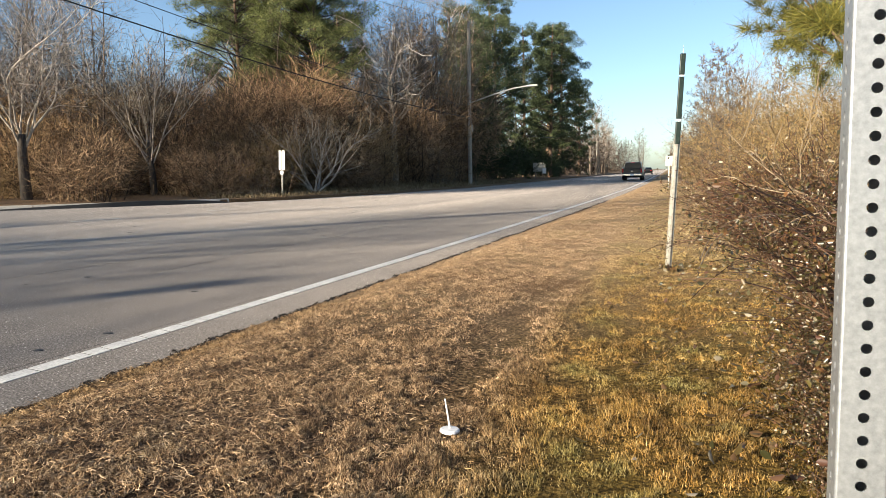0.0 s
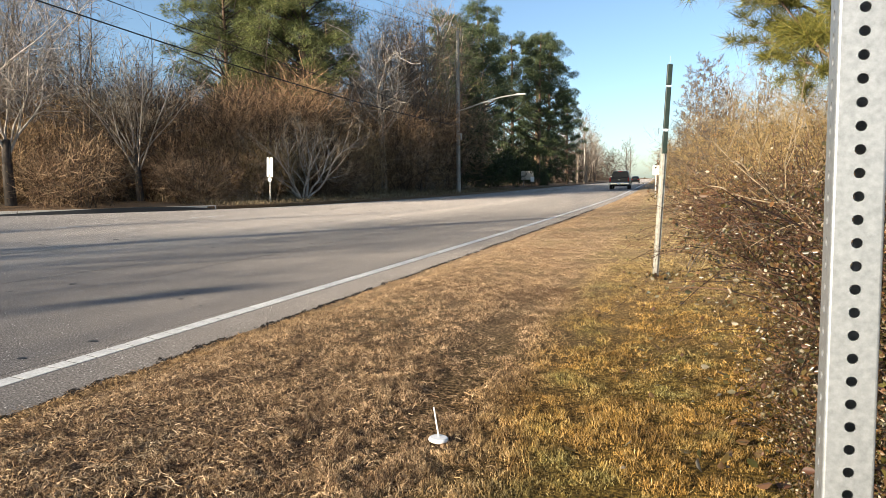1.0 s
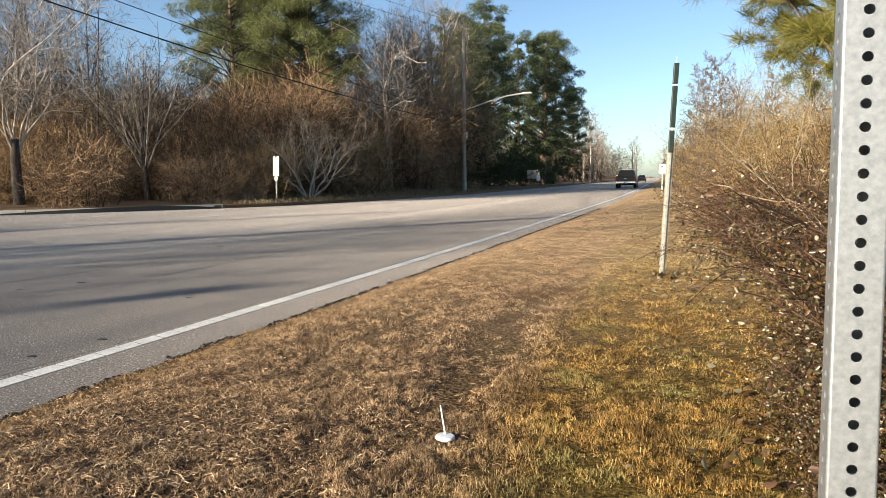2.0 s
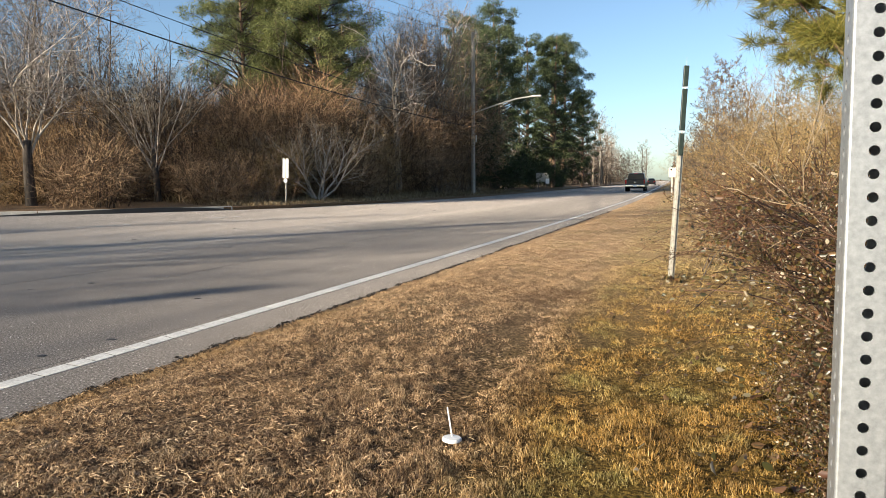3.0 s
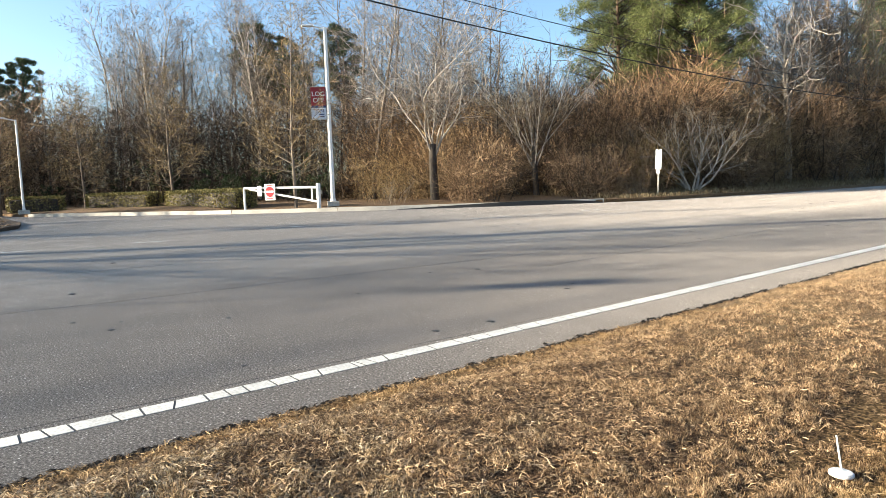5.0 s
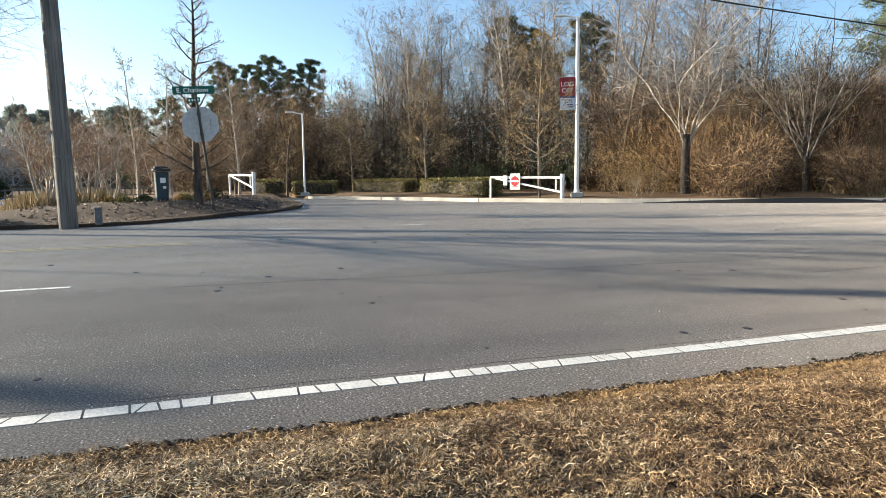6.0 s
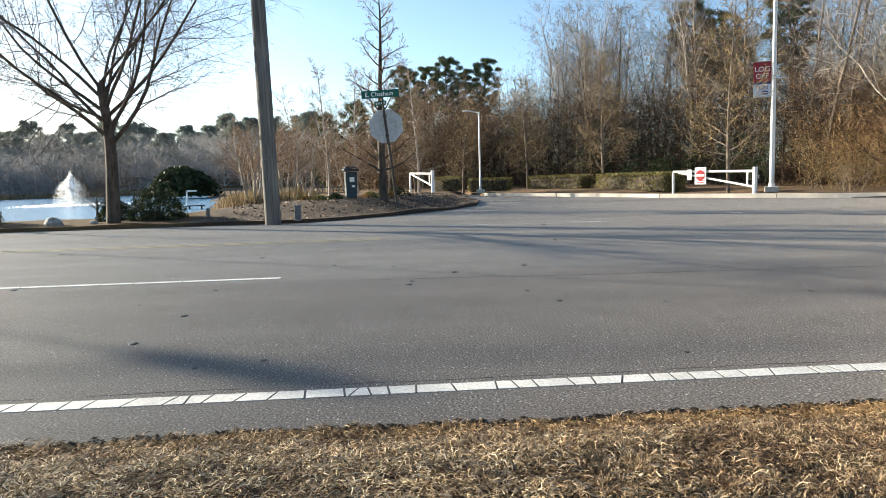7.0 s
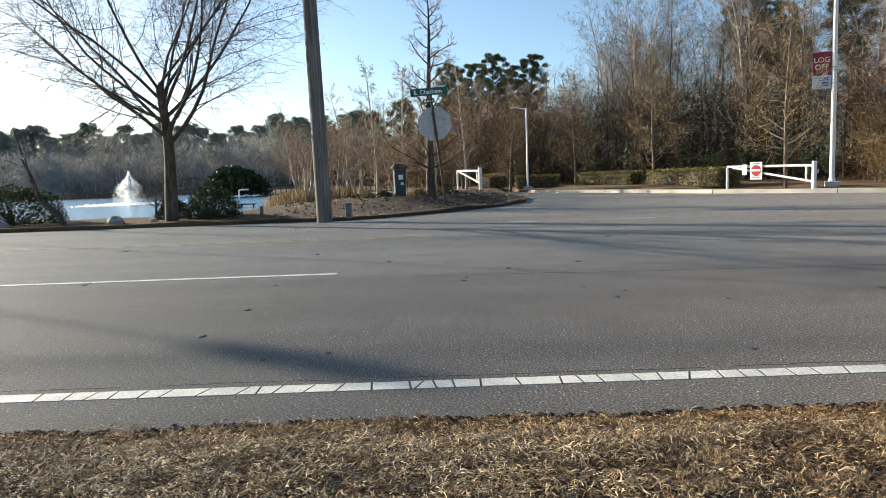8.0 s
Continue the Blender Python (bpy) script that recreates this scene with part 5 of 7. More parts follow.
survey_disc()


def text_mesh(words, size, depth=0.004):
    c = bpy.data.curves.new("words", "FONT")
    c.body, c.size, c.extrude, c.align_x, c.align_y = words, size, depth, "CENTER", "CENTER"
    ob = bpy.data.objects.new("words", c)
    me = bpy.data.meshes.new_from_object(ob)
    bpy.data.objects.remove(ob)
    bpy.data.curves.remove(c)
    me.materials.clear()
    return me


def upright(ob, at, turn):
    """Stand flat lettering up, to be read from the side that the turn gives."""
    ob.matrix_basis = Matrix.Translation(at) @ pose(0, 0, 0, 90, 0, turn)
    return ob


def roadside_signs():
    # twin white plates on the far verge, edge-on post between them
    x, y = -17.5, 25.9
    e = thing("road_sign", "two tall narrow white plates on a steel post beside the wood", "sign", (x, y, ground_z(x, y) - 0.05), 2, lean=(0, 2.0))
    part("post", box(0.06, 0.05, 2.05, (0, 0.03, 0)), STEEL, e)
    for sx in (-0.092, 0.092):
        part("plate", box(0.118, 0.012, 0.86, (sx, 0, 1.2), 0.005), SIGN_WHITE, e, "white reflective plate")
    part("reflector", rod((0, -0.012, 1.09), (0, 0.0, 1.09), 0.1, 0.1, 16), SIGN_WHITE, e, "round white reflector")
    # a small white plate by the thicket
    x, y = -1.62, 34.4
    e = thing("road_sign", "small white plate on a thin post by the thicket", "sign", (x, y, ground_z(x, y) - 0.05), 0)
    part("post", box(0.06, 0.05, 1.3, (0, 0.03, 0)), STEEL, e)
    part("plate", box(0.3, 0.012, 0.42, (0, 0, 1.13), 0.005), SIGN_WHITE, e)
    # a board on two posts at the wood's far end
    x, y = -17.0, 74.0
    e = thing("notice_board", "weathered pale board on two posts with a white plate", "sign", (x, y, 0.15), 8)
    for sx in (-0.45, 0.5):
        part("leg", box(0.09, 0.09, 1.5, (sx, 0.05, 0)), WOOD, e)
    part("board", box(1.35, 0.05, 0.95, (0, 0, 0.85), 0.01), STEEL, e)
    part("plate", box(0.4, 0.02, 0.55, (0.55, -0.04, 0.62), 0.005), SIGN_WHITE, e, "white reflective plate")


roadside_signs()


def octagon(width, t):
    bm = bmesh.new()
    r = width / 2 / math.cos(math.pi / 8)
    bmesh.ops.create_cone(bm, cap_ends=True, segments=8, radius1=r, radius2=r, depth=t, matrix=Matrix.Rotation(math.pi / 2, 4, "X") @ Matrix.Rotation(math.pi / 8, 4, "Z"))
    return bm


def stop_sign():
    x, y = -21.6, 0.02
    e = thing("stop_sign", "back of an octagonal stop sign with green street name blades, leaning", "sign", (x, y, ground_z(x, y) - 0.06), 90, lean=(0, -6.0))
    part("post", rod((0, 0, 0), (0, 0, 3.55), 0.045, 0.04, 10), POST_DARK, e)
    part("plate", octagon(1.02, 0.012), SIGN_BACK, e, "grey unpainted back of the plate").location = (0, 0.06, 2.62)
    for z in (2.3, 2.9):
        part("bracket", box(0.12, 0.04, 0.05, (0, 0.02, z), 0.004), DARK, e)
    part("blade", box(1.16, 0.02, 0.23, (-0.05, 0.0, 3.5), 0.006, turn=pose(0, 0, 0, 0, 3, 0)), SIGN_GREEN, e, "green street name blade")
    words = upright(part("lettering", text_mesh("E. Chatham", 0.19), SIGN_WHITE, e, "white lettering"), (-0.08, -0.016, 3.61), 0)
    words.matrix_basis = words.matrix_basis @ pose(0, 0, 0, 0, 0, -3)
    part("cross_blade", box(0.02, 0.7, 0.2, (0.02, 0.0, 3.27), 0.006), SIGN_GREEN, e, "green street name blade seen end-on")
    part("cross_plate", box(0.36, 0.016, 0.14, (-0.08, -0.01, 3.26), 0.004), SIGN_GREEN, e)
    for k in range(4):
        part("letter_bar", box(0.04, 0.006, 0.06, (-0.2 + 0.08 * k, -0.02, 3.3)), SIGN_WHITE, e)


stop_sign()


def utility_poles():
    x, y = -17.7, -3.17
    e = thing("utility_pole", "thick weathered grey wooden utility pole by the kerb", "utility pole", (x, y, 0.0), 0, lean=(0.9, 0))
    smooth(part("pole", rod((0, 0, -0.2), (0, 0, 10.6), 0.205, 0.15, 20), WOOD, e), 60)
    part("band", rod((0, 0, 1.62), (0, 0, 1.68), 0.203, 0.203, 20), GREY, e, "grey metal band")
    part("crossarm", box(2.3, 0.1, 0.12, (0, 0.2, 10.0), 0.01), WOOD, e)
    for sx in (-1.0, 0.0, 1.0):
        part("insulator", rod((sx, 0.2, 10.12), (sx, 0.2, 10.3), 0.04, 0.03, 8), GREY, e)
    x, y = -17.8, -2.55
    stub = thing("utility_stub", "short grey plastic utility marker post", "marker", (x, y, ground_z(x, y) - 0.03))
    part("body", box(0.17, 0.15, 0.36, (0, 0, 0), 0.02), GREY, stub)
    part("cap", box(0.19, 0.17, 0.05, (0, 0, 0.36), 0.015), GREY, stub)
    x, y = -15.9, 47.2
    e = thing("utility_pole", "slim grey wooden pole with a long street light arm", "utility pole", (x, y, 0.0))
    smooth(part("pole", rod((0, 0, -0.2), (0, 0, 11.6), 0.15, 0.11, 14), POLE_PALE, e), 60)
    bm = bmesh.new()
    pts = [Vector((0.1, -0.1, 5.95)), Vector((1.6, -0.05, 6.4)), Vector((3.2, 0, 6.8)), Vector((4.3, 0.05, 6.92))]
    for a, b in zip(pts, pts[1:]):
        rod(a, b, 0.05, 0.045, 8, bm)
    part("arm", bm, STEEL, e, "pale tapered lamp arm")
    bm = box(0.7, 0.26, 0.13, (4.6, 0.05, 6.86), 0.05)
    head = part("lamp_head", bm, STEEL, e, "flat grey lamp head")
    part("meter_box", box(0.2, 0.14, 0.5, (0.18, -0.12, 3.9), 0.01), STEEL, e)
    return head


utility_poles()


def cable_run(name, a, b, sag, r, label, n=26):
    pts = [Vector(a).lerp(Vector(b), i / n) - Vector((0, 0, 4 * sag * (i / n) * (1 - i / n))) for i in range(n + 1)]
    ob = part(name, quick(name, *pipe(pts, r)), CABLE, None)
    return tagged(ob, label, "cable")


cable_run("cable", (-17.6, -3.1, 7.75), (-15.8, 47.1, 4.9), 0.75, 0.022, "thick black overhead cable between two poles")
cable_run("cable", (-17.6, -3.1, 8.5), (-15.8, 47.1, 5.7), 0.8, 0.014, "thin black overhead cable between two poles")
cable_run("cable", (-18.7, -3.0, 10.25), (-16.8, 47.1, 11.7), 1.1, 0.012, "thin overhead power wire")
cable_run("cable", (-16.7, -3.0, 10.25), (-15.0, 47.1, 11.7), 1.2, 0.012, "thin overhead power wire")
cable_run("cable", (-17.7, -3.2, 7.75), (-17.9, -60, 7.6), 0.8, 0.022, "thick black overhead cable past the pond")
cable_run("cable", (-15.9, 47.2, 5.2), (-18.4, 92, 5.6), 0.7, 0.02, "black overhead cable along the wood")

# ---- the drive: lamps, gates, hedges ----


def lamp_post(x, y, h, turn, banner, r=0.095):
    e = thing("street_lamp", "slim white lamp post on a concrete foot" + (" with a two-part banner" if banner else ""), "street lamp", (x, y, ground_z(x, y) - 0.02), turn)
    part("foot", box(0.5, 0.5, 0.26, (0, 0, -0.05), 0.03), CONCRETE, e, "square concrete foot")
    smooth(part("pole", rod((0, 0, 0.2), (0, 0, h), r, r * 0.74, 16), WHITE, e), 50)
    part("collar", rod((0, 0, 0.2), (0, 0, 0.32), r * 1.4, r * 1.2, 16), WHITE, e)
    part("arm", rod((0, 0, h - 0.05), (-0.55, 0, h + 0.06), 0.035, 0.03, 10), WHITE, e)
    part("lamp_head", box(0.5, 0.24, 0.07, (-0.7, 0, h + 0.03), 0.025), WHITE, e, "flat white lamp head")
    if banner:
        for z in (5.02, 3.66):
            part("rod", rod((0, 0, z), (-0.74, 0, z), 0.014, 0.014, 8), STEEL, e)
        upper = part("banner_top", box(0.62, 0.012, 0.78, (-0.41, 0, 4.24), 0.003), BANNER_RED, e, "dark red banner cloth with white words")
        part("banner_bottom", box(0.62, 0.012, 0.5, (-0.41, 0, 3.66), 0.003), BANNER_WHITE, e, "pale blue and white banner cloth")
        part("banner_stripe", box(0.62, 0.014, 0.09, (-0.41, 0, 4.155), 0.003), BANNER_BLUE, e, "dark blue stripe")
        for words, z in (("LOG", 4.72), ("OFF", 4.46)):
            upright(part("lettering", text_mesh(words, 0.27), SIGN_WHITE, upper, "white lettering"), (-0.41, -0.012, z), 0)
        upright(part("lettering", text_mesh("ON", 0.2), BANNER_BLUE, e, "dark blue lettering"), (-0.36, -0.012, 4.02), 0)
        for k, (w, z, cx) in enumerate(( (0.22, 3.85, -0.3), (0.18, 3.76, -0.28))):
            part("letter_bar", box(w, 0.005, 0.05, (cx, -0.011, z)), BANNER_BLUE, e)


lamp_post(-25.83, 14.62, 7.45, 62, True)
lamp_post(-40.4, 4.95, 4.75, 88, False, 0.06)


def road_lamp(x, y):
    """An unseen lamp-like pole, added to cast a streak of shadow on the road."""
    e = thing("road_lamp", "unseen pole with a boxed head, added to cast a shadow", "street lamp", (x, y, 0.0), group="road lamps")
    part("pole", rod((0, 0, -0.1), (0, 0, 7.5), 0.03, 0.02, 12), STEEL, e)
    part("lamp_head", box(0.3, 0.3, 0.42, (0, 0, 7.45), 0.06), STEEL, e)
    part("caster_cap", box(0.36, 0.36, 0.06, (0, 0, 7.87), 0.02), STEEL, e)


road_lamp(-19.75, -18.1)
road_lamp(-19.05, -24.2)


def gate(a, b, label, signs):
    """A swing barrier of white pipe: posts, top rail, slanting brace, upright."""
    a, b = Vector((*a, ground_z(*a) - 0.03)), Vector((*b, ground_z(*b) - 0.03))
    e = thing("barrier_gate", label, "gate", a)
    d = b - a
    d.z = 0
    u = d.normalized()
    up = Vector((0, 0, 1))
    part("hinge_post", rod((0, 0, 0), up * 1.06, 0.085, 0.085, 14), WHITE, e)
    part("end_post", rod(d, d + up * 0.92, 0.05, 0.05, 12), WHITE, e)
    part("top_rail", rod(up * 0.9, d + up * 0.95, 0.05, 0.045, 12), WHITE, e)
    part("brace", rod(up * 0.3, d * 0.93 + up * 0.9, 0.045, 0.04, 12), WHITE, e)
    part("upright", rod(u * 0.3 + up * 0.33, u * 0.3 + up * 0.88, 0.035, 0.035, 10), WHITE, e)
    part("latch", box(0.05, 0.05, 0.14, tuple(-u * 0.13 + up * 0.62)), STEEL, e)
    if signs:
        turn = math.degrees(math.atan2(u.y, u.x)) + 180
        s = part("sign_plate", box(0.5, 0.02, 0.68, (0, 0, 0), 0.004), SIGN_WHITE, e, "white warning plate with a red disc")
        s.matrix_basis = Matrix.Translation(u * 2.25 + up * 0.42 + Vector((0.06, -0.06, 0))) @ pose(0, 0, 0, 0, 0, turn)
        bm = bmesh.new()
        bmesh.ops.create_cone(bm, cap_ends=True, segments=28, radius1=0.21, radius2=0.21, depth=0.01, matrix=Matrix.Translation((0, -0.014, 0.36)) @ Matrix.Rotation(math.pi / 2, 4, "X"))
        part("red_disc", bm, SIGN_RED, s)
        part("white_bar", box(0.38, 0.012, 0.08, (0, -0.018, 0.32)), SIGN_WHITE, s)
        for z in (0.05, 0.12, 0.6):
            part("letter_bar", box(0.3, 0.01, 0.035, (0, -0.012, z)), SIGN_RED, s)
        p = part("small_plate", box(0.2, 0.02, 0.42, (0, 0, 0), 0.004), SIGN_WHITE, e, "small white plate")
        p.matrix_basis = Matrix.Translation(u * 2.75 + up * 0.6 + Vector((0.06, -0.06, 0))) @ pose(0, 0, 0, 0, 0, turn)
    return e


gate((-25.1, 13.55), (-28.06, 11.6), "closed white pipe barrier gate with a red and white warning plate", True)
gate((-33.1, 1.75), (-35.0, 0.7), "open white pipe barrier gate by the island", False)


def hedge(a, b, h, w, seed):
    """A clipped hedge: a leafy block with a dark heart."""
    a, b = Vector((*a, 0)), Vector((*b, 0))
    d = b - a
    z = ground_z(*((a + b) / 2).xy)
    e = thing("hedge", "clipped low olive-green hedge beside the drive", "hedge", ((a.x + b.x) / 2, (a.y + b.y) / 2, z - 0.05), math.degrees(math.atan2(d.y, d.x)), group="clipped hedges")
    ln = d.length
    nr = np.random.default_rng(seed)
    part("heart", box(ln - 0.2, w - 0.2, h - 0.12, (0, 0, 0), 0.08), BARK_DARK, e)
    n = int(900 * ln)
    p = np.stack([nr.uniform(-ln / 2, ln / 2, n), nr.uniform(-w / 2, w / 2, n), nr.uniform(0.02, h, n)], 1)
    face = nr.integers(0, 3, n)
    p[face == 0, 1] = np.sign(p[face == 0, 1]) * w / 2
    p[face == 1, 2] = h
    m = (face == 2) & (nr.random(n) < 0.5)
    p[m, 0] = np.sign(p[m, 0]) * ln / 2
    p += nr.normal(size=p.shape) * 0.03
    part("foliage", quick("foliage", *leaves(p, 0.09 * nr.uniform(0.6, 1.4, n), nr)), HEDGE, e)


for i, (a, b) in enumerate((((-36.2, 11.2), (-29.4, 12.2)), ((-42.2, 8.6), (-37.8, 10.6)), ((-42.8, 4.6), (-41.8, 6.95)), ((-41.0, 2.4), (-42.0, 3.6)))):
    hedge(a, b, 0.8, 1.1, 60 + i)

# ---- trees that stand alone ----
VASE = [dict(segs=7, up=0.02, wig=0.05, taper=0.45), dict(n=15, len=1.8, angle=49, start=0.58, segs=10, up=0.03, wig=0.085, thin=0.5, shape=0.0, taper=0.93),
        dict(n=16, len=0.5, angle=46, start=0.14, segs=6, up=0.0, wig=0.1, thin=0.36, shape=0.45, least=0.0035), dict(n=12, len=0.46, angle=42, start=0.1, segs=4, up=-0.03, wig=0.16, thin=0.5, shape=0.4, least=0.0028),
        dict(n=6, len=0.55, angle=38, start=0.1, segs=2, up=-0.08, wig=0.17, thin=0.7, shape=0.3, least=0.0025)]
MULTI = [dict(segs=8, up=0.06, wig=0.16, taper=0.85), dict(n=9, len=0.5, angle=32, start=0.25, segs=5, up=0.06, wig=0.12, thin=0.5, shape=0.4),
         dict(n=8, len=0.5, angle=36, start=0.15, segs=3, up=0.03, wig=0.15, thin=0.5, shape=0.4), dict(n=5, len=0.5, angle=36, start=0.15, segs=2, up=0.0, wig=0.15, thin=0.6, shape=0.4, least=0.007)]

place_tree(bare_tree("pond_tree", "leafless vase-shaped tree with dark trunk beside the pond", random.Random(6), 3.7, 0.18, VASE, BARK_DARK, TWIG_DARK), -18.7, -7.55, 120, 1.04)
FAN = [dict(segs=4, up=0.02, wig=0.03, taper=0.35), dict(n=15, len=2.2, angle=28, start=0.5, segs=9, up=0.045, wig=0.09, thin=0.34, shape=0.1, taper=0.88),
       dict(n=11, len=0.42, angle=36, start=0.22, segs=5, up=0.04, wig=0.13, thin=0.5, shape=0.45, least=0.011), dict(n=8, len=0.5, angle=36, start=0.12, segs=3, up=0.02, wig=0.16, thin=0.6, shape=0.4, least=0.009)]
CROOKED = [dict(segs=5, up=0.02, wig=0.03, taper=0.3), dict(n=8, len=2.5, angle=33, start=0.66, segs=12, up=0.07, wig=0.17, thin=0.42, shape=0.0, taper=0.88),
           dict(n=13, len=0.42, angle=48, start=0.18, segs=7, up=0.04, wig=0.2, thin=0.42, shape=0.4, least=0.01), dict(n=8, len=0.45, angle=46, start=0.12, segs=4, up=0.01, wig=0.22, thin=0.5, shape=0.4, least=0.01),
           dict(n=4, len=0.5, angle=40, start=0.2, segs=2, up=0.0, wig=0.18, thin=0.6, shape=0.3, least=0.008)]
OAK = [dict(segs=7, up=0.02, wig=0.05, taper=0.4), dict(n=9, len=1.45, angle=44, start=0.62, segs=10, up=0.07, wig=0.2, thin=0.6, shape=0.0, taper=0.88),
       dict(n=9, len=0.45, angle=48, start=0.2, segs=6, up=0.04, wig=0.22, thin=0.5, shape=0.4, least=0.018), dict(n=8, len=0.5, angle=44, start=0.12, segs=4, up=0.02, wig=0.2, thin=0.55, shape=0.4, least=0.014)]
UPRIGHT_OAK = [OAK[0], dict(OAK[1], n=8, angle=27, len=1.05, up=0.1, wig=0.17), OAK[2], OAK[3]]
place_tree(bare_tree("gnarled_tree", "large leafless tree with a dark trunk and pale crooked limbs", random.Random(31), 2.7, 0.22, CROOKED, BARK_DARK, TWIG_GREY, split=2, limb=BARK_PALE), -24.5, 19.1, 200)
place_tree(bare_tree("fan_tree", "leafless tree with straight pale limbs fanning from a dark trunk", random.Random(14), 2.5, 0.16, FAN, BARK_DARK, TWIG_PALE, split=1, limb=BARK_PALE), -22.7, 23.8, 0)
place_tree(bare_tree("spreading_tree", "low leafless tree with sprawling pale limbs behind the road sign", random.Random(15), 4.4, 0.06, MULTI, BARK_PALE, TWIG_PALE, stems=9, splay=0.95), -17.9, 29.3, 0)
place_tree(bare_tree("grove_tree", "tall leafless tree with crooked grey limbs", random.Random(24), 5.2, 0.27, OAK, BARK_PALE, TWIG_GREY, split=2, limb=BARK_PALE), -19.3, 41.7, 0)
place_tree(bare_tree("grove_tree", "tall leafless oak with thick dark limbs", random.Random(28), 6.4, 0.34, UPRIGHT_OAK, BARK, TWIG, split=2, limb=BARK), -18.0, 44.8, 90)
place_tree(bare_tree("grove_tree", "tall leafless tree with pale upper limbs behind the utility pole", random.Random(33), 7.4, 0.24, UPRIGHT_OAK, BARK, TWIG_GREY, split=2, limb=BARK_PALE), -18.0, 50.5, 30)
DRIVE = [dict(segs=10, up=0.03, wig=0.02, taper=0.92), dict(n=56, len=0.36, angle=68, start=0.14, segs=6, up=0.035, wig=0.08, thin=0.3, shape=0.62), dict(n=10, len=0.4, angle=44, start=0.15, segs=3, up=0.03, wig=0.14, thin=0.55, shape=0.5, least=0.008),
         dict(n=6, len=0.55, angle=38, start=0.1, segs=2, up=0.02, wig=0.16, thin=0.7, shape=0.3, least=0.008)]
for x, y, h, seed, words in ((-26.9, 13.4, 8.8, 16, "young leafless tree with level branches behind the gate"), (-36.6, 11.25, 7.4, 17, "young leafless tree with a dense rounded crown by the hedge"),
                             (-43.0, 8.3, 7.0, 18, "young leafless tree at the bend of the drive"), (-43.2, 4.2, 5.7, 26, "small young leafless tree beside the lamp"), (-40.0, 1.1, 5.6, 27, "thin young leafless tree beyond the gate")):
    place_tree(bare_tree("drive_tree", words, random.Random(seed), h, 0.085, DRIVE, BARK, TWIG_GOLD), x, y, 0)
place_tree(bare_tree("island_tree", "slim dark leafless tree behind the stop sign", random.Random(19), 6.9, 0.15, SLIM, BARK_DARK, TWIG), -22.9, -0.42, 0)

# ---- the thicket beside the camera ----


def bramble(name, label, seed, rx, ry, h, stems, leaf_n, leaf, mat=None, low=0.0):
    """A mound of arching thorny canes, full of leaves of mixed colour."""
    rng_, nr = random.Random(seed), np.random.default_rng(seed)
    e = thing(name, label, "bramble")
    segs = []
    for _ in range(stems):
        p = Vector((rng_.uniform(-rx, rx) * 0.8, rng_.uniform(-ry, ry) * 0.8, -0.05))
        a = rng_.uniform(0, 6.28)
        d = Vector((math.cos(a) * 0.5, math.sin(a) * 0.5, 1.0)).normalized()
        r = rng_.uniform(0.002, 0.0045)
        n = rng_.randint(6, 10)
        ln = h * rng_.uniform(0.9, 1.9) / n
        for i in range(n):
            d = (d + Vector((rng_.gauss(0, 0.16), rng_.gauss(0, 0.16), -0.14 + rng_.gauss(0, 0.1)))).normalized()
            q = p + d * ln
            segs.append((tuple(p), tuple(q), r, r * 0.93))
            if rng_.random() < 0.5:
                s = (d + Vector((rng_.gauss(0, 0.7), rng_.gauss(0, 0.7), rng_.gauss(0, 0.5)))).normalized()
                segs.append((tuple(q), tuple(q + s * ln * rng_.uniform(0.6, 1.6)), r * 0.6, r * 0.3))
            p, r = q, r * 0.93
    tagged(part("cane_tangle", quick("cane_tangle", *tubes(segs, 3)), CANE, e, "reddish brown arching canes"), kind="stuff")
    pick = nr.integers(0, len(segs), leaf_n)
    t = nr.random((leaf_n, 1))
    a, b = np.array([s[0] for s in segs])[pick], np.array([s[1] for s in segs])[pick]
    pts = a + (b - a) * t + nr.normal(size=(leaf_n, 3)) * 0.03
    pts[:, 2] = np.maximum(pts[:, 2], low + 0.01)
    part("foliage", quick("foliage", *leaves(pts, leaf * nr.uniform(0.45, 1.4, leaf_n), nr, 0.2, True)), mat or BRAMBLE, e)
    return e


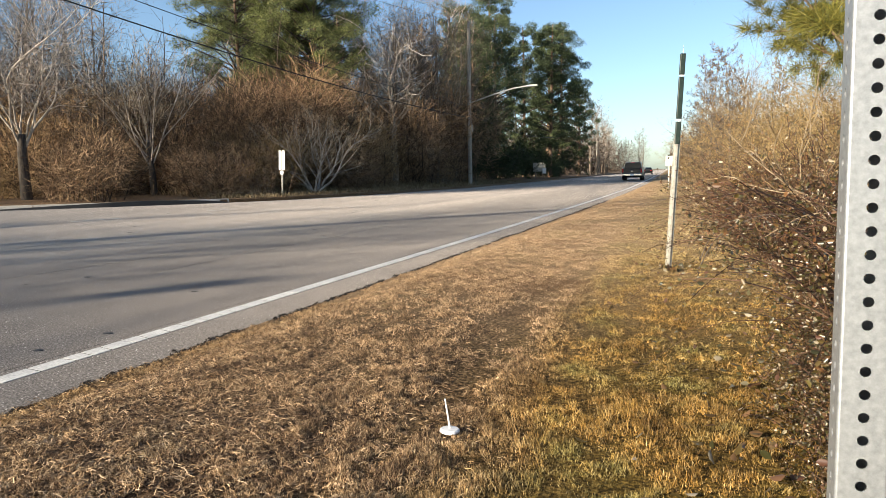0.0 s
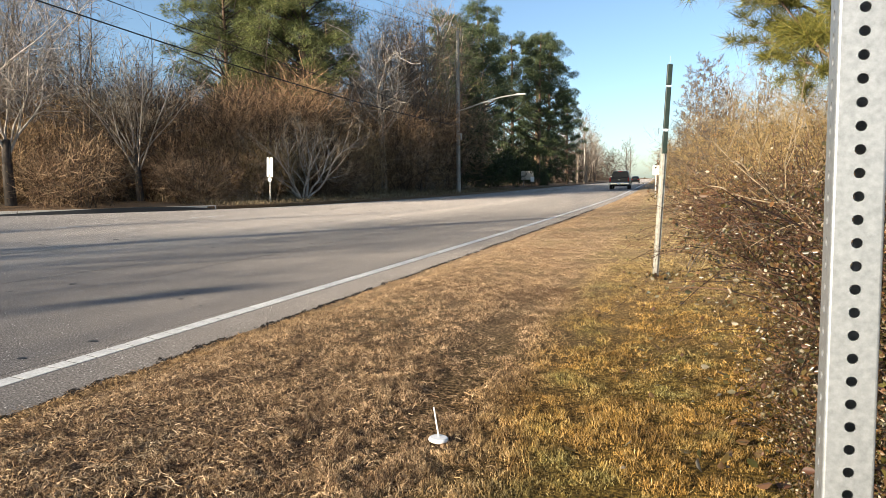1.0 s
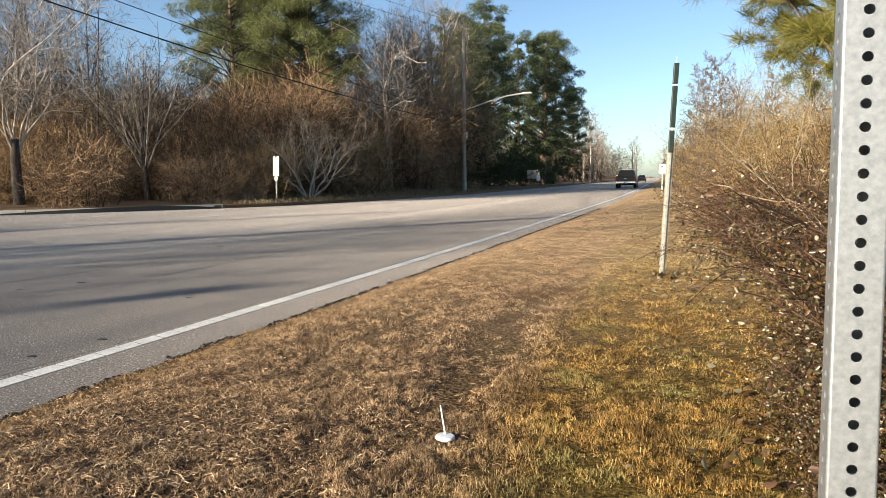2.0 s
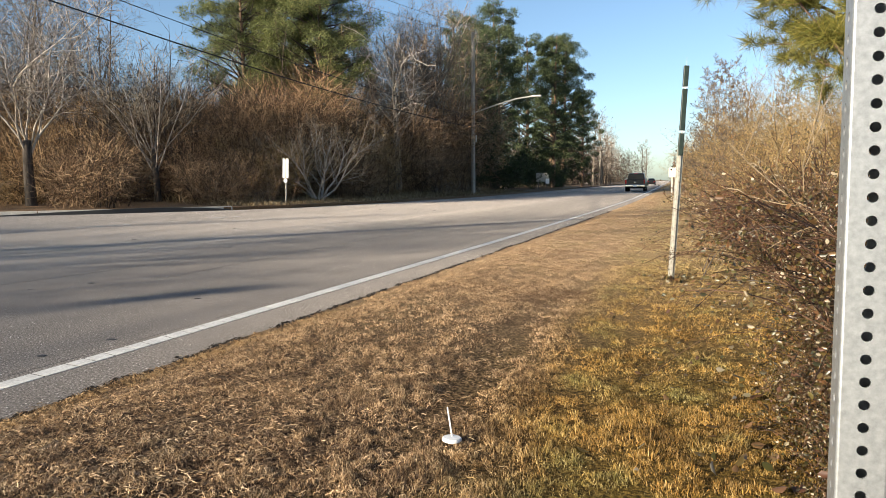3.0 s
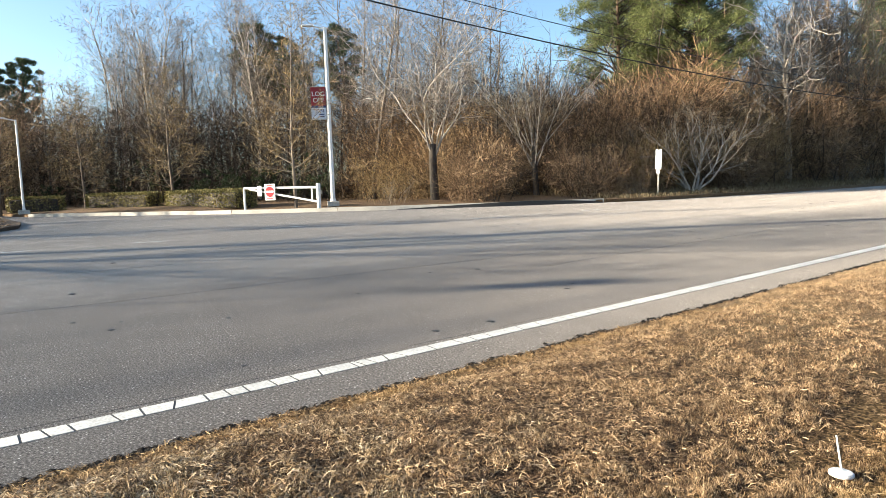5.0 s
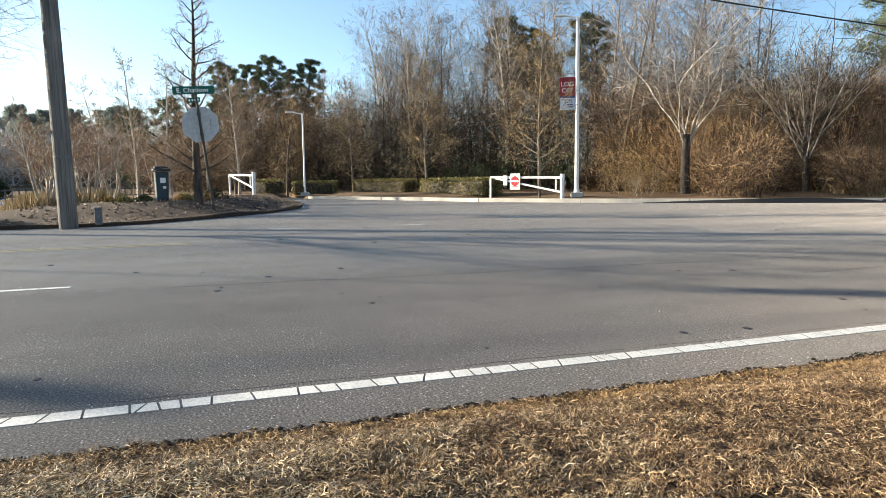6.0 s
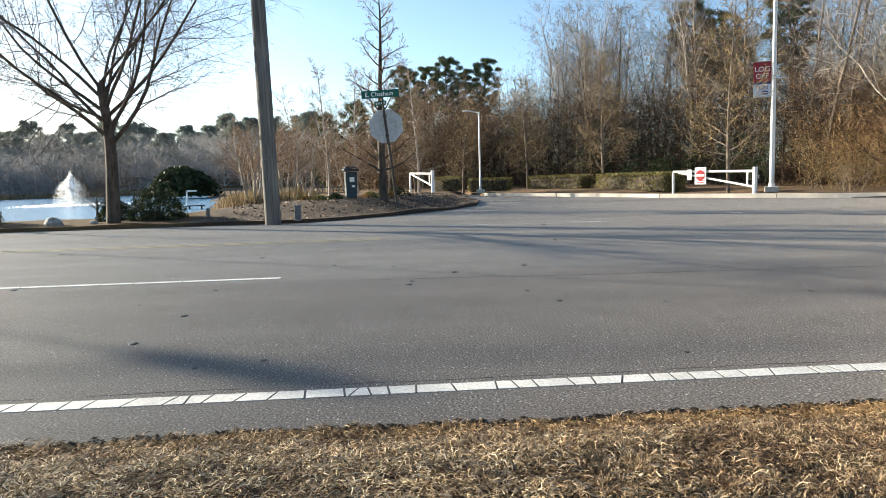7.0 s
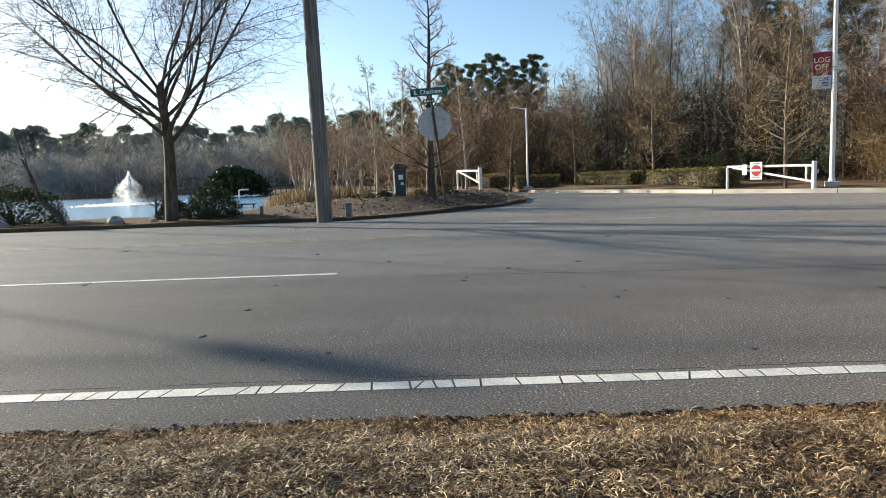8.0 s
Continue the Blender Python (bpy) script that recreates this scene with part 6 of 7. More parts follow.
def thicket():
    r = random.Random(8)
    a = bramble("bramble", "low bramble with dark green, tan and bleached leaves", 81, 0.5, 0.55, 0.36, 90, 4200, 0.026)
    b = bramble("bramble", "arching bramble with olive and tan leaves", 82, 0.6, 0.6, 0.62, 100, 5200, 0.02)
    spots = [(1.0, 2.3), (0.95, 3.0), (1.0, 3.4), (0.8, 3.9), (1.1, 4.3), (1.0, 4.9), (1.1, 5.6), (1.3, 2.7)]
    for i, (x, y) in enumerate(spots):
        m = pose(x, y, ground_z(x, y) - 0.03, 0, 0, r.uniform(0, 360)) @ Matrix.Scale(r.uniform(0.7, 1.0), 4)
        if i == 0:
            a.matrix_basis = m
            tagged(a, group="brambles")
        else:
            copy_thing(a, m)
    for x, y, s in ((0.5, 2.65, 0.45), (0.5, 2.2, 0.4), (0.52, 3.35, 0.45), (0.65, 3.1, 0.5), (0.7, 3.7, 0.55), (0.85, 4.4, 0.5), (0.62, 2.7, 0.5), (0.85, 5.1, 0.5), (0.8, 4.1, 0.55), (0.72, 2.3, 0.5)):
        copy_thing(a, pose(x, y, ground_z(x, y) - 0.03, 0, 0, r.uniform(0, 360)) @ Matrix.Scale(s, 4))
    spots = [(1.45, 3.6), (1.5, 4.4), (1.4, 5.2), (1.2, 6.4), (1.5, 6.0), (1.05, 7.4), (1.2, 7.2), (1.5, 5.2), (1.0, 8.6), (1.3, 8.3), (1.0, 9.8), (1.7, 3.6), (1.6, 7.0), (0.7, 11.2), (1.2, 10)]
    for i, (x, y) in enumerate(spots):
        m = pose(x, y, ground_z(x, y) - 0.03, 0, 0, r.uniform(0, 360)) @ Matrix.Scale(r.uniform(0.9, 1.25), 4)
        if i == 0:
            b.matrix_basis = m
            tagged(b, group="brambles")
        else:
            copy_thing(b, m)
    red = bramble("red_shrub", "dense low shrub with dark red-brown twigs and small leaves", 83, 0.6, 0.6, 0.75, 100, 4200, 0.022, RED_LEAF)
    for i, (x, y) in enumerate(((1.0, 9.0), (1.2, 11.4), (0.8, 12.8))):
        m = pose(x, y, ground_z(x, y), 0, 0, 100 * i) @ Matrix.Scale(1.1, 4)
        if i == 0:
            red.matrix_basis = m
        else:
            copy_thing(red, m)
    # tall straw-brown canes behind
    fine = [dict(BRUSH[0], least=0.0022), dict(BRUSH[1], n=9, least=0.0022), dict(BRUSH[2], n=10, least=0.002)]
    c = brush_bush("cane_shrub", "tall straw-brown leafless thicket of fine canes", 84, 2.3, 0.5, 36, TWIG_GOLD, 1800, DRY_LEAF, 0.03, 0.012, fine)
    d = brush_bush("cane_shrub", "tall tan leafless thicket with fine twigs", 85, 2.6, 0.5, 36, TWIG_GOLD, 2000, DRY_LEAF, 0.03, 0.012, fine)
    sc = [(1.7, 9.2), (2.3, 10.4), (1.7, 11.8), (2.7, 12.2), (1.6, 13.6), (2.4, 14.8), (1.5, 16.2), (2.3, 17.6), (1.3, 19), (2.2, 20.6), (1.2, 22), (2.0, 24), (1.0, 26), (1.9, 28), (0.9, 31), (1.7, 34), (2.5, 8.6), (3.4, 10.2), (3.2, 13.4), (3.6, 16.5), (3.2, 20)]
    for i, (x, y) in enumerate(sc):
        src = c if i % 2 == 0 else d
        m = pose(x, y, ground_z(x, y) - 0.05, 0, 0, r.uniform(0, 360)) @ Matrix.Scale(r.uniform(0.85, 1.05) * (0.42 + 0.045 * y), 4)
        if i < 2:
            src.matrix_basis = m
            tagged(src, group="thicket")
        else:
            copy_thing(src, m)
    for i, y in enumerate(range(38, 130, 11)):
        x = 0.6 + bend(y) + 0.02 * (y - 38)
        copy_thing(d if i % 2 else c, pose(x, y, ground_z(x, y) - 0.05, 0, 0, 50 * i) @ Matrix.Scale(1.3 + 0.01 * i, 4))
    # pale crooked stems standing out of the canes
    crook = [dict(segs=9, up=0.02, wig=0.13, taper=0.75), dict(n=6, len=0.4, angle=45, start=0.3, segs=5, up=0.05, wig=0.16, thin=0.55, shape=0.3), dict(n=5, len=0.5, angle=40, start=0.2, segs=3, up=0.02, wig=0.18, thin=0.6, shape=0.3, least=0.002)]
    for i, (x, y, h, lx) in enumerate(((1.15, 5.6, 1.7, -0.1), (1.05, 7.0, 1.9, -0.3), (1.3, 7.3, 2.2, 0.0), (0.95, 9.2, 2.1, -0.25), (1.2, 12.2, 2.6, -0.15))):
        e = bare_tree("pale_sapling", "thin crooked pale-barked sapling in the thicket", random.Random(230 + i), h, 0.0058, crook, BARK_STRAW, TWIG_GOLD, lean=(lx, -0.1))
        place_tree(e, x, y, 40 * i)
        tagged(e, group="pale saplings")
    # the small tree with a few hanging leaves
    e = bare_tree("sapling", "thin crooked sapling keeping some dry leaves", random.Random(23), 4.6, 0.04, SLIM, BARK, TWIG_DARK)
    nr = np.random.default_rng(9)
    me = [c for c in e.children if c.name.startswith("crown")][0].data
    co = np.empty(len(me.vertices) * 3, dtype=np.float32)
    me.vertices.foreach_get("co", co)
    pts = co.reshape(-1, 3)[nr.integers(0, len(me.vertices), 420)]
    pts = pts[pts[:, 2] > 1.6]
    part("foliage", quick("foliage", *leaves(pts - np.array([0, 0, 0.03]), 0.06, nr)), DRY_LEAF, e)
    place_tree(e, 1.5, 20.5, 0, 0.85)
    copy_thing(e, pose(1.1, 26, 0.1, 0, -2, 120))
    for x, y, s, a in ((0.1, 22.5, 0.98, 50), (0.55, 17.5, 0.8, 200), (-0.1, 30.0, 1.15, 310)):
        copy_thing(e, pose(x, y, ground_z(x, y) - 0.04, 0, -5, a) @ Matrix.Scale(s / 0.85, 4))


thicket()


def trailing_canes():
    """Single canes that arch out over the turf."""
    e_pts = [[(0.75, 7.3, 0.5), (0.4, 7.05, 0.6), (0.12, 6.95, 0.45), (0.0, 6.9, 0.2)], [(0.75, 5.6, 0.25), (0.5, 6.2, 0.22), (0.3, 6.6, 0.17), (0.1, 6.9, 0.1)],
             [(1.3, 12.2, 0.6), (0.5, 12.4, 0.62), (-0.4, 12.7, 0.55), (-1.1, 13.0, 0.42)], [(0.9, 6.0, 0.6), (0.5, 5.8, 0.7), (0.15, 5.7, 0.55), (0.0, 5.6, 0.3)]]
    for k, pts in enumerate(e_pts):
        fine = []
        v = [Vector(p) for p in pts]
        for i in range(len(v) - 1):
            p0, p1, p2, p3 = v[max(i - 1, 0)], v[i], v[i + 1], v[min(i + 2, len(v) - 1)]
            for s in range(6):
                t = s / 6
                fine.append(0.5 * (2 * p1 + (p2 - p0) * t + (2 * p0 - 5 * p1 + 4 * p2 - p3) * t * t + (3 * p1 - p0 - 3 * p2 + p3) * t ** 3))
        fine.append(v[-1])
        ob = tagged(part("trailing_cane", quick("trailing_cane", *pipe(fine, 0.0048, 5)), TWIG_DARK, None), "single dark bramble cane arching over the turf", "bramble", "trailing canes")
        nr = np.random.default_rng(k)
        q = np.array([tuple(fine[i]) for i in nr.integers(len(fine) // 2, len(fine), 7)]) + nr.normal(size=(7, 3)) * 0.03
        tagged(part("leaf_cluster", quick("leaf_cluster", *leaves(q, 0.06, nr, 0.0, True)), BRAMBLE, ob), kind="stuff")


trailing_canes()


def fallen_leaves():
    nr = np.random.default_rng(44)
    n = 1700
    x, y = nr.uniform(-0.6, 1.2, n), 1.3 + 6 * nr.random(n) ** 1.3
    keep = x > -0.5 + 1.15 * nr.random(n) ** 0.6
    x, y = x[keep], y[keep]
    z = np.array([ground_z(a, b) for a, b in zip(x, y)]) + nr.uniform(0.015, 0.05, len(x))
    v, f = leaves(np.stack([x, y, z], 1), 0.036 * nr.uniform(0.6, 1.5, len(x)), nr, 0.7, True)
    tagged(part("fallen_leaves", quick("fallen_leaves", v, f), BRAMBLE, None), "bleached and brown leaves fallen on the turf", "leaves", kind="stuff")


fallen_leaves()


def near_pine():
    """A young long-needled pine whose boughs reach out over the thicket."""
    rng_, nr = random.Random(61), np.random.default_rng(61)
    e = thing("pine_tree", "young pine with long yellow-green needles over the thicket", "tree", (1.9, 8.2, 0.2))
    levels = [dict(segs=10, up=0.02, wig=0.03, taper=0.8), dict(n=60, len=0.3, angle=74, start=0.24, segs=6, up=0.04, wig=0.12, thin=0.35, shape=0.4, taper=0.7),
              dict(n=10, len=0.36, angle=42, start=0.35, segs=3, up=0.06, wig=0.14, thin=0.5, shape=0.3)]
    segs = grow(rng_, 7.0, 0.09, levels)
    smooth(part("trunk", quick("trunk", *tubes([s for s in segs if s[4] == 0], 10)), BARK_PINE, e), 80)
    part("boughwork", quick("boughwork", *tubes([s for s in segs if s[4] > 0], 6)), BARK_PINE, e)
    ends = [s for s in segs if s[4] == 2][1::3] + [s for s in segs if s[4] == 2][2::3] + [s for s in segs if s[4] == 1][3::3]
    pts = np.array([s[1] for s in ends])
    outs = pts - np.array([s[0] for s in ends])
    outs /= np.linalg.norm(outs, axis=1)[:, None] + 1e-6
    part("crown", quick("crown", *tufts(pts, outs, 115, 0.23, 0.0034, nr)), NEEDLE_NEAR, e)


near_pine()

# ---- vehicles ----


def loft(sections):
    """A closed body through cross-sections: each is (y, [(x, z), ...]) of one side; mirrored in x."""
    bm = bmesh.new()
    rings = []
    for y, prof in sections:
        ring = [bm.verts.new((x, y, z)) for x, z in prof] + [bm.verts.new((-x, y, z)) for x, z in reversed(prof)]
        rings.append(ring)
    k = len(rings[0])
    for a, b in zip(rings, rings[1:]):
        for i in range(k):
            bm.faces.new((a[i], a[(i + 1) % k], b[(i + 1) % k], b[i]))
    bm.faces.new(rings[0][::-1])
    bm.faces.new(rings[-1])
    bmesh.ops.recalc_face_normals(bm, faces=bm.faces)
    return bm


def wheel(e, x, y, r, w):
    t = bmesh.new()
    m = Matrix.Translation((x, y, r)) @ Matrix.Rotation(math.pi / 2, 4, "Y")
    bmesh.ops.create_cone(t, cap_ends=True, segments=28, radius1=r, radius2=r, depth=w, matrix=m)
    bmesh.ops.bevel(t, geom=[d for d in t.edges if d.calc_length() < r * 0.5], offset=0.035, segments=2, affect="EDGES")
    tyre = smooth(part("tyre", t, BLACK, e), 50)
    c = bmesh.new()
    bmesh.ops.create_cone(c, cap_ends=True, segments=20, radius1=r * 0.62, radius2=r * 0.55, depth=w + 0.02, matrix=m)
    part("rim", c, STEEL, tyre, "grey alloy rim")


def pickup(x, y, turn):
    e = thing("pickup_truck", "dark grey mid-size pickup with chrome rear bumper, driving off", "truck", (x, y, 0), turn)
    w = 0.93
    body = loft([(0.0, [(w - 0.06, 0.55), (w, 0.62), (w, 1.08), (w - 0.04, 1.16)]), (0.12, [(w, 0.48), (w + 0.01, 0.6), (w + 0.01, 1.1), (w - 0.03, 1.18)]), (1.6, [(w, 0.42), (w + 0.02, 0.6), (w + 0.02, 1.1), (w - 0.03, 1.18)]),
                 (3.9, [(w, 0.4), (w + 0.02, 0.6), (w + 0.01, 1.02), (w - 0.05, 1.12)]), (4.9, [(w - 0.02, 0.42), (w, 0.6), (w - 0.04, 0.95), (w - 0.12, 1.05)]), (5.35, [(w - 0.18, 0.45), (w - 0.14, 0.6), (w - 0.18, 0.85), (w - 0.26, 0.95)])])
    smooth(part("body", body, CAR_GREY, e), 35)
    cab = loft([(1.55, [(0.84, 1.12), (0.72, 1.66), (0.62, 1.74)]), (1.8, [(0.86, 1.12), (0.74, 1.7), (0.64, 1.78)]), (3.1, [(0.86, 1.1), (0.74, 1.7), (0.64, 1.78)]), (3.95, [(0.86, 1.06), (0.8, 1.14), (0.7, 1.17)])])
    cabin = smooth(part("cab", cab, CAR_GREY, e), 35)
    part("rear_window", box(1.24, 0.012, 0.36, (0, 0, 0), 0.004), CAR_GLASS, cabin).matrix_basis = Matrix.Translation((0, 1.585, 1.24)) @ pose(0, 0, 0, -14, 0, 0)
    for s in (-1, 1):
        part("side_window", box(0.012, 1.5, 0.36, (0, 0, 0), 0.004), CAR_GLASS, cabin).matrix_basis = Matrix.Translation((s * 0.825, 2.6, 1.22)) @ pose(0, 0, 0, 0, -s * 12, 0)
        part("mirror", box(0.2, 0.09, 0.16, (s * 1.0, 3.45, 1.12), 0.03), CHROME, cabin)
        part("tail_light", box(0.13, 0.05, 0.36, (s * 0.84, -0.01, 0.76), 0.012), TAIL_RED, e, "red tail light")
        for wy in (1.1, 4.3):
            wheel(e, s * 0.82, wy, 0.385, 0.25)
            part("wheel_arch", box(0.06, 0.98, 0.12, (s * 0.95, wy, 0.74), 0.03), DARK, e)
    part("brake_light", box(0.36, 0.03, 0.06, (0, 1.55, 1.68), 0.01), TAIL_RED, e)
    tg = part("tailgate", box(1.56, 0.05, 0.5, (0, -0.02, 0.64), 0.02), CAR_GREY, e)
    part("handle", box(0.24, 0.02, 0.1, (0, -0.05, 1.0), 0.01), DARK, tg)
    part("badge", box(0.2, 0.015, 0.06, (0, -0.05, 0.87), 0.012), CHROME, tg)
    part("spoiler", box(1.62, 0.1, 0.04, (0, 0.02, 1.14), 0.01), DARK, tg)
    bumper = part("bumper", box(1.84, 0.2, 0.2, (0, -0.08, 0.46), 0.04), CHROME, e, "chrome rear bumper")
    part("number_plate", box(0.34, 0.015, 0.16, (0, -0.19, 0.48), 0.004), SIGN_WHITE, bumper)
    part("hitch", box(0.1, 0.18, 0.1, (0, -0.1, 0.34), 0.01), DARK, e)
    part("underbody", box(1.5, 4.6, 0.2, (0, 2.6, 0.3), 0.03), BLACK, e)


pickup(-6.5, 67, 2.4)


def car(x, y, turn, mat, label):
    e = thing("car", label, "car", (x, y, 0), turn)
    smooth(part("body", loft([(0, [(0.75, 0.35), (0.84, 0.6), (0.8, 0.9)]), (0.3, [(0.88, 0.25), (0.9, 0.6), (0.84, 0.95)]), (3.4, [(0.88, 0.25), (0.9, 0.6), (0.82, 0.92)]), (4.4, [(0.7, 0.3), (0.74, 0.55), (0.66, 0.7)])]), mat, e), 35)
    smooth(part("cab", loft([(0.35, [(0.78, 0.9), (0.7, 1.0), (0.6, 1.02)]), (0.9, [(0.8, 0.9), (0.64, 1.4), (0.54, 1.45)]), (2.3, [(0.8, 0.9), (0.64, 1.4), (0.54, 1.45)]), (3.1, [(0.78, 0.88), (0.7, 0.95), (0.6, 0.97)])]), CAR_GLASS, e), 35)
    for s in (-1, 1):
        part("tail_light", box(0.25, 0.04, 0.12, (s * 0.62, -0.01, 0.68), 0.01), TAIL_RED, e)
        for wy in (0.85, 3.4):
            wheel(e, s * 0.78, wy, 0.32, 0.2)


car(-5.6 + bend(150), 150, 2.7, CAR_BLACK, "black saloon car far along the road")
car(-24.0, 118, 60, CAR_BLACK, "dark parked car beyond the wood")
car(-27.0, 128, 80, WHITE, "white parked car beyond the wood")

# ---- the far end of the road ----


def far_end():
    e = thing("low_building", "low pale building with a grey roof far down the road", "building", (-34, 190, 0), 8)
    part("wall", box(14, 8, 2.6, (0, 0, 0)), BRICK_FAR, e)
    part("roof", box(15, 9, 0.7, (0, 0, 2.6), 0.1), ROOF_FAR, e)
    for k in range(5):
        part("window", box(1.5, 0.1, 1.2, (-5.4 + 2.7 * k, -4.03, 0.8)), CAR_GLASS, e)
    for x, y, h in ((-22.5, 112, 8.0), (-20.5, 140, 9.0), (-24, 165, 9.0)):
        p = thing("street_pole", "thin grey pole far along the road", "pole", (x, y, 0))
        part("pole", rod((0, 0, -0.1), (0, 0, h), 0.12, 0.08, 10), STEEL, p)
        part("arm", rod((0, 0, h - 0.5), (2.6, 0, h + 0.1), 0.05, 0.04, 8), STEEL, p)
        part("lamp_head", box(0.6, 0.25, 0.12, (2.8, 0, h), 0.03), STEEL, p)
    t = bare_tree("far_tree", "leafless tree at the far end of the road", random.Random(71), 10, 0.2, [FOREST[0], FOREST[1], dict(FOREST[2], n=13, least=0.032)], BARK, TWIG_GREY)
    r = random.Random(72)
    scatter(t, [(-20, 128), (-20.5, 140), (-21.5, 150), (-23, 170), (-25, 190), (-27, 205), (-28, 105), (-33, 112), (-38, 125), (-30, 135), (-44, 150), (-26, 150), (-40, 205), (-30, 215), (-20, 230), (4, 140), (2, 165), (-2, 190), (6, 120), (5, 105), (-50, 220), (-8, 250), (-14, 300), (-25, 300)], r, 1.0, 1.4, 3, "far trees")
    spots = [(far_edge(y) - r.uniform(3, 20), y, r.uniform(6, 10)) for y in [r.uniform(122, 190) for _ in range(90)]]
    spots += [(far_edge(y) - r.uniform(3, 40), y, r.uniform(11, 16)) for y in [r.uniform(230, 420) for _ in range(160)]]
    spots += [(near_edge(y) + r.uniform(5, 14), y, r.uniform(7, 12)) for y in [r.uniform(120, 420) for _ in range(140)]]
    twig_fill("far_undergrowth", "grey-brown leafless growth along the far road", spots, 50000, 73, 1.4, 0.06, TWIG_SHADE)


far_end()


def deep_woods():
    """The packed stems and twigs deep in the wood, behind the trees that can be told apart."""
    r = random.Random(90)
    levels = [dict(segs=6, up=0.03, wig=0.05, taper=0.85), dict(n=15, len=0.3, angle=50, start=0.03, segs=2, up=0.06, wig=0.16, thin=0.35, shape=0.35), dict(n=9, len=0.55, angle=42, start=0.1, segs=2, up=0.03, wig=0.18, thin=0.6, shape=0.3)]
    protos = [np.array([(*a, *b, ra, rb, l) for a, b, ra, rb, l in grow(r, 9.5, 0.075, levels)]) for _ in range(5)]
    for name, n, spot in (("deep_woods", 90, 0), ("deep_woods", 60, 1)):
        segs = []
        for i in range(n):
            if spot == 0:
                s = r.random()
                # behind the hedges and the lamps of the drive
                x, y = -34 - 26 * s + r.gauss(0, 2.5), 24 - 32 * s + r.uniform(0, 14)
                if y < 12 and x > -46:
                    x -= 10
            else:
                y = r.uniform(14, 70)
                x = far_edge(y) - r.uniform(7, 24)
            p = protos[r.randrange(5)].copy()
            k, a = r.uniform(0.5, 1.1) * (0.6 if bearing(x, y) > 77 else 1), r.uniform(0, 6.28)
            ca, sa = math.cos(a) * k, math.sin(a) * k
            for o in (0, 3):
                px, py = p[:, o].copy(), p[:, o + 1].copy()
                p[:, o], p[:, o + 1], p[:, o + 2] = px * ca - py * sa + x, px * sa + py * ca + y, p[:, o + 2] * k + ground_z(x, y)
            segs.append(p)
        s = np.concatenate(segs)
        v, f = twigwork([(q[:3], q[3:6], q[6], q[7], int(q[8])) for q in s])
        tagged(part(name, quick(name, v, f), TWIG_SHADE, None), "packed leafless saplings and twigs deep in the wood", "woods", kind="stuff")


deep_woods()

# ---- the pond and the island ----


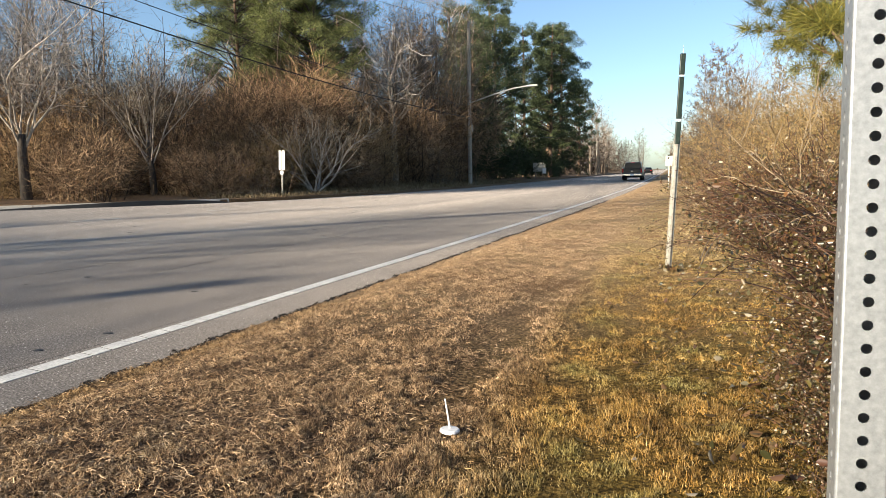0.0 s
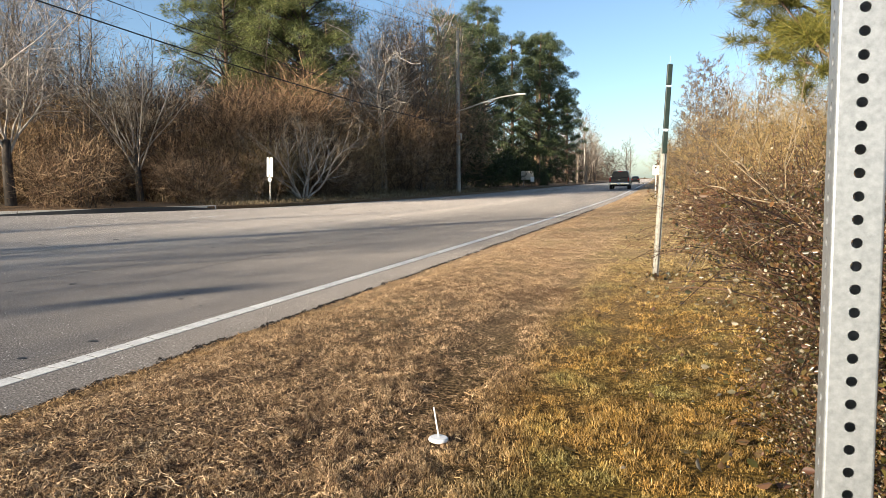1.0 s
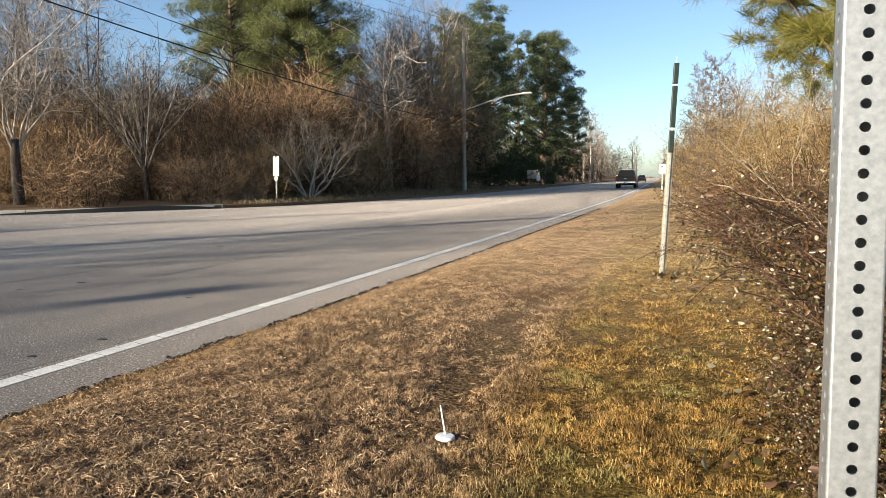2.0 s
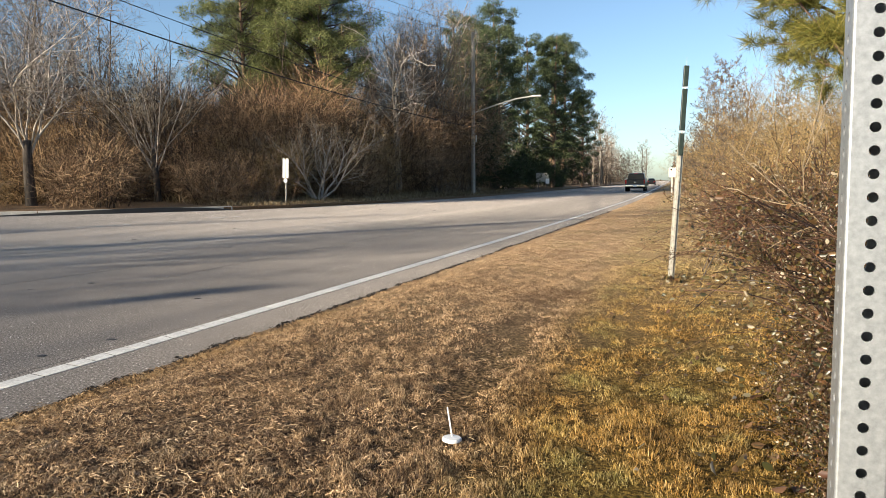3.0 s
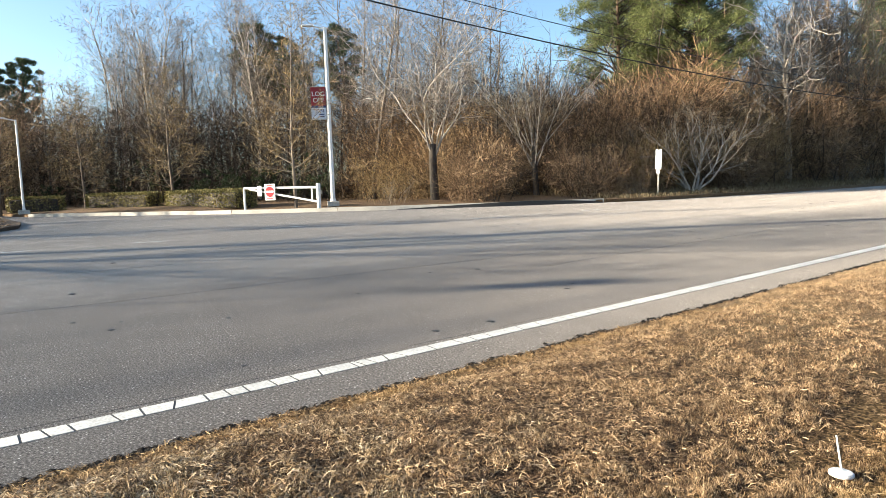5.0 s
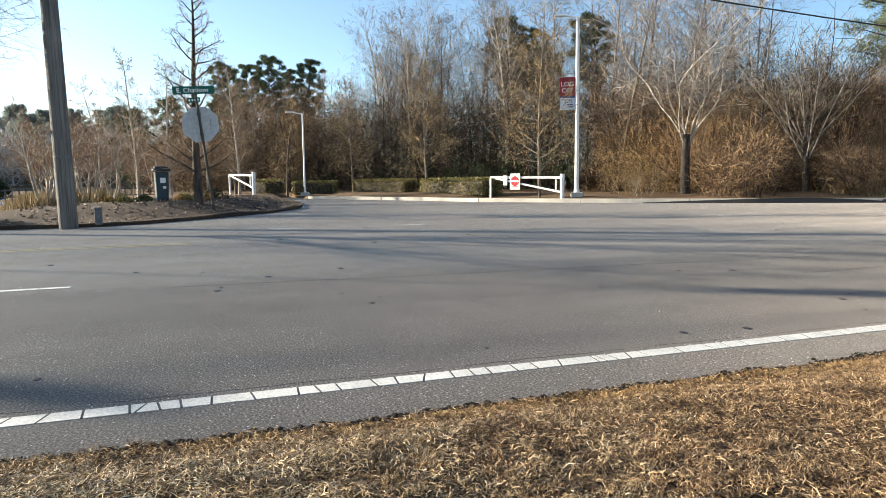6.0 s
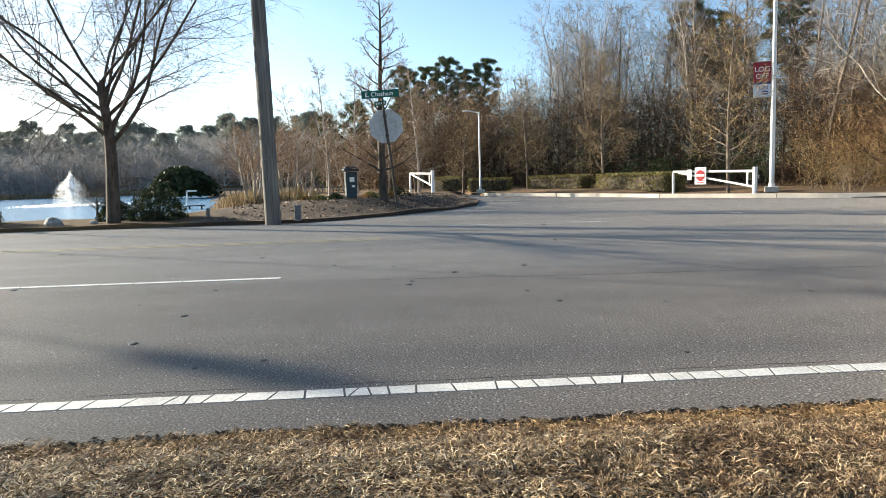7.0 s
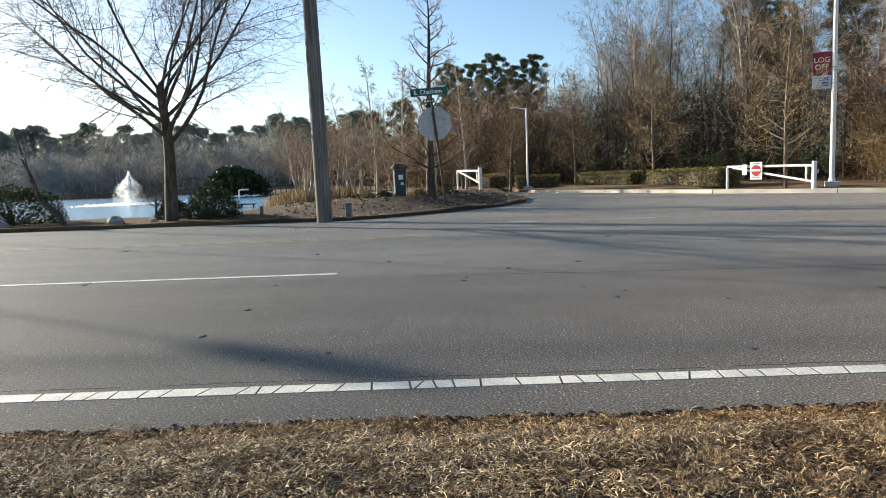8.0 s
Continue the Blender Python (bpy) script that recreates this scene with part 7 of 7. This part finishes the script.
def far_shore():
    far = pine_tree("far_pine", "pine on the far shore, paled with painted haze", 101, 15.5, 0.22, 0.36, 4.6, NEEDLE_HAZE, 60, 150, 0.6, 0.06)
    r = random.Random(102)
    spots = []
    for i in range(46):
        a = radians(97 + 36 * (i + r.random()) / 46)
        d = r.uniform(140, 175)
        spots.append((-math.sin(a) * d, math.cos(a) * d))
    scatter(far, spots, r, 0.66, 0.95, 2, "far shore pines")
    bare = bare_tree("far_bare_tree", "leafless tree on the far shore, greyed with painted haze", random.Random(103), 11, 0.16, FOREST[:3], BARK_PALE, TWIG_HAZE)
    bspots = [(-math.sin(radians(a)) * d, math.cos(radians(a)) * d) for a, d in [(92 + 1.25 * i, r.uniform(125, 150)) for i in range(32)]]
    scatter(bare, bspots, r, 0.65, 0.95, 3, "far shore trees")
    levels = [dict(segs=5, up=0.03, wig=0.05, taper=0.85), dict(n=12, len=0.3, angle=48, start=0.05, segs=2, up=0.06, wig=0.16, thin=0.4, shape=0.3), dict(n=7, len=0.6, angle=42, start=0.1, segs=1, up=0.03, wig=0.18, thin=0.7, shape=0.3)]
    segs = []
    for i in range(150):
        a, d = radians(r.uniform(91, 136)), r.uniform(124, 160)
        x, y, k = -math.sin(a) * d, math.cos(a) * d, r.uniform(0.55, 0.95)
        z = ground_z(x, y)
        segs += [((p[0] * k + x, p[1] * k + y, p[2] * k + z), (q[0] * k + x, q[1] * k + y, q[2] * k + z), 3.0 * r0, 3.0 * r1, l) for p, q, r0, r1, l in grow(r, 8.0, 0.06, levels)]
    tagged(part("far_woods", quick("far_woods", *twigwork(segs)), TWIG_HAZE, None), "leafless woods massed along the far shore, greyed by painted haze", "woods", kind="stuff")
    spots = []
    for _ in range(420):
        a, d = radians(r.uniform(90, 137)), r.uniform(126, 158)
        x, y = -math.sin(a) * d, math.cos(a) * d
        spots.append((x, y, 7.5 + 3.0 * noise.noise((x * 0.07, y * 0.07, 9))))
    twig_fill("far_undergrowth", "leafless growth massed along the far shore, greyed by painted haze", spots, 56000, 104, 1.3, 0.035, TWIG_HAZE)
    for x, y, h in ((-124, -63, 5.2), (-124, -59.0, 3.9)):
        p = thing("lamp_pole", "thin pale lamp pole on the far bank", "pole", (x, y, ground_z(x, y) - 0.05), group="far lamp poles")
        part("pole", rod((0, 0, -0.1), (0, 0, h), 0.11, 0.08, 10), WHITE, p)
        part("lamp_head", box(0.3, 0.3, 0.25, (0, 0, h), 0.05), STEEL, p)
    nr = np.random.default_rng(105)
    n = 16000
    a = np.radians(nr.uniform(92, 134, n))
    d = nr.uniform(117, 122, n)
    root = np.stack([-np.sin(a) * d, np.cos(a) * d, -0.35 + 0 * a], 1)
    keep = root[:, 0] < -100
    root = root[keep]
    tip = root + np.stack([nr.normal(0, 0.15, len(root)), nr.normal(0, 0.15, len(root)), nr.uniform(0.3, 0.85, len(root))], 1)
    tagged(part("reed_bed", quick("reed_bed", *blades(root, tip, 0.1, nr)), REED, None), "brown reed bed along the far shore", "reeds", kind="stuff")


far_shore()


def leafy_bush(name, label, x, y, rx, ry, h, n, leaf, mat, seed, z=None):
    nr = np.random.default_rng(seed)
    e = thing(name, label, "bush", (x, y, (ground_z(x, y) if z is None else z) - 0.05))
    u = nr.normal(size=(n, 3))
    u /= np.linalg.norm(u, axis=1)[:, None]
    u[:, 2] = np.abs(u[:, 2])
    lump = np.array([1 + 0.25 * noise.noise((p[0] * 2.2, p[1] * 2.2, p[2] * 2.2 + seed)) for p in u])
    rad = nr.uniform(0.55, 1.0, n) ** 0.5 * lump
    p = u * rad[:, None] * np.array([rx, ry, h])
    stems = [((0, 0, 0), tuple(q * 0.85), 0.03, 0.008) for q in p[:40]]
    part("stemwork", quick("stemwork", *tubes(stems, 4)), BARK_DARK, e)
    part("foliage", quick("foliage", *leaves(p, leaf * nr.uniform(0.6, 1.4, n), nr)), mat, e)
    return e


def pond_side():
    leafy_bush("evergreen_bush", "rounded dark glossy evergreen bush by the pond", -19.7, -6.75, 0.75, 0.8, 0.95, 5200, 0.06, EVERGREEN, 111)
    leafy_bush("evergreen_bush", "rounded dark glossy evergreen bush by the road", -20.4, -13.0, 1.2, 1.7, 1.25, 8000, 0.065, EVERGREEN, 112)
    leafy_bush("evergreen_bush", "dark evergreen bush under the bare tree", -20.6, -8.25, 0.5, 0.5, 0.75, 2600, 0.06, EVERGREEN, 113)
    leafy_bush("evergreen_tree", "broad dark evergreen on the far bank", -74, -22.5, 3.2, 3.6, 3.0, 3600, 0.4, EVERGREEN, 114, 0.0)
    # the leaning dead trunk
    e = thing("leaning_tree", "short crooked leaning bare trunk by the pond", "tree", (-18.7, -10.4, 0.05))
    pts = [Vector((0, 0, -0.1)), Vector((-0.05, -0.35, 0.4)), Vector((-0.05, -0.75, 0.8)), Vector((0, -0.85, 1.3)), Vector((0, -1.1, 1.9))]
    segs = [(tuple(a), tuple(b), 0.085 - 0.014 * i, 0.085 - 0.014 * (i + 1)) for i, (a, b) in enumerate(zip(pts, pts[1:]))]
    smooth(part("trunk", quick("trunk", *tubes(segs, 8)), BARK_DARK, e), 80)
    tw = [s for s in grow(random.Random(7), 1.6, 0.03, BRUSH, (-0.2, -0.4))]
    part("crown", quick("crown", *tubes([(tuple(np.array(a) + [0, -0.9, 1.4]), tuple(np.array(b) + [0, -0.9, 1.4]), r0, r1) for a, b, r0, r1, l in tw], 3)), TWIG_DARK, e)
    for x, y, s in ((-18.6, -9.05, 0.22), (-18.7, -8.05, 0.1), (-18.8, -12.4, 0.25)):
        bm = bmesh.new()
        bmesh.ops.create_icosphere(bm, subdivisions=3, radius=s)
        for v in bm.verts:
            v.co *= 1 + 0.28 * noise.noise(v.co * 4 / s * 0.3 + Vector((x, y, 0)))
            v.co.z *= 0.75
        ob = part("boulder", bm, ROCK, None)
        ob.location = (x, y, ground_z(x, y) + s * 0.25)
        tagged(ob, "grey weathered boulder at the road's edge", "rock", "boulders")
    sm = bare_tree("small_tree", "small leafless tree with drooping twigs at the water's edge", random.Random(121), 1.2, 0.075, VASE[:4], BARK_DARK, TWIG_DARK)
    place_tree(sm, -20.6, -8.75, 0, 0.62)
    # fountain
    nr = np.random.default_rng(131)
    n = 20000
    a = nr.uniform(0, 6.28, n)
    k = nr.random(n)
    s = nr.random(n)
    rad = 0.06 + 1.5 * s * k * k
    z = 2.7 * (1 - (2 * s - 1) ** 2 * 0.9) * (1 - 0.35 * k) * nr.uniform(0.7, 1.05, n)
    p = np.stack([rad * np.cos(a), rad * np.sin(a), z], 1)
    e = thing("fountain", "white spraying fountain in the pond", "fountain", (-57.7, -26.5, -0.3))
    part("spray", quick("spray", *leaves(p, 0.06 * nr.uniform(0.5, 1.3, n), nr)), FOAM, e)
    part("float", rod((0, 0, -0.1), (0, 0, 0.12), 0.6, 0.5, 16), DARK, e)
    ring = np.stack([nr.normal(0, 1.6, 1500), nr.normal(0, 1.6, 1500), np.abs(nr.normal(0.03, 0.04, 1500))], 1)
    part("splash", quick("splash", *leaves(ring, 0.16, nr, 0.5)), FOAM, e)
    # a bench-like float and a bent pipe out on the water
    e = thing("water_platform", "small dark floating platform on the pond", "platform", (-40.0, -11.55, -0.3))
    part("deck", box(0.5, 0.9, 0.06, (0, 0, 0.16), 0.01), DARK, e)
    for s in (-0.34, 0.34):
        part("leg", box(0.1, 0.08, 0.2, (0, s, 0)), DARK, e)
    e = thing("bent_pipe", "white pipe bent at the top, standing in the pond", "pipe", (-43.0, -12.9, -0.4))
    part("riser", rod((0, 0, 0), (0, 0, 1.1), 0.05, 0.05, 8), WHITE, e)
    part("spout", rod((0, 0, 1.1), (0, 0.6, 1.12), 0.05, 0.05, 8), WHITE, e)
    e = thing("short_post", "short dark wooden post by the water", "post", (-19.2, -5.2, 0.0))
    part("post", rod((0, 0, 0), (0, 0, 0.42), 0.06, 0.05, 8), WOOD, e)


pond_side()


def island():
    # litter bin with an overhanging lid
    x, y = -23.5, -1.55
    e = thing("litter_bin", "dark blue-green square litter bin with an overhanging lid", "litter bin", (x, y, ground_z(x, y) - 0.04), 12)
    bm = box(0.4, 0.4, 0.88, (0, 0, 0.06), 0.03)
    for v in bm.verts:
        k = 0.86 + 0.14 * min(1, v.co.z / 0.9)
        v.co.x, v.co.y = v.co.x * k, v.co.y * k
    body = part("body", bm, BIN_BLUE, e)
    part("foot", box(0.36, 0.36, 0.08, (0, 0, 0), 0.015), DARK, e)
    lid = part("lid", box(0.52, 0.52, 0.09, (0, 0, 0.96), 0.03), BIN_BLUE, e)
    part("lid_top", box(0.4, 0.4, 0.07, (0, 0, 1.05), 0.03), BIN_BLUE, lid, "paler sunlit top of the lid")
    part("notice", box(0.006, 0.16, 0.16, (0.196, 0.02, 0.6), 0.002), SIGN_WHITE, body, "small pale notice")
    part("notice", box(0.006, 0.1, 0.08, (0.19, 0.06, 0.42), 0.002), SIGN_WHITE, body, "small pale notice")
    for i, (px, py, s) in enumerate(((-23.0, -2.6, 0.28), (-23.4, -3.1, 0.25), (-23.6, -2.1, 0.3), (-24.0, -0.9, 0.32), (-24.4, -0.4, 0.4), (-25.2, 0.0, 0.5), (-24.6, -3.4, 0.3), (-23.9, -1.0, 0.26))):
        leafy_bush("low_shrub", "small rounded olive and russet shrub in the mulch", px, py, s, s, s * 0.85, 420, 0.07, (HEDGE, DRY_LEAF, EVERGREEN)[i % 3], 140 + i)
    crape = bare_tree("crape_myrtle", "small multi-stemmed tree with smooth pale trunks", random.Random(151), 2.6, 0.045, MULTI, BARK_PALE, TWIG_RUST, stems=5)
    r = random.Random(152)
    scatter(crape, [(-27, -4.2), (-24.5, -5.0), (-31, -4.0), (-33, -2.2), (-29.5, -6.0)], r, 0.85, 1.15, 2, "pale-stemmed trees")
    slim = bare_tree("garden_tree", "slender young leafless tree beyond the island", random.Random(153), 6.2, 0.08, SLIM, BARK_PALE, TWIG)
    scatter(slim, [(-34, -3.3), (-38, -2.15), (-44, -4.4), (-46, -6.5), (-41, -1.0), (-50, -5.0), (-55, -9.5), (-48, -0.5), (-37, 1.2), (-52, 2.0)], r, 0.8, 1.1, 2, "garden trees")
    ever = pine_tree("garden_conifer", "dark conifer beyond the drive", 154, 8.0, 0.14, 0.12, 2.2, NEEDLE_DARK, 44, 70, 0.4, 0.04, 0.2)
    scatter(ever, [(-58, -3.2), (-66, 0.5), (-60, -6.0)], r, 0.9, 1.1, 1, "conifers")
    high = pine_tree("tall_pine", "tall pine with a rounded dark crown over the bare wood", 157, 11.4, 0.2, 0.56, 1.75, NEEDLE_DARK, 52, 230, 0.2, 0.016, 0.55)
    scatter(high, [(-62, 1.2), (-62, 4.8), (-61, 7.8), (-65, 2.8), (-65, 6.6), (-55, 25.0), (-53, 27.0), (-44, 19.4), (-42, 20.8), (-38, 22.8)], r, 0.94, 1.06, 1, "round-crowned pines")
    nr = np.random.default_rng(155)
    n = 5500
    x = nr.uniform(-40, -24, n)
    y = -5.0 + 0.27 * (x + 24) * 0.6 + nr.normal(0, 0.9, n)
    z = np.array([ground_z(a, b) for a, b in zip(x, y)])
    keep = z > -0.4
    root = np.stack([x, y, z - 0.03], 1)[keep]
    tip = root + np.stack([nr.normal(0, 0.12, len(root)), nr.normal(0, 0.12, len(root)), nr.uniform(0.2, 0.6, len(root))], 1)
    tagged(part("dry_grass", quick("dry_grass", *blades(root, tip, 0.03, nr)), REED, None), "clumps of dry ornamental grass above the pond", "grass", kind="stuff")
    f = thing("low_fence", "low dark picket fence above the pond", "fence", (-42, -6.6, ground_z(-42, -6.6) - 0.05), 96)
    for k in range(26):
        part("picket", box(0.07, 0.04, 0.75, (-4 + 0.32 * k, 0, 0), 0.008), WOOD, f)
    for z in (0.25, 0.6):
        part("rail", box(8.4, 0.04, 0.07, (0, 0.04, z), 0.008), WOOD, f)
    nr = np.random.default_rng(156)
    n = 1500
    x, y = nr.uniform(-30, -18.3, n), nr.uniform(-5, 3, n)
    keep = np.array([far_edge(b) - a > 0.3 for a, b in zip(x, y)])
    pts = np.array([(a, b, ground_z(a, b) + 0.02) for a, b in zip(x[keep], y[keep])])
    tagged(part("mulch_chips", quick("mulch_chips", *leaves(pts, 0.1, nr, 0.6)), TWIG, None), "loose leaves and bark chips on the bed", "mulch", kind="stuff")


island()
